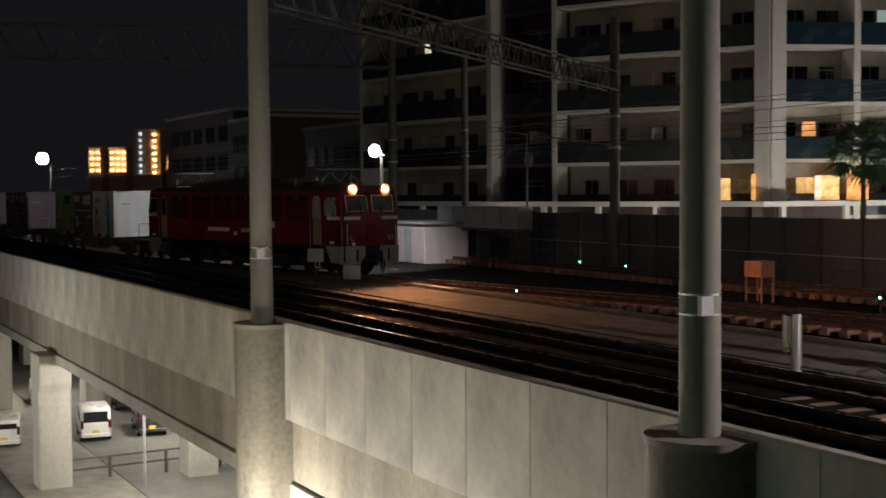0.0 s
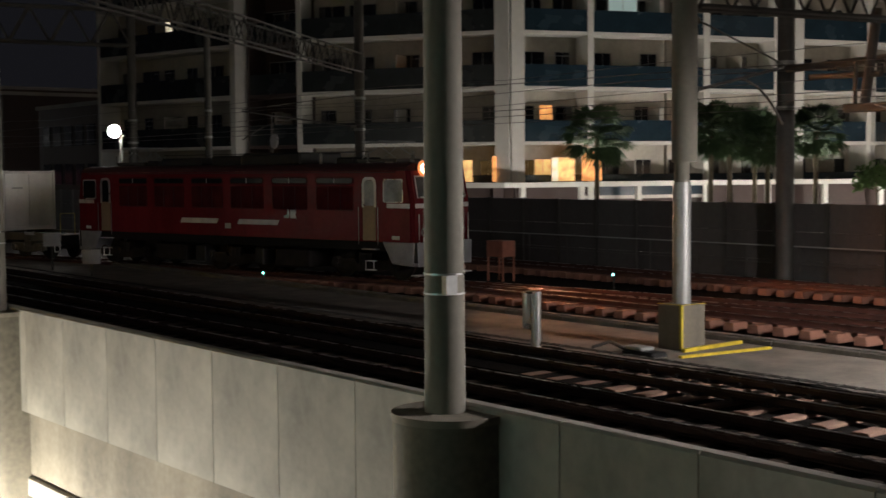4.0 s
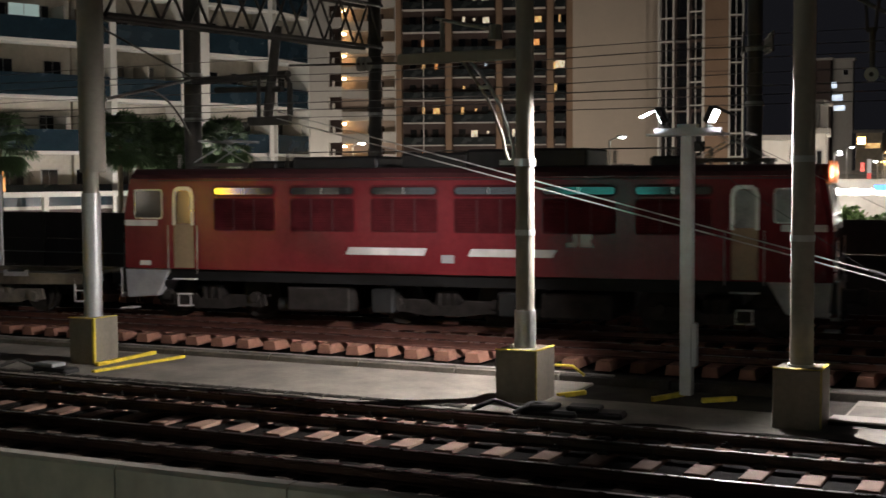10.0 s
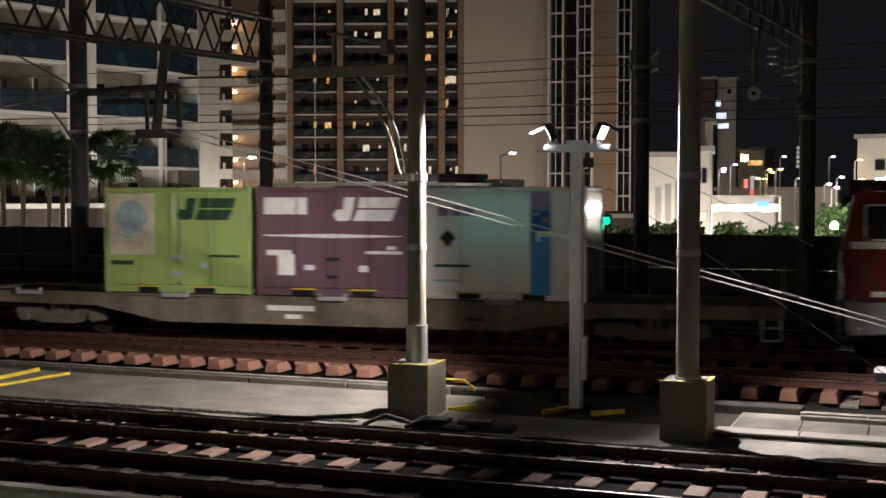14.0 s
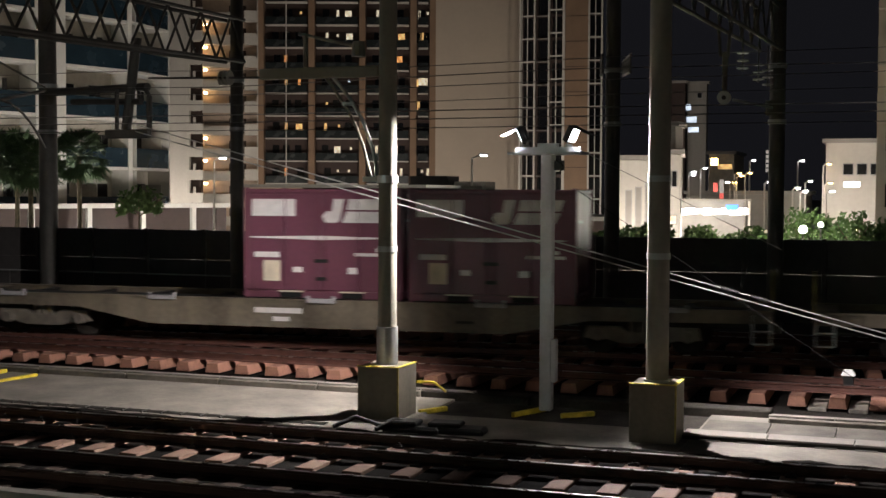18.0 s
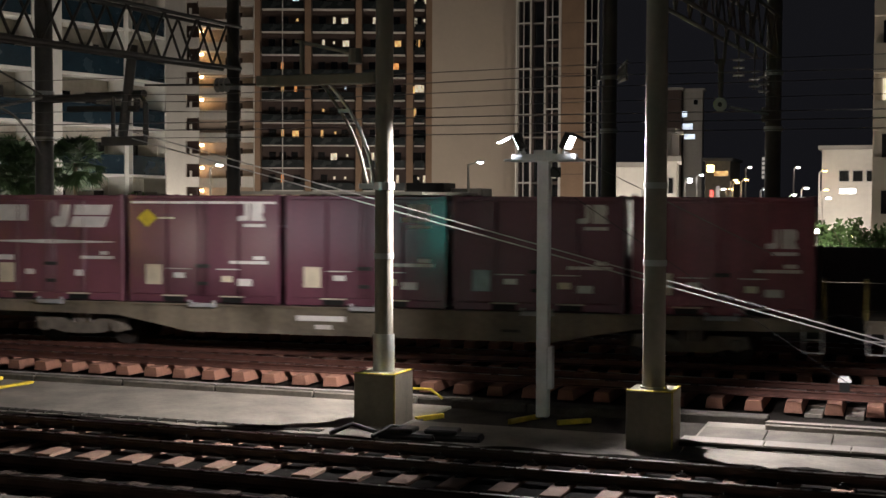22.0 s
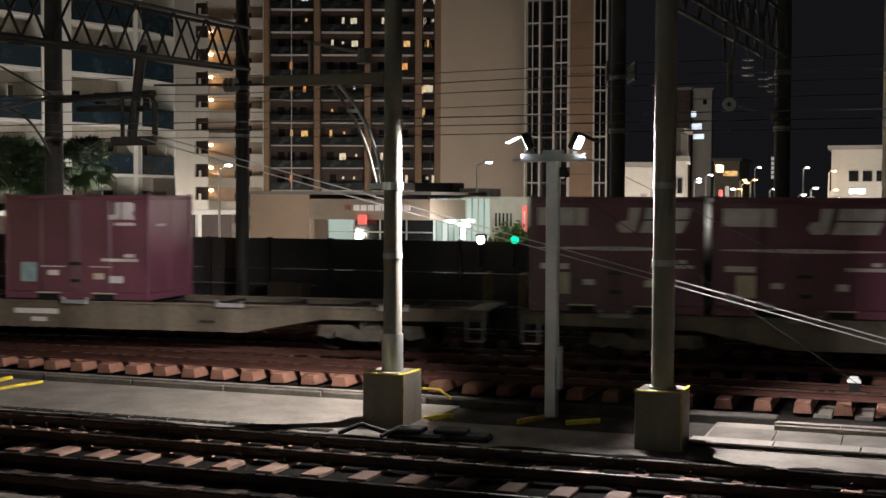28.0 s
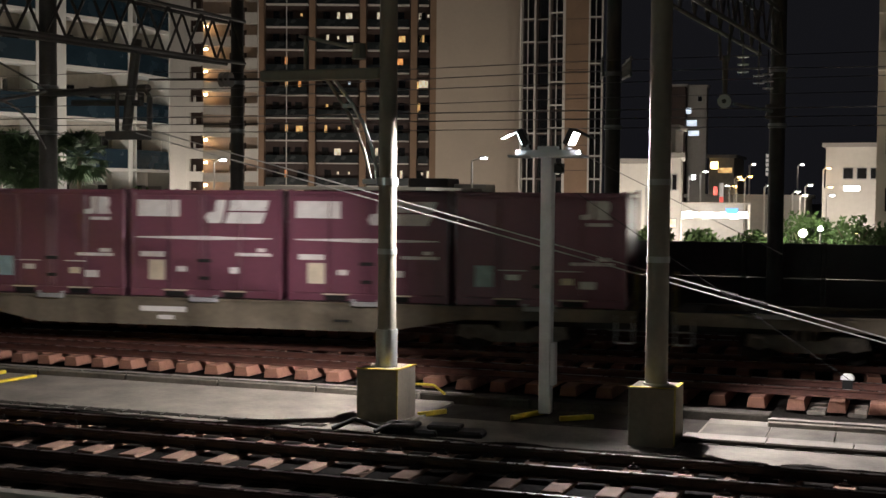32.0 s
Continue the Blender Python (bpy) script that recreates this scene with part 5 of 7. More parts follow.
    if kind in ("maroon", "ruddy", "patched", "diamond"):
        bm = bmesh.new()
        x, z = 0.86, (1.42 if kind == "ruddy" else 1.90)
        emblem_shapes(bm, x, z, 0.40, -1.252, -1.222)
        part("emblem", bm, WHITEP, t, "white railway emblem shapes")
        marks(t, ("data_bar", WHITEP, (1.0, 1.5, z - 0.14, z - 0.07), "white lettering bars"), ("data_bar", WHITEP, (0.66, 1.58, 0.92, 0.99), ""), ("data_bar", WHITEP, (1.24, 1.5, 1.02, 1.1), ""),
              ("data_bar", WHITEP, (-0.72, -0.45, 0.58, 0.70), ""), ("data_bar", CREAM, (0.46, 0.72, 0.50, 0.64), ""), ("data_bar", WHITEP, (0.84, 1.2, 0.42, 0.58), ""), ("data_bar", WHITEP, (0.34, 0.9, 0.78, 0.80), ""), ("data_bar", WHITEP, (-0.9, -0.3, 0.78, 0.80), ""))
        marks(t, ("poster", CREAM if kind != "maroon" else PICT, (-1.42, -1.02, 0.42, 0.88), "pale notice sheet"))
        if kind == "diamond":
            bm = bmesh.new()
            prism(bm, [(-1.62, 1.95), (-1.38, 1.74), (-1.14, 1.95), (-1.38, 2.16)], "y", -1.25, -1.222)
            part("diamond_mark", bm, YELLOW, t, "yellow diamond mark")
            marks(t, ("edge_stripe", WHITEP, (-1.78, 1.78, 2.28, 2.335), "white stripe under the roof"), ("data_bar", CREAM, (-1.1, -0.72, 1.93, 1.97), ""))
    if kind == "green":
        logo(0.12, 1.72, 1.2, DGREEN, 1.1)
        marks(t, ("picture_panel", CREAM, (-1.70, -0.56, 0.9, 2.32), "pale picture panel"), ("data_bar", DGREEN, (-1.68, -1.1, 0.66, 0.76), "dark lettering bars"), ("data_bar", DGREEN, (0.8, 1.6, 0.86, 0.92), ""), ("data_bar", PICT, (0.62, 0.78, 0.6, 0.76), ""))
        bm = bmesh.new()
        prism(bm, [(-1.13 + 0.42 * math.cos(a) * (0.9 if k % 3 else 1.06), 1.78 + 0.40 * math.sin(a)) for k, a in enumerate(np.linspace(0, math.tau, 18, endpoint=False))], "y", -1.246, -1.222)
        prism(bm, [(-1.5, 1.42), (-1.3, 1.34), (-1.0, 1.36), (-0.8, 1.44), (-1.1, 1.30), (-1.3, 1.29)], "y", -1.246, -1.222)
        part("picture", bm, PICT, t, "pale blue-green picture of a round landscape")
    if kind == "white":
        marks(t, ("stripe", VIOLET, (0.65, 1.09, 1.98, 2.38), "violet top of the stripe"), ("stripe", BLUE, (0.65, 1.09, 1.52, 1.976), "dark blue stripe"), ("stripe", LBLUE, (0.65, 1.09, 0.14, 1.30), "bright blue stripe"), ("stripe_fleck", BLUE, (0.65, 0.77, 1.30, 1.516), "broken edge of the stripe"), ("stripe_fleck", LBLUE, (0.85, 1.09, 1.30, 1.40), ""), ("stripe_fleck", WHITEP, (0.69, 0.83, 1.86, 1.92), ""), ("stripe_fleck", WHITEP, (0.91, 1.07, 1.70, 1.82), ""),
              ("data_bar", DGREEN, (-1.5, -0.7, 0.72, 0.78), "small dark lettering"), ("data_bar", PICT, (-1.5, -0.9, 0.40, 0.45), ""), ("data_bar", PICT, (1.48, 1.76, 0.46, 0.52), ""), ("emblem_bar", VIOLET, (-1.42, -1.18, 1.84, 2.06), "pale violet emblem shapes"), ("emblem_bar", VIOLET, (-1.12, -0.90, 1.84, 2.06), ""), ("emblem_bar", VIOLET, (-0.84, -0.60, 1.84, 2.06), ""), ("hazard_base", YELLOW, (-1.30, -1.10, 1.16, 1.24), ""))
        bm = bmesh.new()
        prism(bm, [(-1.38, 1.36), (-1.20, 1.18), (-1.02, 1.36), (-1.20, 1.54)], "y", -1.25, -1.222)
        part("hazard_mark", bm, DARK, t, "small dark diamond mark")
    return t


LOCO = locomotive()
CARS = []
WAGON_FRONT = 17.65
first_wagon = wagon()
for k in range(7):
    CARS.append((first_wagon if k == 0 else copy_thing(first_wagon, pose(0, 0, 0)), WAGON_FRONT + 20.42 * k + 10.2))
for w, _ in CARS[1:]:
    WHEELS += [o for o in w.children_recursive if o.name.startswith("wheelset")]
# which slot of which wagon carries what, from the front
LOAD = {0: " wpg ", 1: " bb  ", 2: "fmxdb", 3: "bbmbb", 4: "  m  ", 5: "mbbm ", 6: " mb  "}
KINDS = {"w": "white", "p": "plum", "g": "green", "b": "band", "m": "maroon", "f": "ruddy", "x": "patched", "d": "diamond"}
BOXES = []
made = {}
for k, load in LOAD.items():
    for i, c in enumerate(load):
        if c == " ":
            continue
        kind = KINDS[c]
        u = WAGON_FRONT + 20.42 * k + 10.2 + (i - 2) * 3.87
        BOXES.append((container(kind) if kind not in made else copy_thing(made[kind], pose(0, 0, 0)), u))
        made.setdefault(kind, BOXES[-1][0])
# ---------------------------------------------------------------- blocks of flats


def frame_of(p0, p1, z):
    """Local x along the facade from p0 to p1, local y into the building."""
    d = (Vector((*p1, 0)) - Vector((*p0, 0)))
    return pose(p0[0], p0[1], z, 0, 0, math.degrees(math.atan2(d.y, d.x))), d.length


def flats(name, label, p0, p1, z0, floors, pitch, fins, glass, depth=9.0, lit=(), wall=FLATC, slab=FLATW, recess=1.6, seed=1):
    """A wing of flats: recessed wall, thin floor slabs, white fins from a to b, glass balcony fronts, doors and windows.
    lit: (bay, floor, share of the bay, width, material)."""
    rnd = random.Random(seed)
    m, length = frame_of(p0, p1, z0)
    t = thing(name, label, "apartment building", m, "blocks of flats")
    top = floors * pitch
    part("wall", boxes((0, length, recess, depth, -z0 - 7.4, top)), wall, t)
    part("roof", boxes((-0.2, length + 0.2, -0.05, depth + 0.2, top + 0.004, top + 0.5)), slab, t)
    sm = mesh_of(boxes((0, length, 0.06, recess - 0.004, -0.16, 0.0), (0, length, 0.0, 0.10, -0.13, 0.03)), slab)
    for f in range(floors + 1):
        part("floor_slab", sm, None, t, at=(0, 0, f * pitch))
    for a, b in fins:
        if b > a:
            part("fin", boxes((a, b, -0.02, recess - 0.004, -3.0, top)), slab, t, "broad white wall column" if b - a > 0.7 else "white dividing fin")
    for k, ((_, a), (b, _)) in enumerate(zip(fins, fins[1:])):
        gm = mesh_of(boxes((a + 0.02, b - 0.02, 0.03, 0.07, 0.034, 1.20), (a + 0.02, b - 0.02, 0.02, 0.09, 1.20, 1.24)), glass)
        n = max(1, round((b - a) / 2.4))
        for f in range(floors):
            part("balcony_front", gm, None, t, at=(0, 0, f * pitch))
            if b - a > 3.5 and rnd.random() < 0.6:
                x = a + (b - a) * rnd.choice((0.2, 0.5, 0.5, 0.8))
                part("partition", boxes((x - 0.04, x + 0.04, 0.12, recess - 0.004, 0.004, 2.0)), rnd.choice((FLATG, FLATC, wall)), t, at=(0, 0, f * pitch))
            if rnd.random() < 0.35:
                x = a + (b - a) * rnd.uniform(0.15, 0.85)
                part("air_unit", boxes((x - 0.38, x + 0.38, 0.9, 1.2, 0.004, 0.62)), FLATG, t, "outdoor air conditioner unit", bevel=0.02, at=(0, 0, f * pitch))
            if rnd.random() < 0.3 and b - a > 2:
                x = a + (b - a) * rnd.uniform(0.2, 0.6)
                part("washing_pole", tubes(((x, 0.5, 1.75), (x + min(1.8, b - x - 0.1), 0.5, 1.75), 0.02), n=5), GALV, t, at=(0, 0, f * pitch))
            for i in range(n):
                x = a + (b - a) * (i + rnd.uniform(0.35, 0.65)) / n
                w, lo = rnd.choice(((0.42, 0.06), (0.62, 0.06), (0.85, 0.06), (0.5, 0.95)))
                w = min(w, (b - a) / n * 0.4)
                wf = part("window", boxes((x - w - 0.05, x + w + 0.05, recess - 0.04, recess + 0.02, lo, 2.1)), FLATG, t, at=(0, 0, f * pitch))
                part("pane", boxes((x - w, x - 0.02, recess - 0.055, recess - 0.02, lo + 0.05, 2.05), (x + 0.02, x + w, recess - 0.06, recess - 0.02, lo + 0.05, 2.05)), PANE, wf)
            for lk, lf, share, w, q in lit:
                if (lk, lf) == (k, f):
                    x = a + (b - a) * share
                    wf = part("window", boxes((x - w - 0.05, x + w + 0.05, recess - 0.10, recess - 0.064, 0.5, 2.15)), FLATG, t, "lit window", at=(0, 0, f * pitch))
                    part("pane", boxes((x - w, x - 0.02, recess - 0.12, recess - 0.09, 0.55, 2.1), (x + 0.02, x + w, recess - 0.12, recess - 0.09, 0.55, 2.1)), q, wf)
    return t


WINP = {}
Z0, FP = 4.93, 3.06
flats("apartment_building", "dim white block of flats with dark glass balconies", (-83.1, 36.9), (-69.4, 39.6), Z0 - FP, 7, FP, ((0, 0.25), (13.5, 13.96)), SMOKE, lit=((0, 3, 0.42, 0.3, PALEW),), seed=3)
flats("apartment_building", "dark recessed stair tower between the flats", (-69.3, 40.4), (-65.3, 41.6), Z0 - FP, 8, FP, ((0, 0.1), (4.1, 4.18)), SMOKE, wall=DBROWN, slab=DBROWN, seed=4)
flats("apartment_building", "white flats with dark glass balconies and a broad corner column", (-65.1, 41.4), (-53.75, 47.75), Z0 - FP, 7, FP, ((-0.15, 0.16), (12.18, 13.01)), SMOKE,
      lit=((0, 2, 0.66, 0.45, ORANGEW), (0, 0, 0.66, 0.5, WARMW), (0, 1, 0.63, 0.12, PALEW)), seed=5)
flats("apartment_building", "white block of flats with teal glass balconies behind palm trees", (-53.7, 47.9), (-50.2, 57.6), Z0 - FP, 7, FP, ((0, 0.78), (4.62, 4.98), (10.31, 10.31)), TEAL,
      lit=((0, 1, 0.5, 0.38, ORANGEW), (1, 3, 0.48, 0.9, SHOPG), (0, 0, 0.45, 0.5, WARMW)), seed=6)
flats("apartment_building", "long white block of flats with teal glass balconies", (-50.1, 57.8), (-46.2, 71.2), Z0 - FP, 7, FP, ((0, 0), (1.50, 1.92), (6.45, 8.58), (13.35, 13.68)), TEAL,
      lit=((2, 3, 0.7, 0.14, COOLW), (1, 4, 0.3, 0.3, PALEW)), seed=7)
flats("apartment_building", "end of the white flats with teal balconies and a lit window", (-46.25, 71.3), (-46.5, 75.7), Z0 - FP, 7, FP, ((0, 0.05), (4.30, 4.41)), TEAL, lit=((0, 2, 0.3, 0.45, COOLW),), seed=8)
endw = thing("apartment_building", "white stair wing with stepped landings beside the gallery block", "apartment building", frame_of((-88.1, 143.0), (-83.3, 143.6), -0.9)[0], "blocks of flats")
part("wall", boxes((0, 2.5, 0, 3, -6.5, 41)), FLATW, endw)
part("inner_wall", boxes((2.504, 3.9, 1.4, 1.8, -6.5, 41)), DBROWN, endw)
step_wall = mesh_of(boxes((2.504, 4.7, 0.0, 0.2, 0.0, 1.25), (2.504, 3.9, 0.2, 1.396, 0.0, 0.16)), FLATW)
step_post = mesh_of(boxes((2.504, 2.9, 0.02, 0.3, 1.254, 2.9), (3.4, 3.65, 0.02, 0.3, 1.254, 2.05)), FLATW)
for f in range(14):
    part("landing", step_wall, None, endw, "white stepped landing wall" if f == 0 else "", at=(0, 0, f * 2.9))
    part("landing_post", step_post, None, endw, at=(0, 0, f * 2.9))

# low covered terrace in front of the flats, with its white edge
terrace = thing("terrace_roof", "low terrace roof with a bright white edge in front of the flats", "terrace roof")
for p0, p1 in (((-83, 35.6), (-65.4, 39.6)), ((-65.4, 39.6), (-52.4, 46.2)), ((-52.4, 46.2), (-49.0, 57.5)), ((-49.0, 57.5), (-40.6, 74.5))):
    m, length = frame_of(p0, p1, 2.55)
    part("roof_edge", boxes((0, length, 0, 0.3, -0.12, 0.16)), FLATW, terrace, at=m)
    part("roof_slab", boxes((0.01, length - 0.01, 0.3, 1.9, -0.12, 0.10)), FLATG, terrace, at=m)
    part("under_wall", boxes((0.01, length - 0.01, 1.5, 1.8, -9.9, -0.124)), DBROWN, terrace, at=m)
    for k in range(int(length / 3.6)):
        part("post", boxes((1 + 3.6 * k, 1.28 + 3.6 * k, 0.02, 0.3, -9.9, -0.124)), FLATW, terrace, at=m)
shop = thing("ground_floor_windows", "warm lit ground floor windows of the flats", "window row")
for x, y, a, w, h, q in ((-55.9, 46.35, 29, 0.9, 1.2, WARMW), (-51.9, 50.2, 71, 1.2, 1.3, WARMW), (-52.05, 49.6, 71, 0.35, 1.3, PALEW), (-51.5, 51.9, 71, 1.2, 1.6, ORANGEW), (-54.35, 47.2, 29, 0.22, 1.4, ORANGEW)):
    part("pane", boxes((-w / 2, w / 2, -0.04, 0.02, 0, h)), q, shop, "glowing window", at=(x, y, 2.75, 0, 0, a))

# gallery block with orange corridor lights
gal = thing("apartment_building", "tall block with open galleries and orange corridor lamps", "apartment building", frame_of((-85.6, 146.8), (-79.5, 149.0), -0.9)[0], "blocks of flats")
part("wall", boxes((0, 7.2, 1.6, 12, -6.5, 41)), GALWALL, gal)
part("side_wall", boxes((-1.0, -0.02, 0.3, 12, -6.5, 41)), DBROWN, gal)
am = mesh_of(boxes((0, 5.0, 0, 0.2, 0.0, 1.15), (0, 5.0, 0.2, 1.596, -0.02, 0.16), (5.6, 7.2, 0.1, 1.596, 0.0, 1.4)), FLATW)
dm = mesh_of(boxes((3.4, 4.2, 1.54, 1.6, 0.2, 2.2)), DBROWN)
bmh = mesh_of(boxes((0.35, 0.75, 0.25, 0.55, 2.35, 2.62)), BULB)
for f in range(14):
    part("gallery_front", am, None, gal, at=(0, 0, f * 2.9))
    part("door", dm, None, gal, at=(0, 0, f * 2.9))
    if f % 5 != 4:
        part("corridor_lamp", bmh, None, gal, "small orange corridor lamp" if f == 0 else "", at=(0, 0, f * 2.9))
    part("lit_door", dm, None, gal, at=(1.4, 0.05, f * 2.9))
part("drain_pipe", tubes(((7.3, 0.0, -6), (7.3, 0.0, 41), 0.09), n=6), FLATW, gal)


def tower(p0, p1, z0, floors, pitch, bays, label, seed):
    """A brown tiled tower: dark recessed bays between pillars, white slab edges, some lit windows."""
    rnd = random.Random(seed)
    m, length = frame_of(p0, p1, z0)
    t = thing("apartment_tower", label, "apartment tower", m, "towers")
    top = floors * pitch
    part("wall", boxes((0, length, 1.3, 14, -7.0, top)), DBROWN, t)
    w = length / bays
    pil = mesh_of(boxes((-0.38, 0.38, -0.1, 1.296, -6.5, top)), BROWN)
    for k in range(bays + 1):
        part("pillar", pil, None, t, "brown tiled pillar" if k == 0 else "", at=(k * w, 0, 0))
    mid = mesh_of(boxes((-0.06, 0.06, 0.0, 0.12, -6.5, top)), FLATW)
    sm = mesh_of(boxes((0.58, w - 0.58, 0.05, 1.29, -0.06, 0.07)), FLATW)
    rm = mesh_of(boxes((0.58, w - 0.58, 0.10, 0.16, 0.1, 1.05)), SMOKE)
    for k in range(bays):
        if k % 2 == 0 and bays > 1:
            part("downpipe", mid, None, t, at=((k + 0.5) * w, 0, 0))
        for f in range(floors):
            part("floor_slab", sm, None, t, at=(k * w, 0, f * pitch))
            part("balcony_front", rm, None, t, at=(k * w, 0, f * pitch))
            for cx in (0.28, 0.5, 0.74):
                r, kind = rnd.random(), rnd.choice((0, 1, 1, 2, 2, 2, 3, 3))
                q = PANE if r < 0.53 else WARMW if r < 0.68 else PALEW if r < 0.93 else ORANGEW if r < 0.97 else COOLW
                ww, lo, hi = ((0.42, 0.75, 2.1), (0.40, 0.95, 1.95), (0.16, 0.9, 2.05), (0.13, 1.5, 1.85))[kind if q is not PANE else 0]
                key = ("tower", q.name, ww)
                if key not in WINP:
                    WINP[key] = mesh_of(boxes((-ww, ww, 1.24, 1.32, lo, hi)), q)
                part("window", WINP[key], None, t, at=((k + cx) * w + rnd.uniform(-0.2, 0.2), 0, f * pitch))
    return t


tower((-78.4, 149.5), (-60.0, 156.0), -4.2, 15, 2.9, 3, "brown tower block with white slab edges and scattered lit windows", 4)
tower((-59.95, 156.1), (-57.7, 157.0), -4.2, 15, 2.9, 1, "narrow brown bay of the tower block beside the beige wall", 9)
slab = thing("apartment_tower", "tower with a blank beige side wall", "apartment tower", frame_of((-57.5, 157.0), (-47.0, 160.6), -7.4)[0], "towers")
part("wall", boxes((0, 11.1, 0, 16, 0, 52)), BEIGE, slab, "blank beige rendered wall")
part("parapet_edge", boxes((11.1, 11.3, -0.1, 16, 0, 52)), FLATW, slab)


def lattice(p0, p1, z0, floors, pitch, cols, label):
    """An open stair and balcony front: a pale frame of posts and rails before dark glass."""
    m, length = frame_of(p0, p1, z0)
    t = thing("apartment_tower", label, "apartment tower", m, "towers")
    top = floors * pitch
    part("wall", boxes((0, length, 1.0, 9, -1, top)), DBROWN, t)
    w = length / cols
    pm2 = mesh_of(boxes((-0.10, 0.10, 0, 0.25, -1, top)), FLATW)
    for k in range(cols + 1):
        part("post", pm2, None, t, at=(k * w, 0, 0))
    sm = mesh_of(boxes((0.10, w - 0.10, 0.0, 0.3, -0.07, 0.08), (w * 0.5 - 0.05, w * 0.5 + 0.05, 0.04, 0.14, 0.08, pitch - 0.07)), FLATW)
    dm = mesh_of(boxes((0.10, w - 0.10, 0.5, 0.9, -0.05, 0.05)), FLATG)
    gm = mesh_of(boxes((0.16, w - 0.16, 0.9, 1.02, 0.2, pitch - 0.2)), PANE)
    for k in range(cols):
        for f in range(floors):
            part("landing_frame", dm if k % 2 else sm, None, t, at=(k * w, 0, f * pitch + (0.6 if k > 1 else 0)))
            part("pane", gm, None, t, at=(k * w, 0, f * pitch))
    return t


lattice((-44.6, 152.0), (-39.15, 151.6), -5.5, 17, 2.75, 3, "glazed stair front with a pale steel frame")
br = thing("apartment_tower", "narrow brown tiled tower wall", "apartment tower", frame_of((-39.1, 151.7), (-36.15, 152.0), -7.4)[0], "towers")
part("wall", boxes((0, 2.96, 0, 9, 0, 47)), BROWN, br)
part("edge_strip", boxes((-0.02, 0.16, -0.08, 0.0, 0, 47)), FLATW, br)
for f in range(15):
    part("joint_band", boxes((0.2, 2.96, -0.03, 0.0, 3.0 * f + 1.9, 3.0 * f + 1.96)), DBROWN, br)
part("roof_edge", boxes((-0.1, 3.0, -0.1, 9.1, 47.004, 47.4)), FLATG, br)
lattice((-36.1, 152.0), (-34.6, 152.3), -5.5, 17, 2.75, 1, "narrow glazed balcony front with a pale frame")

# ---------------------------------------------------------------- low buildings behind the barrier
bank = thing("bank_building", "low salmon building with a sign board over lit windows", "bank", frame_of((-29.7, 55.0), (-20.6, 55.0), -7.4)[0])
part("wall", boxes((0, 3.1, 0, 8, 0, 11.05)), SALMON, bank, "blank salmon wall")
part("upper_wall", boxes((3.104, 9.1, 0.1, 8, 9.9, 10.85)), GALWALL, bank, "dim sign fascia")
part("roof", boxes((-0.1, 9.2, -0.05, 8.1, 11.054, 11.2)), FLATG, bank)
for k in range(8):
    part("sign_bar", boxes((5.35 + 0.36 * k, 5.35 + 0.36 * k + 0.27, 0.02, 0.098, 10.32, 10.58)), SIGNW, bank, "pale lettering bar" if k == 0 else "")
part("sign_emblem", boxes((4.9, 5.15, 0.02, 0.098, 10.35, 10.6)), ORANGEBOX, bank, "small reddish sign emblem")
for k in range(4):
    wf = part("window_frame", boxes((3.8 + 1.32 * k, 3.86 + 1.32 * k, 0.5, 0.62, 0, 9.896), (3.8 + 1.32 * k, 5.12 + 1.32 * k, 0.5, 0.62, 9.3, 9.36)), GALV, bank)
    part("pane", boxes((3.864 + 1.32 * k, 5.116 + 1.32 * k, 0.56, 0.60, 0, 9.896)), SHOPG if k == 0 else PANE, wf, "window lit from inside")
part("red_sign", boxes((5.62, 6.02, -0.1, 0.05, 9.68, 10.12)), SIGNR, bank, "small red glowing sign")
shopb = thing("glass_shop", "low glazed shop lit from inside with pale mullions", "shop", frame_of((-22.45, 60.0), (-17.45, 60.0), -7.4)[0])
part("back_wall", boxes((0, 5.0, 3, 3.3, 0, 10.9)), FLATW, shopb)
part("floor_slab", boxes((0.1, 3.1, 0.2, 2.99, 8.3, 8.5)), FLATG, shopb)
part("roof", boxes((-0.05, 5.06, -0.12, 3.4, 10.904, 11.0)), FLATW, shopb, "thin white roof edge")
for k in range(11):
    part("mullion", boxes((0.31 * k, 0.31 * k + 0.045, 0, 0.10, 0, 10.9)), GALV if k % 2 else FLATW, shopb)
    if k < 10:
        part("pane", boxes((0.31 * k + 0.047, 0.31 * k + 0.308, 0.04, 0.06, 0, 10.9)), (SHOPH, SHOPG, SHOPH, SHOPG, SHOPG, SHOPH, SHOPG, SHOPG, SHOPG, SHOPG)[k], shopb, "glowing greenish glass" if k == 0 else "")
part("end_wall", boxes((3.16, 4.99, 0.02, 3, 0, 10.9)), FLATW, shopb, "pale end wall with slit windows")
for k in range(5):
    part("slit_window", boxes((3.38 + 0.19 * k, 3.46 + 0.19 * k, 0.0, 0.018, 9.55, 10.2)), PANE, shopb)
for x, z, w in ((0.9, 9.72, 0.42), (1.5, 9.55, 0.5), (1.9, 9.74, 0.4), (1.66, 9.30, 0.2), (1.62, 8.98, 0.24)):
    part("hall_light", boxes((x, x + w, -0.02, 0.035, z, z + 0.13)), SHOPW, shopb, "bright white hall light" if x == 0.9 else "")
part("red_sign", boxes((4.78, 4.985, -0.06, 0.018, 9.05, 10.55)), SIGNR, shopb, "upright red glowing sign")
part("sign_bar", boxes((4.84, 4.92, -0.066, -0.06, 9.3, 10.3)), SIGNW, shopb)
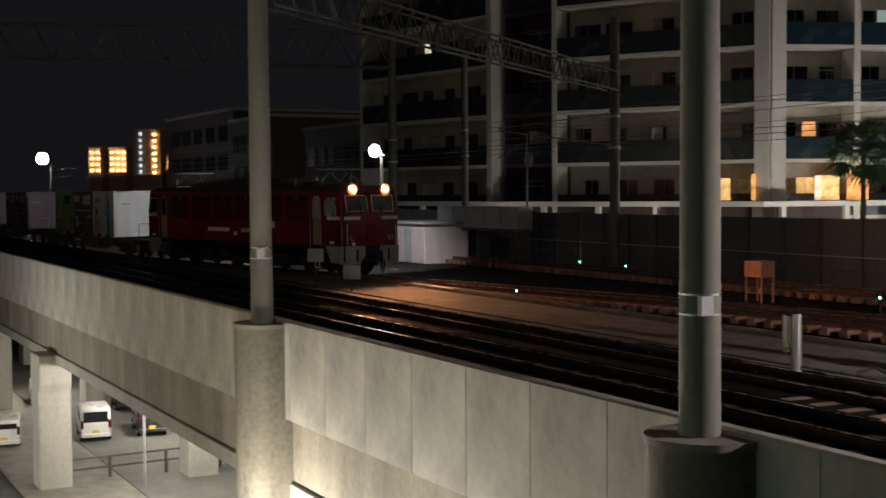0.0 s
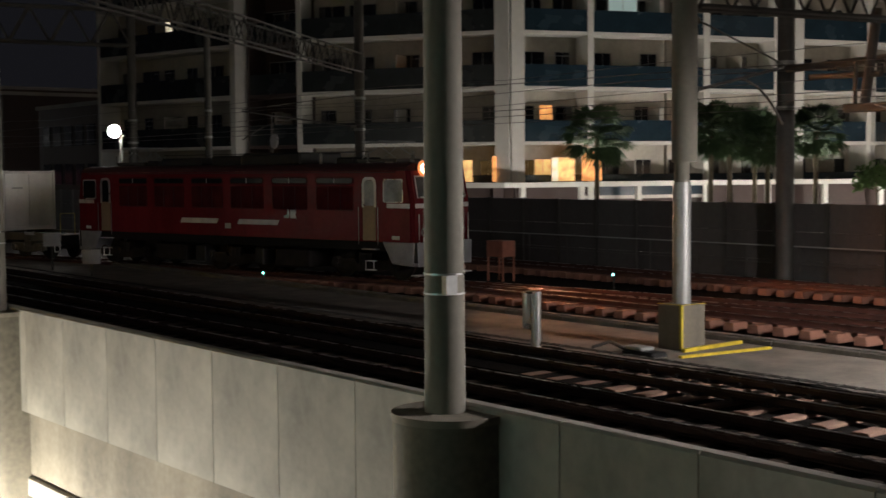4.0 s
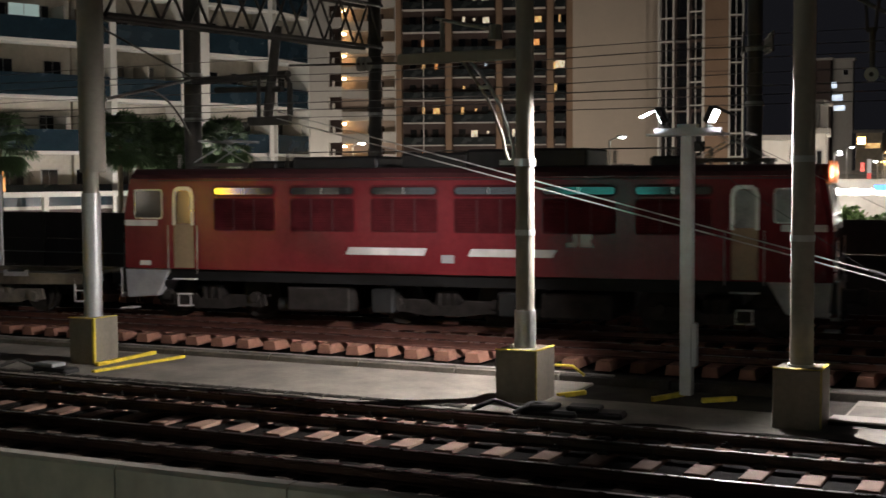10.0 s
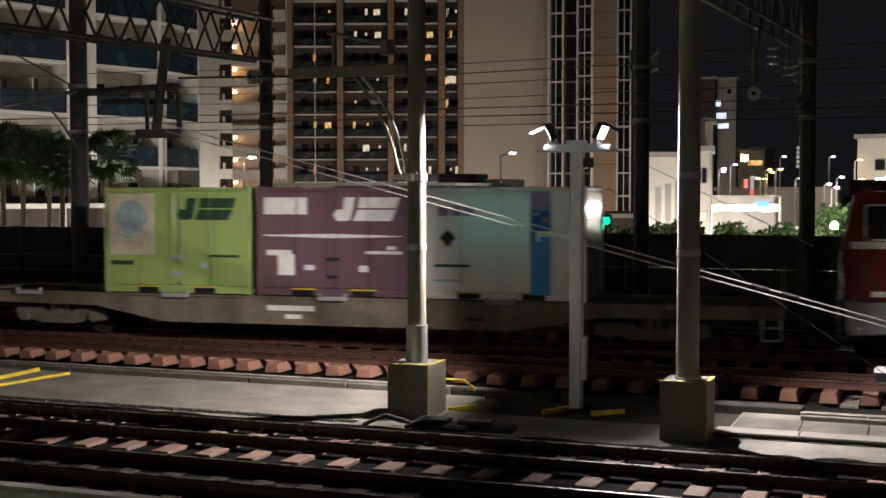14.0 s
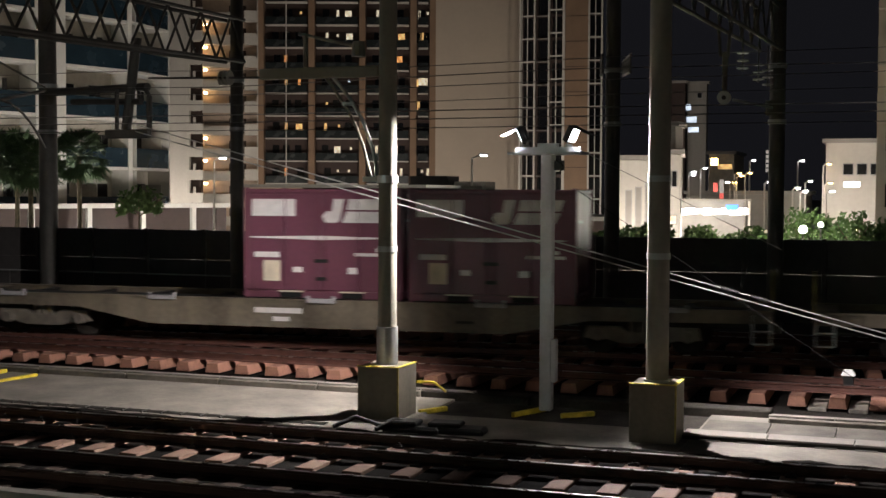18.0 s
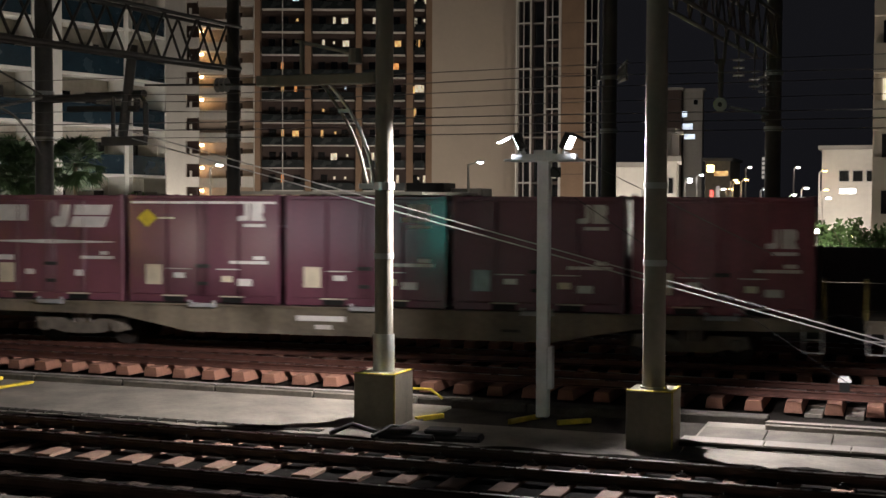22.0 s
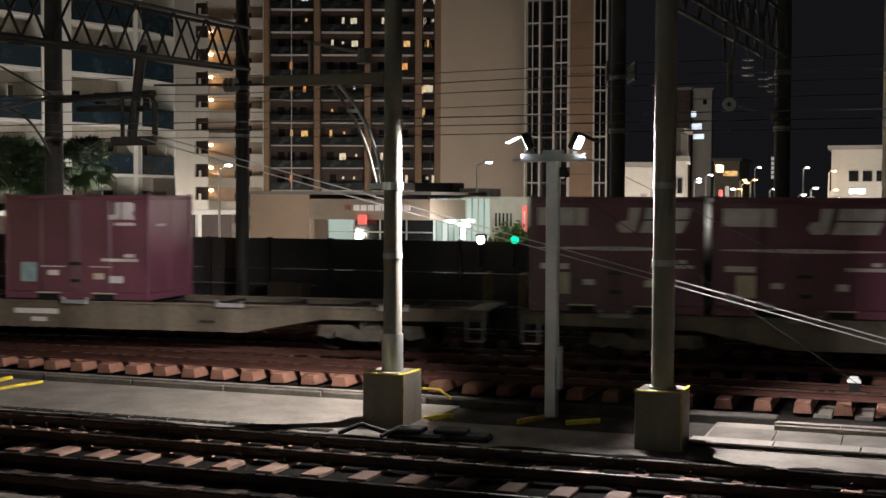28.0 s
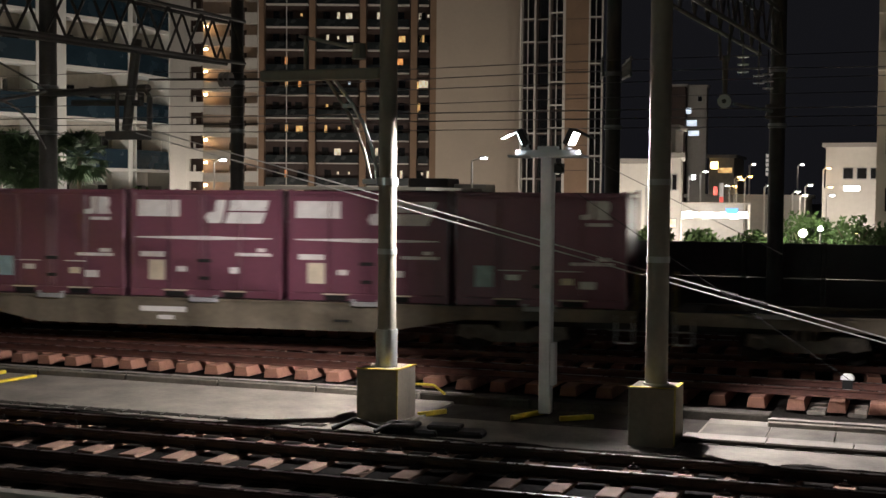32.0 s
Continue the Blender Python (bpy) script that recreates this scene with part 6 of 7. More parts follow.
plant = thing("roof_plant", "dark roof housings on the building behind the shop", "roof plant", (-25.6, 66.0, -7.4))
part("base", boxes((-3.0, 5.8, 0, 4, 0, 11.0)), DBROWN, plant)
part("housing", boxes((0.0, 2.2, 0.1, 2, 11.004, 11.75)), DARK, plant, bevel=0.03)
part("housing", boxes((2.5, 4.3, 0.3, 2, 11.004, 11.45)), FLATG, plant, bevel=0.03)


def lamp_post(x, y, z, material, label, arm=0.9, foot=-7.4):
    t = thing("street_lamp", label, "street lamp", (x, y, foot), "street lamps")
    h = z - foot
    part("post", tubes(((0, 0, 0), (0, 0, h), 0.10, 0.06), n=10), FLATW, t)
    part("arm", tubes(((0, 0, h), (arm, 0, h + 0.15), 0.045), n=8), FLATW, t)
    part("head", boxes((arm - 0.1, arm + 0.42, -0.14, 0.14, h + 0.17, h + 0.24)), GALV, t, bevel=0.02)
    part("glass", boxes((arm + 0.05, arm + 0.31, -0.11, 0.11, h + 0.07, h + 0.168)), material, t, "glowing lamp glass")
    return t


lamp_post(-34.2, 60.0, 5.05, STREETB, "slim white street lamp behind the noise barrier", 0.35)
lamp_post(-22.0, 66.0, 5.3, LEDSIDE, "slim grey street lamp by the shop", 0.5)
for x, y, z, q in ((-13.9, 122.9, 6.4, STREETB), (-9.7, 124.4, 6.4, STREETB), (-12.5, 102, 4.7, SODIUM), (-13.0, 101.8, 4.2, SODIUM), (-4.2, 104, 3.9, STREETB), (-7.1, 93.3, 3.5, STREETB), (-5.5, 93.9, 4.1, SODIUM), (-4.8, 83.5, 3.5, LEDSIDE), (-16.6, 96, 4.6, LEDSIDE), (-15.4, 97, 4.7, LEDSIDE), (-6.6, 82.7, 1.0, STREETB), (-3.3, 84, 1.2, SODIUM), (-1.5, 96, 3.6, STREETB), (-2.2, 86, 1.6, STREETB), (-8.5, 90, 3.2, LEDSIDE), (-13.3, 100, 4.2, LEDSIDE), (-12.3, 99, 4.85, SODIUM), (-11.7, 100.5, 4.9, SODIUM), (-10.2, 100, 4.2, LEDSIDE), (-7.1, 98, 4.25, STREETB), (-7.9, 97, 3.75, STREETB), (-15.7, 99, 4.95, LEDSIDE), (-14.9, 99.5, 5.25, LEDSIDE), (-5.85, 98, 5.5, SODIUM)):
    lamp_post(x, y, z, q, "distant glowing street lamp in the town", 0.2)


def globe_lamp(x, y, z, r):
    t = thing("globe_lamp", "round glowing garden lamp among the roadside shrubs", "lamp", (x, y, -7.4), "globe lamps by the forecourt")
    part("post", tubes(((0, 0, 0), (0, 0, z + 7.4 - r), 0.05, 0.04), n=8), MASTM, t)
    bm = bmesh.new()
    bmesh.ops.create_icosphere(bm, subdivisions=2, radius=r, matrix=Matrix.Translation((0, 0, z + 7.4)))
    part("globe", bm, STREETB, t, "glowing white globe", smooth=True)
    part("collar", tubes(((0, 0, z + 7.36 - r), (0, 0, z + 7.44 - r), 0.09), n=10), DARK, t)


globe_lamp(-4.52, 61.4, 1.84, 0.19)
globe_lamp(-3.74, 61.4, 2.06, 0.12)


def house(x, y, w, d, top, material, label, windows=(), yaw=0):
    t = thing("house", label, "house", (x, y, -7.4, 0, 0, yaw), "low houses of the town")
    part("wall", boxes((0, w, 0, d, 0, top + 7.4)), material, t, bevel=0.03)
    part("roof", boxes((-0.25, w + 0.25, -0.25, d + 0.25, top + 7.404, top + 7.7)), FLATG, t)
    for wx, wz, ww, wh, q in windows:
        wf = part("window", boxes((wx - 0.06, wx + ww + 0.06, -0.05, 0.02, wz + 7.34, wz + wh + 7.46)), GALV, t)
        part("pane", boxes((wx, wx + ww, -0.07, -0.02, wz + 7.4, wz + wh + 7.4)), q, wf)
    return t


house(-16.9, 79.5, 2.5, 8, 5.5, FLATW, "white house with tall slots beside the railway", ((0.45, -1.0, 0.3, 4.6, FLATG), (1.05, -1.0, 0.3, 4.8, FLATG), (1.65, -1.0, 0.3, 5.0, FLATG), (2.15, -1.0, 0.3, 5.0, FLATG)), 11)
house(-14.45, 79.4, 1.35, 8, 5.85, FLATW, "white upper house with small dark windows", ((0.45, 3.9, 0.25, 0.9, PANE), (0.85, 3.9, 0.25, 0.9, PANE), (0.5, 1.6, 0.6, 0.5, PALEW)), 9)
house(-14.7, 84.0, 0.5, 3, 7.8, FLATG, "slim grey chimney block", ())
house(-5.76, 99.2, 9.0, 10, 7.2, FLATW, "pale two-storey building with a row of dark windows", ((1.25, 4.9, 0.65, 0.75, PANE), (2.2, 4.9, 0.65, 0.75, PANE), (3.15, 4.9, 0.65, 0.75, PANE), (1.3, 4.0, 1.1, 0.36, SHOPW)))
house(-16.6, 104, 9.0, 9, 3.4, FLATG, "long low grey building", ((1, 0.4, 6, 0.25, PALEW),))
house(-28.2, 160.5, 2.2, 12, 17.0, DBROWN, "dark tall building in the distance", ())
house(-25.9, 161.2, 2.4, 1.2, 16.9, FLATG, "grey tower face with white lit landings", ((-0.2, 13.7, 0.7, 0.7, COOLW), (0.0, 12.2, 1.2, 0.7, COOLW), (0.2, 11.0, 1.3, 0.6, COOLW), (1.3, 15.2, 0.5, 0.6, PANE)))
house(-18.9, 131.7, 2.5, 8, 7.4, CREAM, "small yellow-lit building in the distance", ((0.2, 6.3, 0.7, 0.7, SODIUM), (0.9, 5.9, 1.4, 0.5, WARMW)))
house(-24.0, 90, 7, 10, 1.5, DBROWN, "dark flat roof behind the shop", ())
end_tower = thing("apartment_tower", "beige apartment tower with banded storeys and one lit window", "apartment tower", (-1.6, 70.0, -7.4), "towers")
part("wall", boxes((0, 9, 0.6, 10, 0, 30)), BEIGE, end_tower, bevel=0.02)
for f in range(10):
    part("storey_band", boxes((0, 9, 0.0, 0.596, 2.9 * f, 2.9 * f + 1.5)), BEIGE, end_tower, "beige balcony wall" if f == 0 else "")
    for k in range(3):
        part("window", boxes((0.45 + 2.8 * k, 1.6 + 2.8 * k, 0.5, 0.598, 2.9 * f + 1.504, 2.9 * f + 2.7)), PALEW if (f, k) == (5, 0) else PANE, end_tower)
part("roof", boxes((-0.2, 9.2, -0.1, 10.1, 30.004, 30.4)), FLATG, end_tower)
# shop forecourt on the far street
sta = thing("lit_forecourt", "brightly lit shop forecourt on the far street", "forecourt", (-15.2, 90.5, -7.4, 0, 0, 18))
part("canopy", boxes((0, 5.2, 0, 3, 10.35, 10.5)), FLATG, sta)
for k in range(8):
    part("light_panel", boxes((0.1 + 0.62 * k, 0.69 + 0.62 * k, 0.3, 0.4, 9.36 + 0.05 * (k % 3), 9.80 + 0.06 * (k % 2))), SHOPW, sta, "glowing white light panel" if k == 0 else "")
part("blue_sign", boxes((3.5, 4.3, 0.1, 0.25, 9.7, 10.1)), SHOPB, sta, "blue glowing sign")
part("red_sign", boxes((2.6, 2.85, 0.1, 0.25, 11.0, 11.6)), SIGNR, sta, "red glowing sign")
part("back_wall", boxes((0, 5.2, 2.6, 3, 0, 10.346)), FLATG, sta)
part("post", boxes((0.05, 0.2, 0.05, 0.2, 0, 10.346), (5.0, 5.15, 0.05, 0.2, 0, 10.346)), FLATW, sta)
bb = thing("billboard", "upright red and white glowing sign on a post", "sign", (-12.9, 96.5, -7.4))
part("post", boxes((-0.08, 0.08, 0, 0.16, 0, 10.9)), MASTM, bb)
part("sign_board", boxes((-0.13, 0.13, -0.1, 0.1, 10.9, 11.9)), SIGNW, bb)
part("sign_base", boxes((-0.13, 0.13, -0.1, 0.1, 10.4, 10.896)), SIGNR, bb)
tv = thing("neon_sign", "tall thin white sign with bars", "sign", (-12.1, 123.4, -7.4))
part("post", boxes((-0.08, 0.08, 0.2, 0.3, 0, 13.2)), MASTM, tv)
for k in range(5):
    part("sign_bar", boxes((-0.4, 0.4, 0, 0.19, 12.9 + 0.42 * k, 13.2 + 0.42 * k)), SIGNW, tv)
part("frame", boxes((-0.45, 0.45, 0.192, 0.3, 12.8, 15.0)), DARK, tv)

# dim signal and marker lights near the barrier


def signal_lamp(x, y, z, material, label):
    t = thing("signal_lamp", label, "signal", (x, y - 0.012, 0), "signals by the barrier")
    h = z
    part("post", boxes((-0.03, 0.03, -0.03, 0.03, h - 0.75, h - 0.16), (-0.03, 0.03, 0.03, 0.06, h - 0.75, h - 0.65)), DARK, t)
    part("housing", boxes((-0.14, 0.14, 0.0, 0.14, h - 0.16, h + 0.16)), DARK, t, bevel=0.02)
    part("lens", tubes(((0, -0.012, h), (0, 0.004, h), 0.12), n=14), material, t, "glowing lens")
    part("hood", boxes((-0.12, 0.12, -0.16, 0.0, h + 0.10, h + 0.12)), DARK, t)


signal_lamp(-10.37, 34.45, 2.345, GREENL, "green signal lamp above the noise barrier line")
signal_lamp(-8.63, 34.45, 2.47, GREENL, "green signal lamp above the noise barrier line")
signal_lamp(-8.47, 34.45, 2.63, GREENL, "smaller green signal lamp beside its twin")
signal_lamp(-11.36, 34.45, 2.33, STREETB, "dazzling white lamp above the noise barrier line")

# ---------------------------------------------------------------- far left: the yard and the town up the line
ftow = thing("flood_tower", "yard floodlight on a slim mast up the line", "flood tower", (-55.1, 25.5, -0.42))
part("mast", tubes(((0, 0, 0), (0, 0, 5.5), 0.11, 0.08), n=10), GALV, ftow)
part("lens", tubes(((0.12, -0.42, 5.68), (0.02, -0.26, 5.72), 0.27), n=20), LED, ftow, "glaring white lamp glass")
part("housing", tubes(((0.018, -0.256, 5.722), (-0.02, -0.04, 5.74), 0.30, 0.18), n=20), DARK, ftow)
part("side_lamp", boxes((-0.62, -0.3, -0.2, -0.02, 5.56, 5.74)), STREETB, ftow, "smaller lamp beside the flood")
part("crossarm", boxes((-0.7, 0.4, -0.04, 0.04, 5.46, 5.54)), MASTM, ftow)
ftow2 = thing("flood_tower", "yard floodlight on a slim mast up the line", "flood tower", (-150.0, 28.6, -0.42))
part("mast", tubes(((0, 0, 0), (0, 0, 7.6), 0.16, 0.12), n=10), MASTM, ftow2)
part("lens", tubes(((0.6, -1.22, 7.7), (0.3, -0.75, 7.7), 0.62), n=20), LED, ftow2, "glaring white lamp glass")
part("housing", tubes(((0.3, -0.745, 7.7), (0.1, -0.4, 7.7), 0.66), n=20), DARK, ftow2)
for p0, p1, z1, n, cols in (((-300.0, 75.6), (-296.6, 81.2), 18.0, 7, 2), ((-324.8, 71.0), (-323.4, 73.6), 14.6, 4, 2), ((-322.4, 75.4), (-320.4, 79.2), 14.6, 4, 3), ((-296.0, 82.4), (-295.2, 83.6), 12.0, 2, 1)):
    m, length = frame_of(p0, p1, -7.4)
    t = thing("distant_block", "distant apartment block with rows of orange lights", "apartment building", m, "distant blocks")
    part("wall", boxes((0, length, 0, 12, 0, z1 + 7.4)), SALMON, t)
    for f in range(n):
        part("gallery_edge", boxes((0, length, -0.5, -0.01, z1 + 5.3 - 1.45 * f, z1 + 5.5 - 1.45 * f)), FLATW, t)
        for k in range(cols):
            x = length * (k + 0.6) / cols
            white = cols == 2 and n == 7 and k == 0
            part("gallery_lamp", boxes((x - 0.24, x + 0.24, -0.4, -0.02, z1 + 5.9 - 1.45 * f, z1 + (6.6 if white else 6.25) - 1.45 * f)), COOLW if white else SODIUM, t)
for x, y, w, d, top in ((-150, 42, 24, 14, 11.6), (-124, 41, 12, 10, 10.2), (-104, 41, 12, 10, 8.5)):
    t = thing("town_building", "dark building up the line with dim windows", "building", (x, y, -7.4), "dark buildings up the line")
    part("wall", boxes((0, w, 0, d, 0, top + 7.4)), DBROWN, t)
    part("roof", boxes((-0.2, w + 0.2, -0.2, d + 0.2, top + 7.404, top + 7.7)), FLATG, t)
    for f in range(3):
        for k in range(5):
            part("window", boxes((w * (0.08 + 0.18 * k), w * (0.2 + 0.18 * k), -0.08, 0.02, top + 4.4 - 3 * f, top + 6.0 - 3 * f)), PANE, t)

hut = thing("relay_hut", "pale wayside relay hut beside the track", "hut", (-64.2, 30.4, -0.42))
part("body", boxes((0, 3.8, 0, 2.6, 0, 2.05)), HUT, hut, bevel=0.03)
part("roof", boxes((-0.2, 4.0, -0.2, 2.8, 2.054, 2.2)), FLATG, hut, bevel=0.02)
part("door", boxes((1.4, 2.3, -0.03, 0.0, 0.05, 1.95)), GREYP, hut)
cab = thing("equipment_cabinets", "row of pale equipment cabinets raised on a frame", "cabinet", (-63.2, 32.6, -0.42))
part("frame", boxes((0, 8.6, 0, 0.9, 1.75, 1.9), (0.2, 0.35, 0.1, 0.8, 0, 1.75), (4.2, 4.35, 0.1, 0.8, 0, 1.75), (8.2, 8.35, 0.1, 0.8, 0, 1.75)), MASTM, cab)
for k in range(5):
    part("cabinet", boxes((1.72 * k, 1.72 * k + 1.66, 0.02, 0.88, 1.904, 3.0)), GREYP, cab, bevel=0.02)
relay = thing("relay_box", "rusty red relay box on four thin legs", "relay box", (-34.2, 29.3, -0.42))
part("box", boxes((0, 0.86, 0, 0.6, 0.85, 1.4)), ORANGEBOX, relay, bevel=0.02)
for x in (0.05, 0.81):
    for y in (0.05, 0.55):
        part("leg", boxes((x - 0.025, x + 0.025, y - 0.025, y + 0.025, 0, 0.85)), ORANGEBOX, relay)
part("brace", boxes((0.05, 0.81, 0.03, 0.07, 0.3, 0.34)), ORANGEBOX, relay)
for x, y, z, label in ((-42.55, 18.5, 0.70, "small white marker board between the tracks"), (-46.0, 18.5, 1.17, "small grey marker board on a taller post")):
    t = thing("marker_board", label, "marker board", (x, y, -0.42, 0, 0, 62), "marker boards")
    part("post", boxes((-0.03, 0.03, 0.024, 0.06, 0, z + 0.42)), MASTM, t)
    part("board", boxes((-0.31, 0.31, 0, 0.02, z, z + 0.5)), GREYP, t, bevel=0.004)
for x, y in ((-50.5, 33.5), (-46.6, 33.3), (-37.6, 22.4), (-29.0, 30.2)):
    t = thing("ground_marker", "tiny teal marker light by the track", "marker light", (x, y, -0.42), "marker lights")
    part("stem", boxes((-0.03, 0.03, 0, 0.05, 0, 0.42)), MASTM, t)
    part("lens", tubes(((0, -0.02, 0.46), (0, 0.0, 0.46), 0.045), n=10), TEALD, t)
    part("cap", boxes((-0.06, 0.06, -0.01, 0.06, 0.42, 0.53)), DARK, t)
sign = thing("track_sign", "small round sign board on a post behind the cabinets", "sign", (-54.9, 33.3, -0.42))
part("post", tubes(((0, 0, 0), (0, 0, 6.6), 0.06), n=8), MASTM, sign)
part("board", tubes(((0.35, -0.1, 5.3), (0.35, -0.06, 5.3), 0.36), n=16), GREYP, sign)

# near details on the walkway
mk = thing("fouling_marker", "upright silver marker post with two reflective tubes", "marker post", (-18.9, 17.35, -0.13))
part("tube", tubes(((-0.10, 0, 0.42), (-0.10, 0, 1.12), 0.10), n=14), SILVER, mk, smooth=True)
part("tube", tubes(((0.12, 0.03, 0.0), (0.12, 0.03, 1.16), 0.10), n=14), SILVER, mk, smooth=True)
part("cap", tubes(((0.02, 0.015, 1.12), (0.02, 0.015, 1.165), 0.13), n=14), DARK, mk)
part("bracket", boxes((-0.1, 0.12, -0.02, 0.05, 0.40, 0.46)), DARK, mk)
dome = thing("switch_lamp", "white dome lamp on the rusty track", "lamp", (-0.98, 24.9, 0.12))
bm = bmesh.new()
prism(bm, [(-0.125, 0), (-0.125, 0.05), (-0.07, 0.11), (0.07, 0.11), (0.125, 0.05), (0.125, 0)], "y", -0.10, 0.10)
part("cover", bm, mat("white_plastic_cover", (0.8, 0.8, 0.78), 0.4, var=0.05), dome, bevel=0.01)
part("base", boxes((-0.09, 0.09, -0.09, 0.09, -0.36, -0.002)), BLACK, dome)


def point_machine(x, y, a, lid=MASTM):
    t = thing("point_machine", "dark point machine with cranked rods beside the rails", "point machine", (x, y, -0.30, 0, 0, a), "point machines")
    part("case", boxes((-0.45, 0.45, -0.2, 0.2, 0.0, 0.26)), DARK, t, bevel=0.04)
    part("lid", boxes((-0.40, 0.1, -0.17, 0.17, 0.26, 0.33)), lid, t, bevel=0.02)
    part("rod", tubes(((0.4, 0.05, 0.14), (1.2, -0.3, 0.14), 0.03), ((1.2, -0.3, 0.14), (1.3, -1.0, 0.12), 0.03), n=8), DARK if lid is DARK else MASTM, t)
    part("crank", tubes(((-0.45, 0, 0.2), (-0.9, -0.1, 0.34), 0.035), ((-0.9, -0.1, 0.34), (-1.15, -0.35, 0.22), 0.035), n=8), DARK if lid is DARK else MASTM, t)
    part("rod_guard", boxes((0.3, 1.1, -0.5, -0.38, 0.0, 0.10)), lid, t, bevel=0.01)


point_machine(-16.9, 18.45, -6, GALV)
point_machine(-6.95, 18.12, 0, DARK)
point_machine(-6.3, 18.22, 5, DARK)
box = thing("junction_box", "low grey cable junction box on the far track bed", "junction box", (-17.3, 33.0, -0.42))
part("case", boxes((0, 1.1, 0, 0.7, 0, 1.5)), mat("rusty_cabinet", (0.10, 0.07, 0.05), 0.7, var=0.3, scale=2), box, bevel=0.03)

# ---------------------------------------------------------------- palms and shrubs


def palm(x, y, top, seed, crown=1.7, label="palm tree with a ragged drooping crown"):
    rnd = random.Random(seed)
    t = thing("palm_tree", label, "palm tree", (x, y, -7.4), "palm trees before the flats")
    high = top + 7.4
    bm = bmesh.new()
    k0 = Vector((0, 0, 0))
    for k in range(7):
        k1 = Vector((0.04 * math.sin(k + seed), 0.03 * math.cos(k * 1.3 + seed), high * (k + 1) / 7))
        C(bm, k0, k1, 0.17 - 0.008 * k, 0.15 - 0.008 * k, n=10)
        k0 = k1
    part("trunk", bm, BARK, t, smooth=True)
    bm = bmesh.new()
    for k in range(78):
        az, el = rnd.uniform(0, math.tau), rnd.uniform(-0.75, 1.25)
        d = Vector((math.cos(az) * math.cos(el), math.sin(az) * math.cos(el), math.sin(el)))
        side = Vector((-math.sin(az), math.cos(az), 0))
        stalk, fan = crown * rnd.uniform(0.45, 0.62), crown * rnd.uniform(0.42, 0.6)
        base = k0 + d * 0.1
        tip = base + d * stalk - Vector((0, 0, 0.10 * stalk))
        C(bm, base, tip, 0.016, 0.01, n=4, caps=False)
        nrm = d.cross(side)
        for j in range(11):
            a = (j - 5) / 5 * 1.25
            w = d * math.cos(a) + side * math.sin(a)
            end = tip + w * fan * rnd.uniform(0.8, 1.05) - Vector((0, 0, 0.28 * fan * (0.5 + abs(a))))
            midp = tip + w * fan * 0.5
            off = side * math.cos(a) * 0.065 - d * math.sin(a) * 0.065
            v = [bm.verts.new(q) for q in (tip, midp + off, end, midp - off)]
            bm.faces.new(v)
    part("crown", bm, LEAF, t, "fan-shaped dark green fronds")
    return t


palm(-43.5, 44.2, 5.0, 1, 1.75)
palm(-40.3, 48.6, 5.2, 2, 1.7, "tall palm tree with a full drooping crown")
palm(-40.8, 50.6, 4.9, 3, 1.8)
palm(-39.6, 52.0, 4.7, 4, 1.6, "palm tree with a thin ragged crown")
palm(-39.1, 55.2, 5.2, 5, 1.65)
palm(-42.6, 54.9, 5.1, 6, 1.7)


def shrub(x, y, z, w, h, seed, label="leafy green shrub"):
    rnd = random.Random(seed)
    t = thing("shrub", label, "shrub", (x, y, z), "shrubs and small trees")
    bm = bmesh.new()
    C(bm, (0, 0, -max(0.5, z + 7.4)), (0, 0, h * 0.4), 0.09, 0.05, n=7)
    for k in range(6):
        a = k * 1.05
        C(bm, (0, 0, h * 0.25), (w * 0.5 * math.cos(a), w * 0.5 * math.sin(a), h * rnd.uniform(0.5, 0.8)), 0.04, 0.015, n=5)
    part("stem", bm, BARK, t)
    bm = bmesh.new()
    for k in range(520):
        a, e = rnd.uniform(0, math.tau), math.asin(rnd.uniform(-0.5, 1))
        r = rnd.uniform(0.55, 1.0) * (0.78 + 0.22 * math.sin(3 * a + seed))
        c = Vector((w * 0.62 * r * math.cos(a) * math.cos(e), w * 0.62 * r * math.sin(a) * math.cos(e), h * (0.5 + 0.5 * r * math.sin(e))))
        u = Vector((rnd.uniform(-1, 1), rnd.uniform(-1, 1), rnd.uniform(-1, 1))).normalized() * 0.16
        v = u.orthogonal().normalized() * 0.09
        bm.faces.new([bm.verts.new(c + q) for q in (u, v, -u, -v)])
    part("leaves", bm, BUSH, t)
    return t


shrub(-37.0, 57.3, 1.6, 2.4, 2.2, 11, "small leafy tree behind the noise barrier")
for k, (x, y, w, h) in enumerate(((-13.2, 62, 2.2, 1.9), (-11.6, 63, 1.8, 2.1), (-9.2, 62, 1.8, 1.9), (-7.0, 64, 1.6, 1.8), (-4.4, 64, 2.6, 2.9), (-2.4, 63, 2.8, 2.6), (-0.6, 64, 2.4, 2.2), (-8.0, 63, 1.4, 1.4), (-14.6, 64, 1.6, 1.4), (-5.8, 63, 1.6, 1.6), (-17.9, 59.5, 2.2, 2.3), (-16.5, 60.3, 2.0, 2.6), (-15.2, 60, 1.9, 2.2))):
    shrub(x, y, 0.2, w, h, 20 + k, "leafy roadside shrub behind the noise barrier")

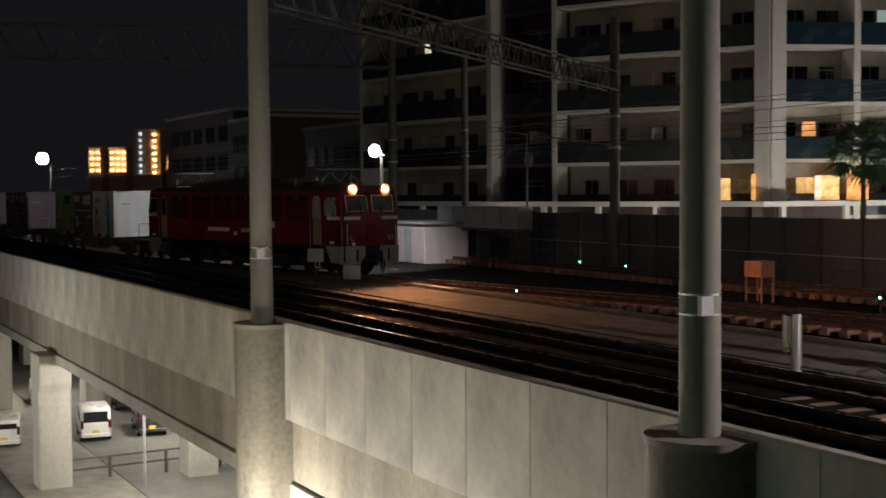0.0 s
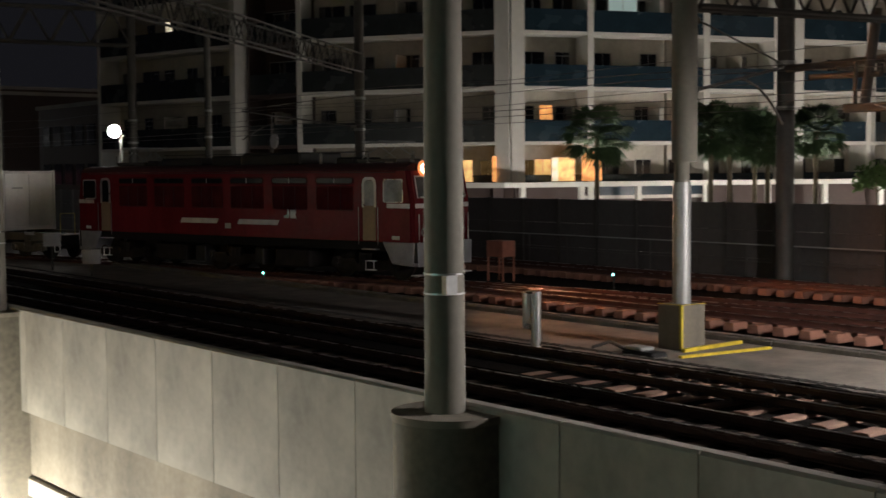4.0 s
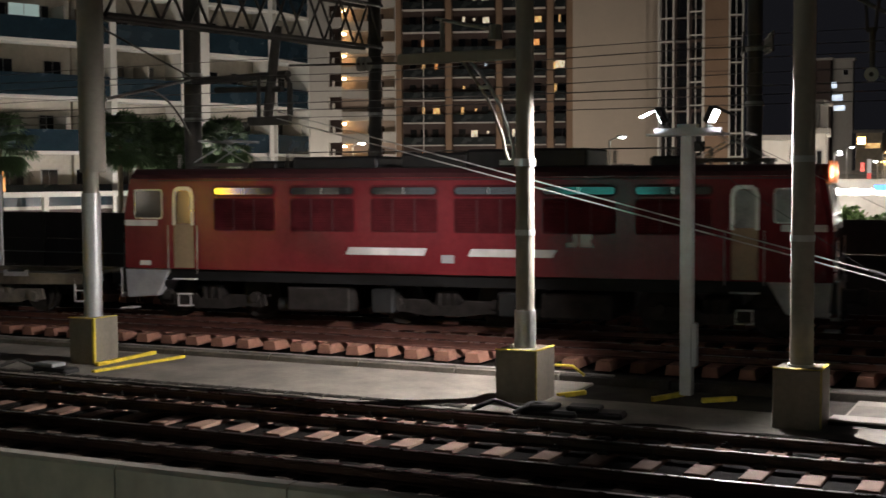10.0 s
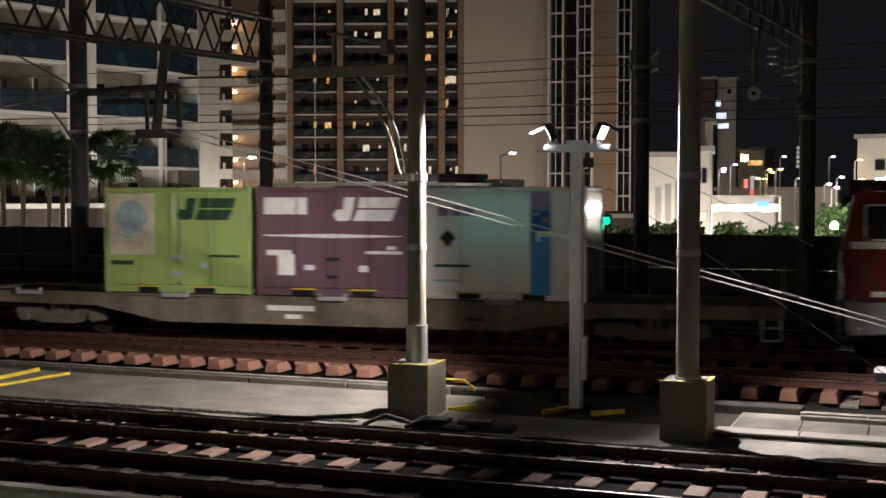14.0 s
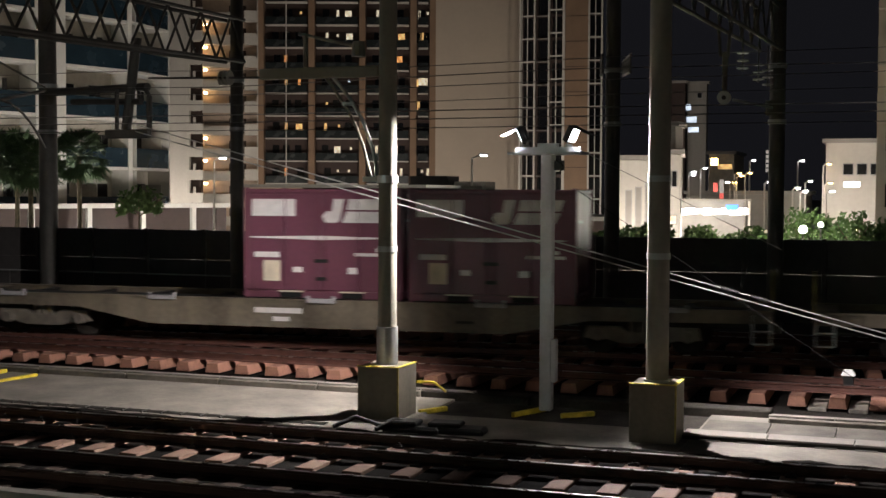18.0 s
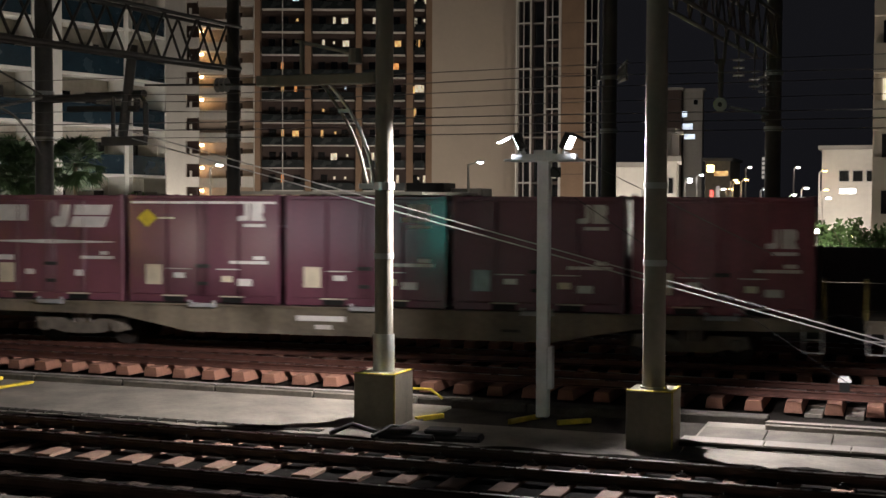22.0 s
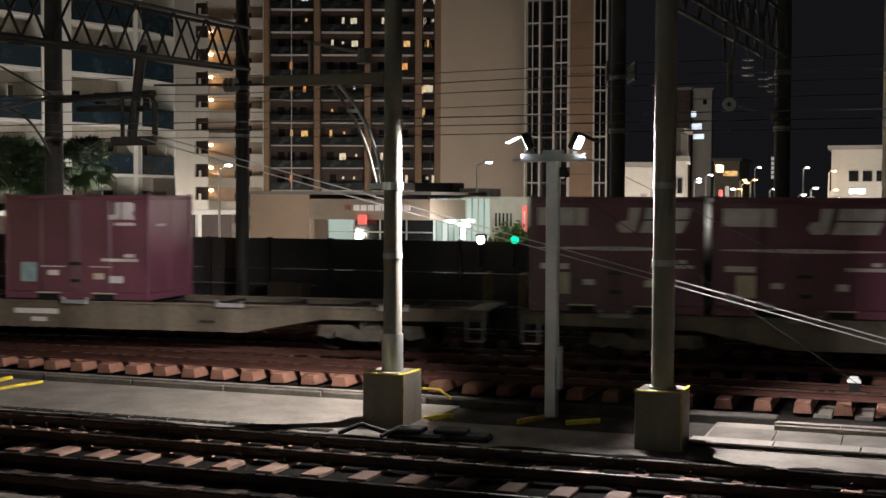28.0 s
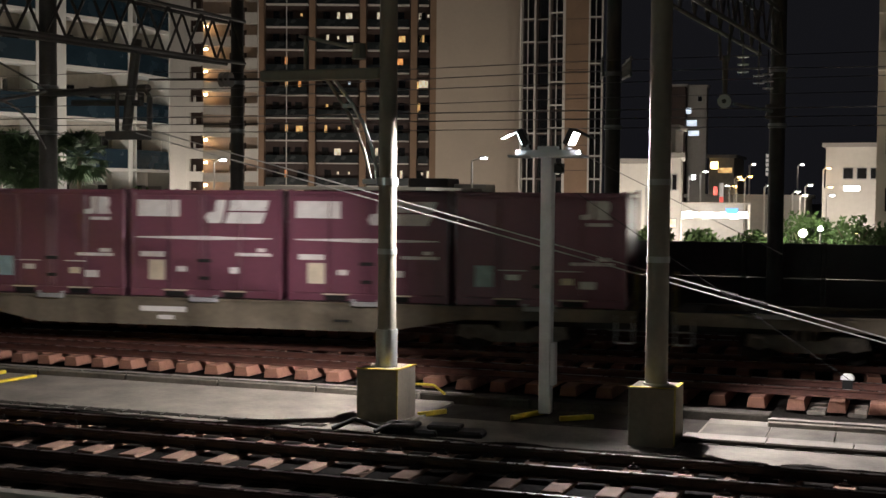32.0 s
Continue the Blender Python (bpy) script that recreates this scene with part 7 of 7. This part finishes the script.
# ---------------------------------------------------------------- under the viaduct


def column(x, y, w=2.6, d=1.6):
    bm = bmesh.new()
    prism(bm, [(-w / 2, -9.2), (-w / 2, -5.0), (-w * 0.62, -4.6), (-w * 0.62, -3.37), (w * 0.62, -3.37), (w * 0.62, -4.6), (w / 2, -5.0), (w / 2, -9.2)], "y", -d / 2, d / 2)
    return solo("viaduct_column", bm, CONCRETE, "pale concrete column under the viaduct", "column", (x, y, 0), "viaduct columns", "structure", bevel=0.04)


for x, y in ((-56.7, 10.62), (-56.2, 16.9)):
    column(x, y, 1.5, 1.35)
for x in (-79.0, -100.0):
    column(x, 11.7, 1.7, 1.5)
    column(x + 1.0, 17.2, 1.7, 1.5)
    column(x, 25.0, 1.7, 1.5)
pav = solo("pavement", boxes((-130, -2, 9.2, 13.6, -9.2, -9.06)), STRIP, "pale concrete pavement below the viaduct", "pavement", kind="structure", bevel=0.02)
lot = solo("parking_floor", boxes((-130, -50, 13.7, 30, -9.2, -9.12)), LOTM, "stained concrete parking floor under the viaduct", "parking floor", kind="structure")
fence = thing("guard_rail", "low dark pipe guard rail along the pavement", "guard rail")
for z in (0.5, 0.95):
    part("rail", tubes(((-56.9, 11.5, z - 9.06), (-57.25, 17.6, z - 9.06), 0.045), n=8), MASTM, fence)
for k in range(3):
    part("post", tubes(((-57.1, 13.15 + 2.5 * k, -9.15), (-57.1, 13.15 + 2.5 * k, -8.1), 0.07), n=8), MASTM, fence)
part("sign_pole", tubes(((-54.8, 14.1, -9.15), (-54.8, 14.1, -3.4), 0.06), n=8), GALV, fence)


def car(x, y, yaw, paint, label, van=True):
    t = thing("parked_car", label, "car", (x, y, -9.2, 0, 0, yaw), "cars parked under the viaduct")
    hgt = 1.78 if van else 1.5
    bm = bmesh.new()
    prism(bm, [(-1.7, 0.28), (-1.7, 0.95), (-1.55, hgt - 0.06), (-1.4, hgt), (0.6, hgt), (1.15, 1.05), (1.65, 0.9), (1.7, 0.3)], "y", -0.74, 0.74)
    part("body", bm, paint, t, bevel=0.07, smooth=True)
    part("rear_window", boxes((-1.68, -1.58, -0.6, 0.6, 1.05, hgt - 0.2)), PANE, t)
    part("side_window", boxes((-1.3, 0.7, -0.755, -0.70, 1.05, hgt - 0.18)), PANE, t)
    part("side_window", boxes((-1.3, 0.7, 0.70, 0.755, 1.05, hgt - 0.18)), PANE, t)
    part("windscreen", boxes((0.72, 0.80, -0.62, 0.62, 1.1, hgt - 0.25)), PANE, t)
    for s in (-1, 1):
        part("tail_light", boxes((-1.72, -1.66, s * 0.68 - 0.07, s * 0.68 + 0.07, 0.75, 1.15)), REDDARK, t)
        part("headlight", boxes((1.62, 1.70, s * 0.55 - 0.13, s * 0.55 + 0.13, 0.68, 0.84)), SILVER, t)
        for x2 in (-1.1, 1.1):
            w = part("wheel", tubes(((x2, s * 0.60, 0.28), (x2, s * 0.755, 0.28), 0.28), n=18), BLACK, t, smooth=True)
            part("rim", tubes(((x2, s * 0.75, 0.28), (x2, s * 0.765, 0.28), 0.17), n=14), SILVER, w)
    part("plate_bar", boxes((-1.73, -1.69, -0.17, 0.17, 0.5, 0.66)), YELLOW, t, "yellow number plate bar")
    part("bumper", boxes((-1.76, -1.66, -0.7, 0.7, 0.3, 0.5)), paint, t, bevel=0.03)


car(-67.6, 14.75, 172, CARW, "white boxy van parked under the viaduct")
car(-67.5, 17.6, 172, CARD, "dark car parked under the viaduct", False)
car(-67.9, 10.4, 170, CARW, "pale silver car parked under the viaduct", False)
car(-76.0, 18.5, 172, CARD, "dark van parked under the viaduct")
car(-80.0, 14.5, 172, CARW, "white car parked under the viaduct", False)

# ---------------------------------------------------------------- behind the viewer
back = thing("wall_south", "plain wall of the building behind the viewer", "wall", kind="structure")
part("wall", boxes((-60, 30, -9.6, -9.3, -9.2, 14)), CONCRETE, back)
part("floor", boxes((-3, 6, -9.3, 0.5, 1.6, 1.8)), CONCRETE, back, "concrete gallery floor")
part("support", boxes((-2.5, -2.0, -1.0, -0.5, -9.2, 1.6), (5.0, 5.5, -1.0, -0.5, -9.2, 1.6)), CONCRETE, back)
# added post, never in view, to carry the fill lamp
lamp_post(-14.3, -7.0, 4.6, STREETB, "unseen lamp post added for the fill lamp behind the viewer", 0.3, -9.2)
ysign = thing("lit_window_row", "yellow and amber lit shop windows under a blue sign", "shop window", (-34.0, -9.2, 0.0))
part("sign_board", boxes((-0.70, 0.50, 0, 0.1, 2.35, 3.10)), YELSIGN, ysign, "glaring yellow sign panel")
part("sign_board", boxes((0.58, 1.15, 0, 0.1, 2.45, 3.06)), BLUESIGN, ysign, "glaring blue sign panel")
part("sign_board", boxes((1.19, 1.6, 0, 0.1, 2.45, 3.06)), PALEF, ysign, "white sign panel")
for x0, x1, z0, z1 in ((-2.0, -1.25, 1.2, 3.35), (-0.85, -0.15, 0.7, 2.28), (-0.10, 0.55, 0.7, 2.28), (0.70, 1.5, 0.9, 2.38)):
    part("pane", boxes((x0, x1, 0, 0.06, z0, z1)), AMBERW, ysign)
part("frame", boxes((-2.1, 1.7, -0.09, 0.03, 0.5, 0.6), (-2.1, 1.7, -0.09, 0.03, 3.42, 3.5), (-1.2, -0.9, -0.09, 0.03, 0.604, 3.416)), DARK, ysign)
for x, z, w, h, q in ((-40.5, 2.0, 2.0, 1.4, PALEF), (-28.7, 0.2, 1.5, 2.2, PALEF), (-25.0, 0.2, 1.2, 2.2, PALEF), (-49.0, 0.2, 5.6, 3.6, ORANGES)):
    part("shop_window", boxes((x, x + w, -9.29, -9.2, z, z + h)), q, back, "lit window")
front = thing("lit_shop", "wide shop window row across the street with pale teal lit panes", "shop", (-19.6, -9.2, 0.6))
part("frame", boxes((-4.1, 8.5, -0.09, 0.02, -0.1, -0.004), (-4.1, 8.5, -0.09, 0.02, 2.84, 2.95)), GALV, front)
for k in range(-4, 8):
    part("pane", boxes((1.05 * k + 0.03, 1.05 * k + 1.0, -0.06, 0.0, 0.3, 2.8)), FRONTG if k < 3 else TEALG, front, {0: "pale lit pane", 3: "teal lit pane"}.get(k, ""))
    part("mullion", boxes((1.05 * k - 0.02, 1.05 * k + 0.026, -0.06, 0.03, 0, 2.8)), DARK, front)
part("counter_sign", boxes((2.2, 3.1, 0.04, 0.1, 1.5, 2.2)), SIGNW, front, "pale poster in the window")

# ---------------------------------------------------------------- what moves
# seconds, metres of the nose along its line
RUN = ((0, -48.15), (2.5, -38.2), (5, -27.1), (7.5, -16.15), (10, -4.4), (12.5, 7.5), (15, 20.05), (17.5, 33.15), (20, 46.4), (22.5, 60.05), (25, 73.95), (27.5, 88.05), (30, 102.2), (32, 114.65))


def spline(points):
    """A natural cubic through the points, as a function."""
    x = np.array([p[0] for p in points], float)
    y = np.array([p[1] for p in points], float)
    n, h = len(x), np.diff(x)
    A, r = np.eye(n), np.zeros(n)
    for i in range(1, n - 1):
        A[i, i - 1:i + 2] = h[i - 1], 2 * (h[i - 1] + h[i]), h[i]
        r[i] = 6 * ((y[i + 1] - y[i]) / h[i] - (y[i] - y[i - 1]) / h[i - 1])
    m = np.linalg.solve(A, r)

    def f(t):
        i = min(max(int(np.searchsorted(x, t)) - 1, 0), n - 2)
        a, b, d = x[i + 1] - t, t - x[i], h[i]
        return (m[i] * a ** 3 + m[i + 1] * b ** 3) / (6 * d) + (y[i] / d - m[i] * d / 6) * a + (y[i + 1] / d - m[i + 1] * d / 6) * b
    return f


NOSE = spline(RUN)


def ride(mid, half, z=0.0, along=0.0):
    """The pose of a vehicle whose middle is at arc length mid, standing on its line at half metres fore and aft."""
    (x0, y0), (x1, y1) = on_line(mid - half), on_line(mid + half)
    d = Vector((x1 - x0, y1 - y0)).normalized()
    return pose((x0 + x1) / 2 + d.x * along, (y0 + y1) / 2 + d.y * along, z, 0, 0, math.degrees(math.atan2(d.y, d.x)))


def motions():
    times = [0.5 * k for k in range(65)]
    walk(LOCO, [(t, ride(NOSE(t) - 8.5, 6.1)) for t in times])
    for w, u in CARS:
        walk(w, [(t, ride(NOSE(t) - u, 7.1)) for t in times])
    for c, u in BOXES:
        k = int((u - WAGON_FRONT) // 20.42)
        mid = WAGON_FRONT + 20.42 * k + 10.2
        walk(c, [(t, ride(NOSE(t) - mid, 7.1, 1.05, mid - u)) for t in times])
    ticks = [0.1 * k for k in range(321)]
    run = [NOSE(t) for t in ticks]
    for w in WHEELS:
        r = 0.56 if w.location.z > 0.5 else 0.43
        x, z = w.location.x, w.location.z
        walk(w, [(t, pose(x, 0, z, 0, math.degrees(s / r), 0)) for t, s in zip(ticks, run)])


motions()
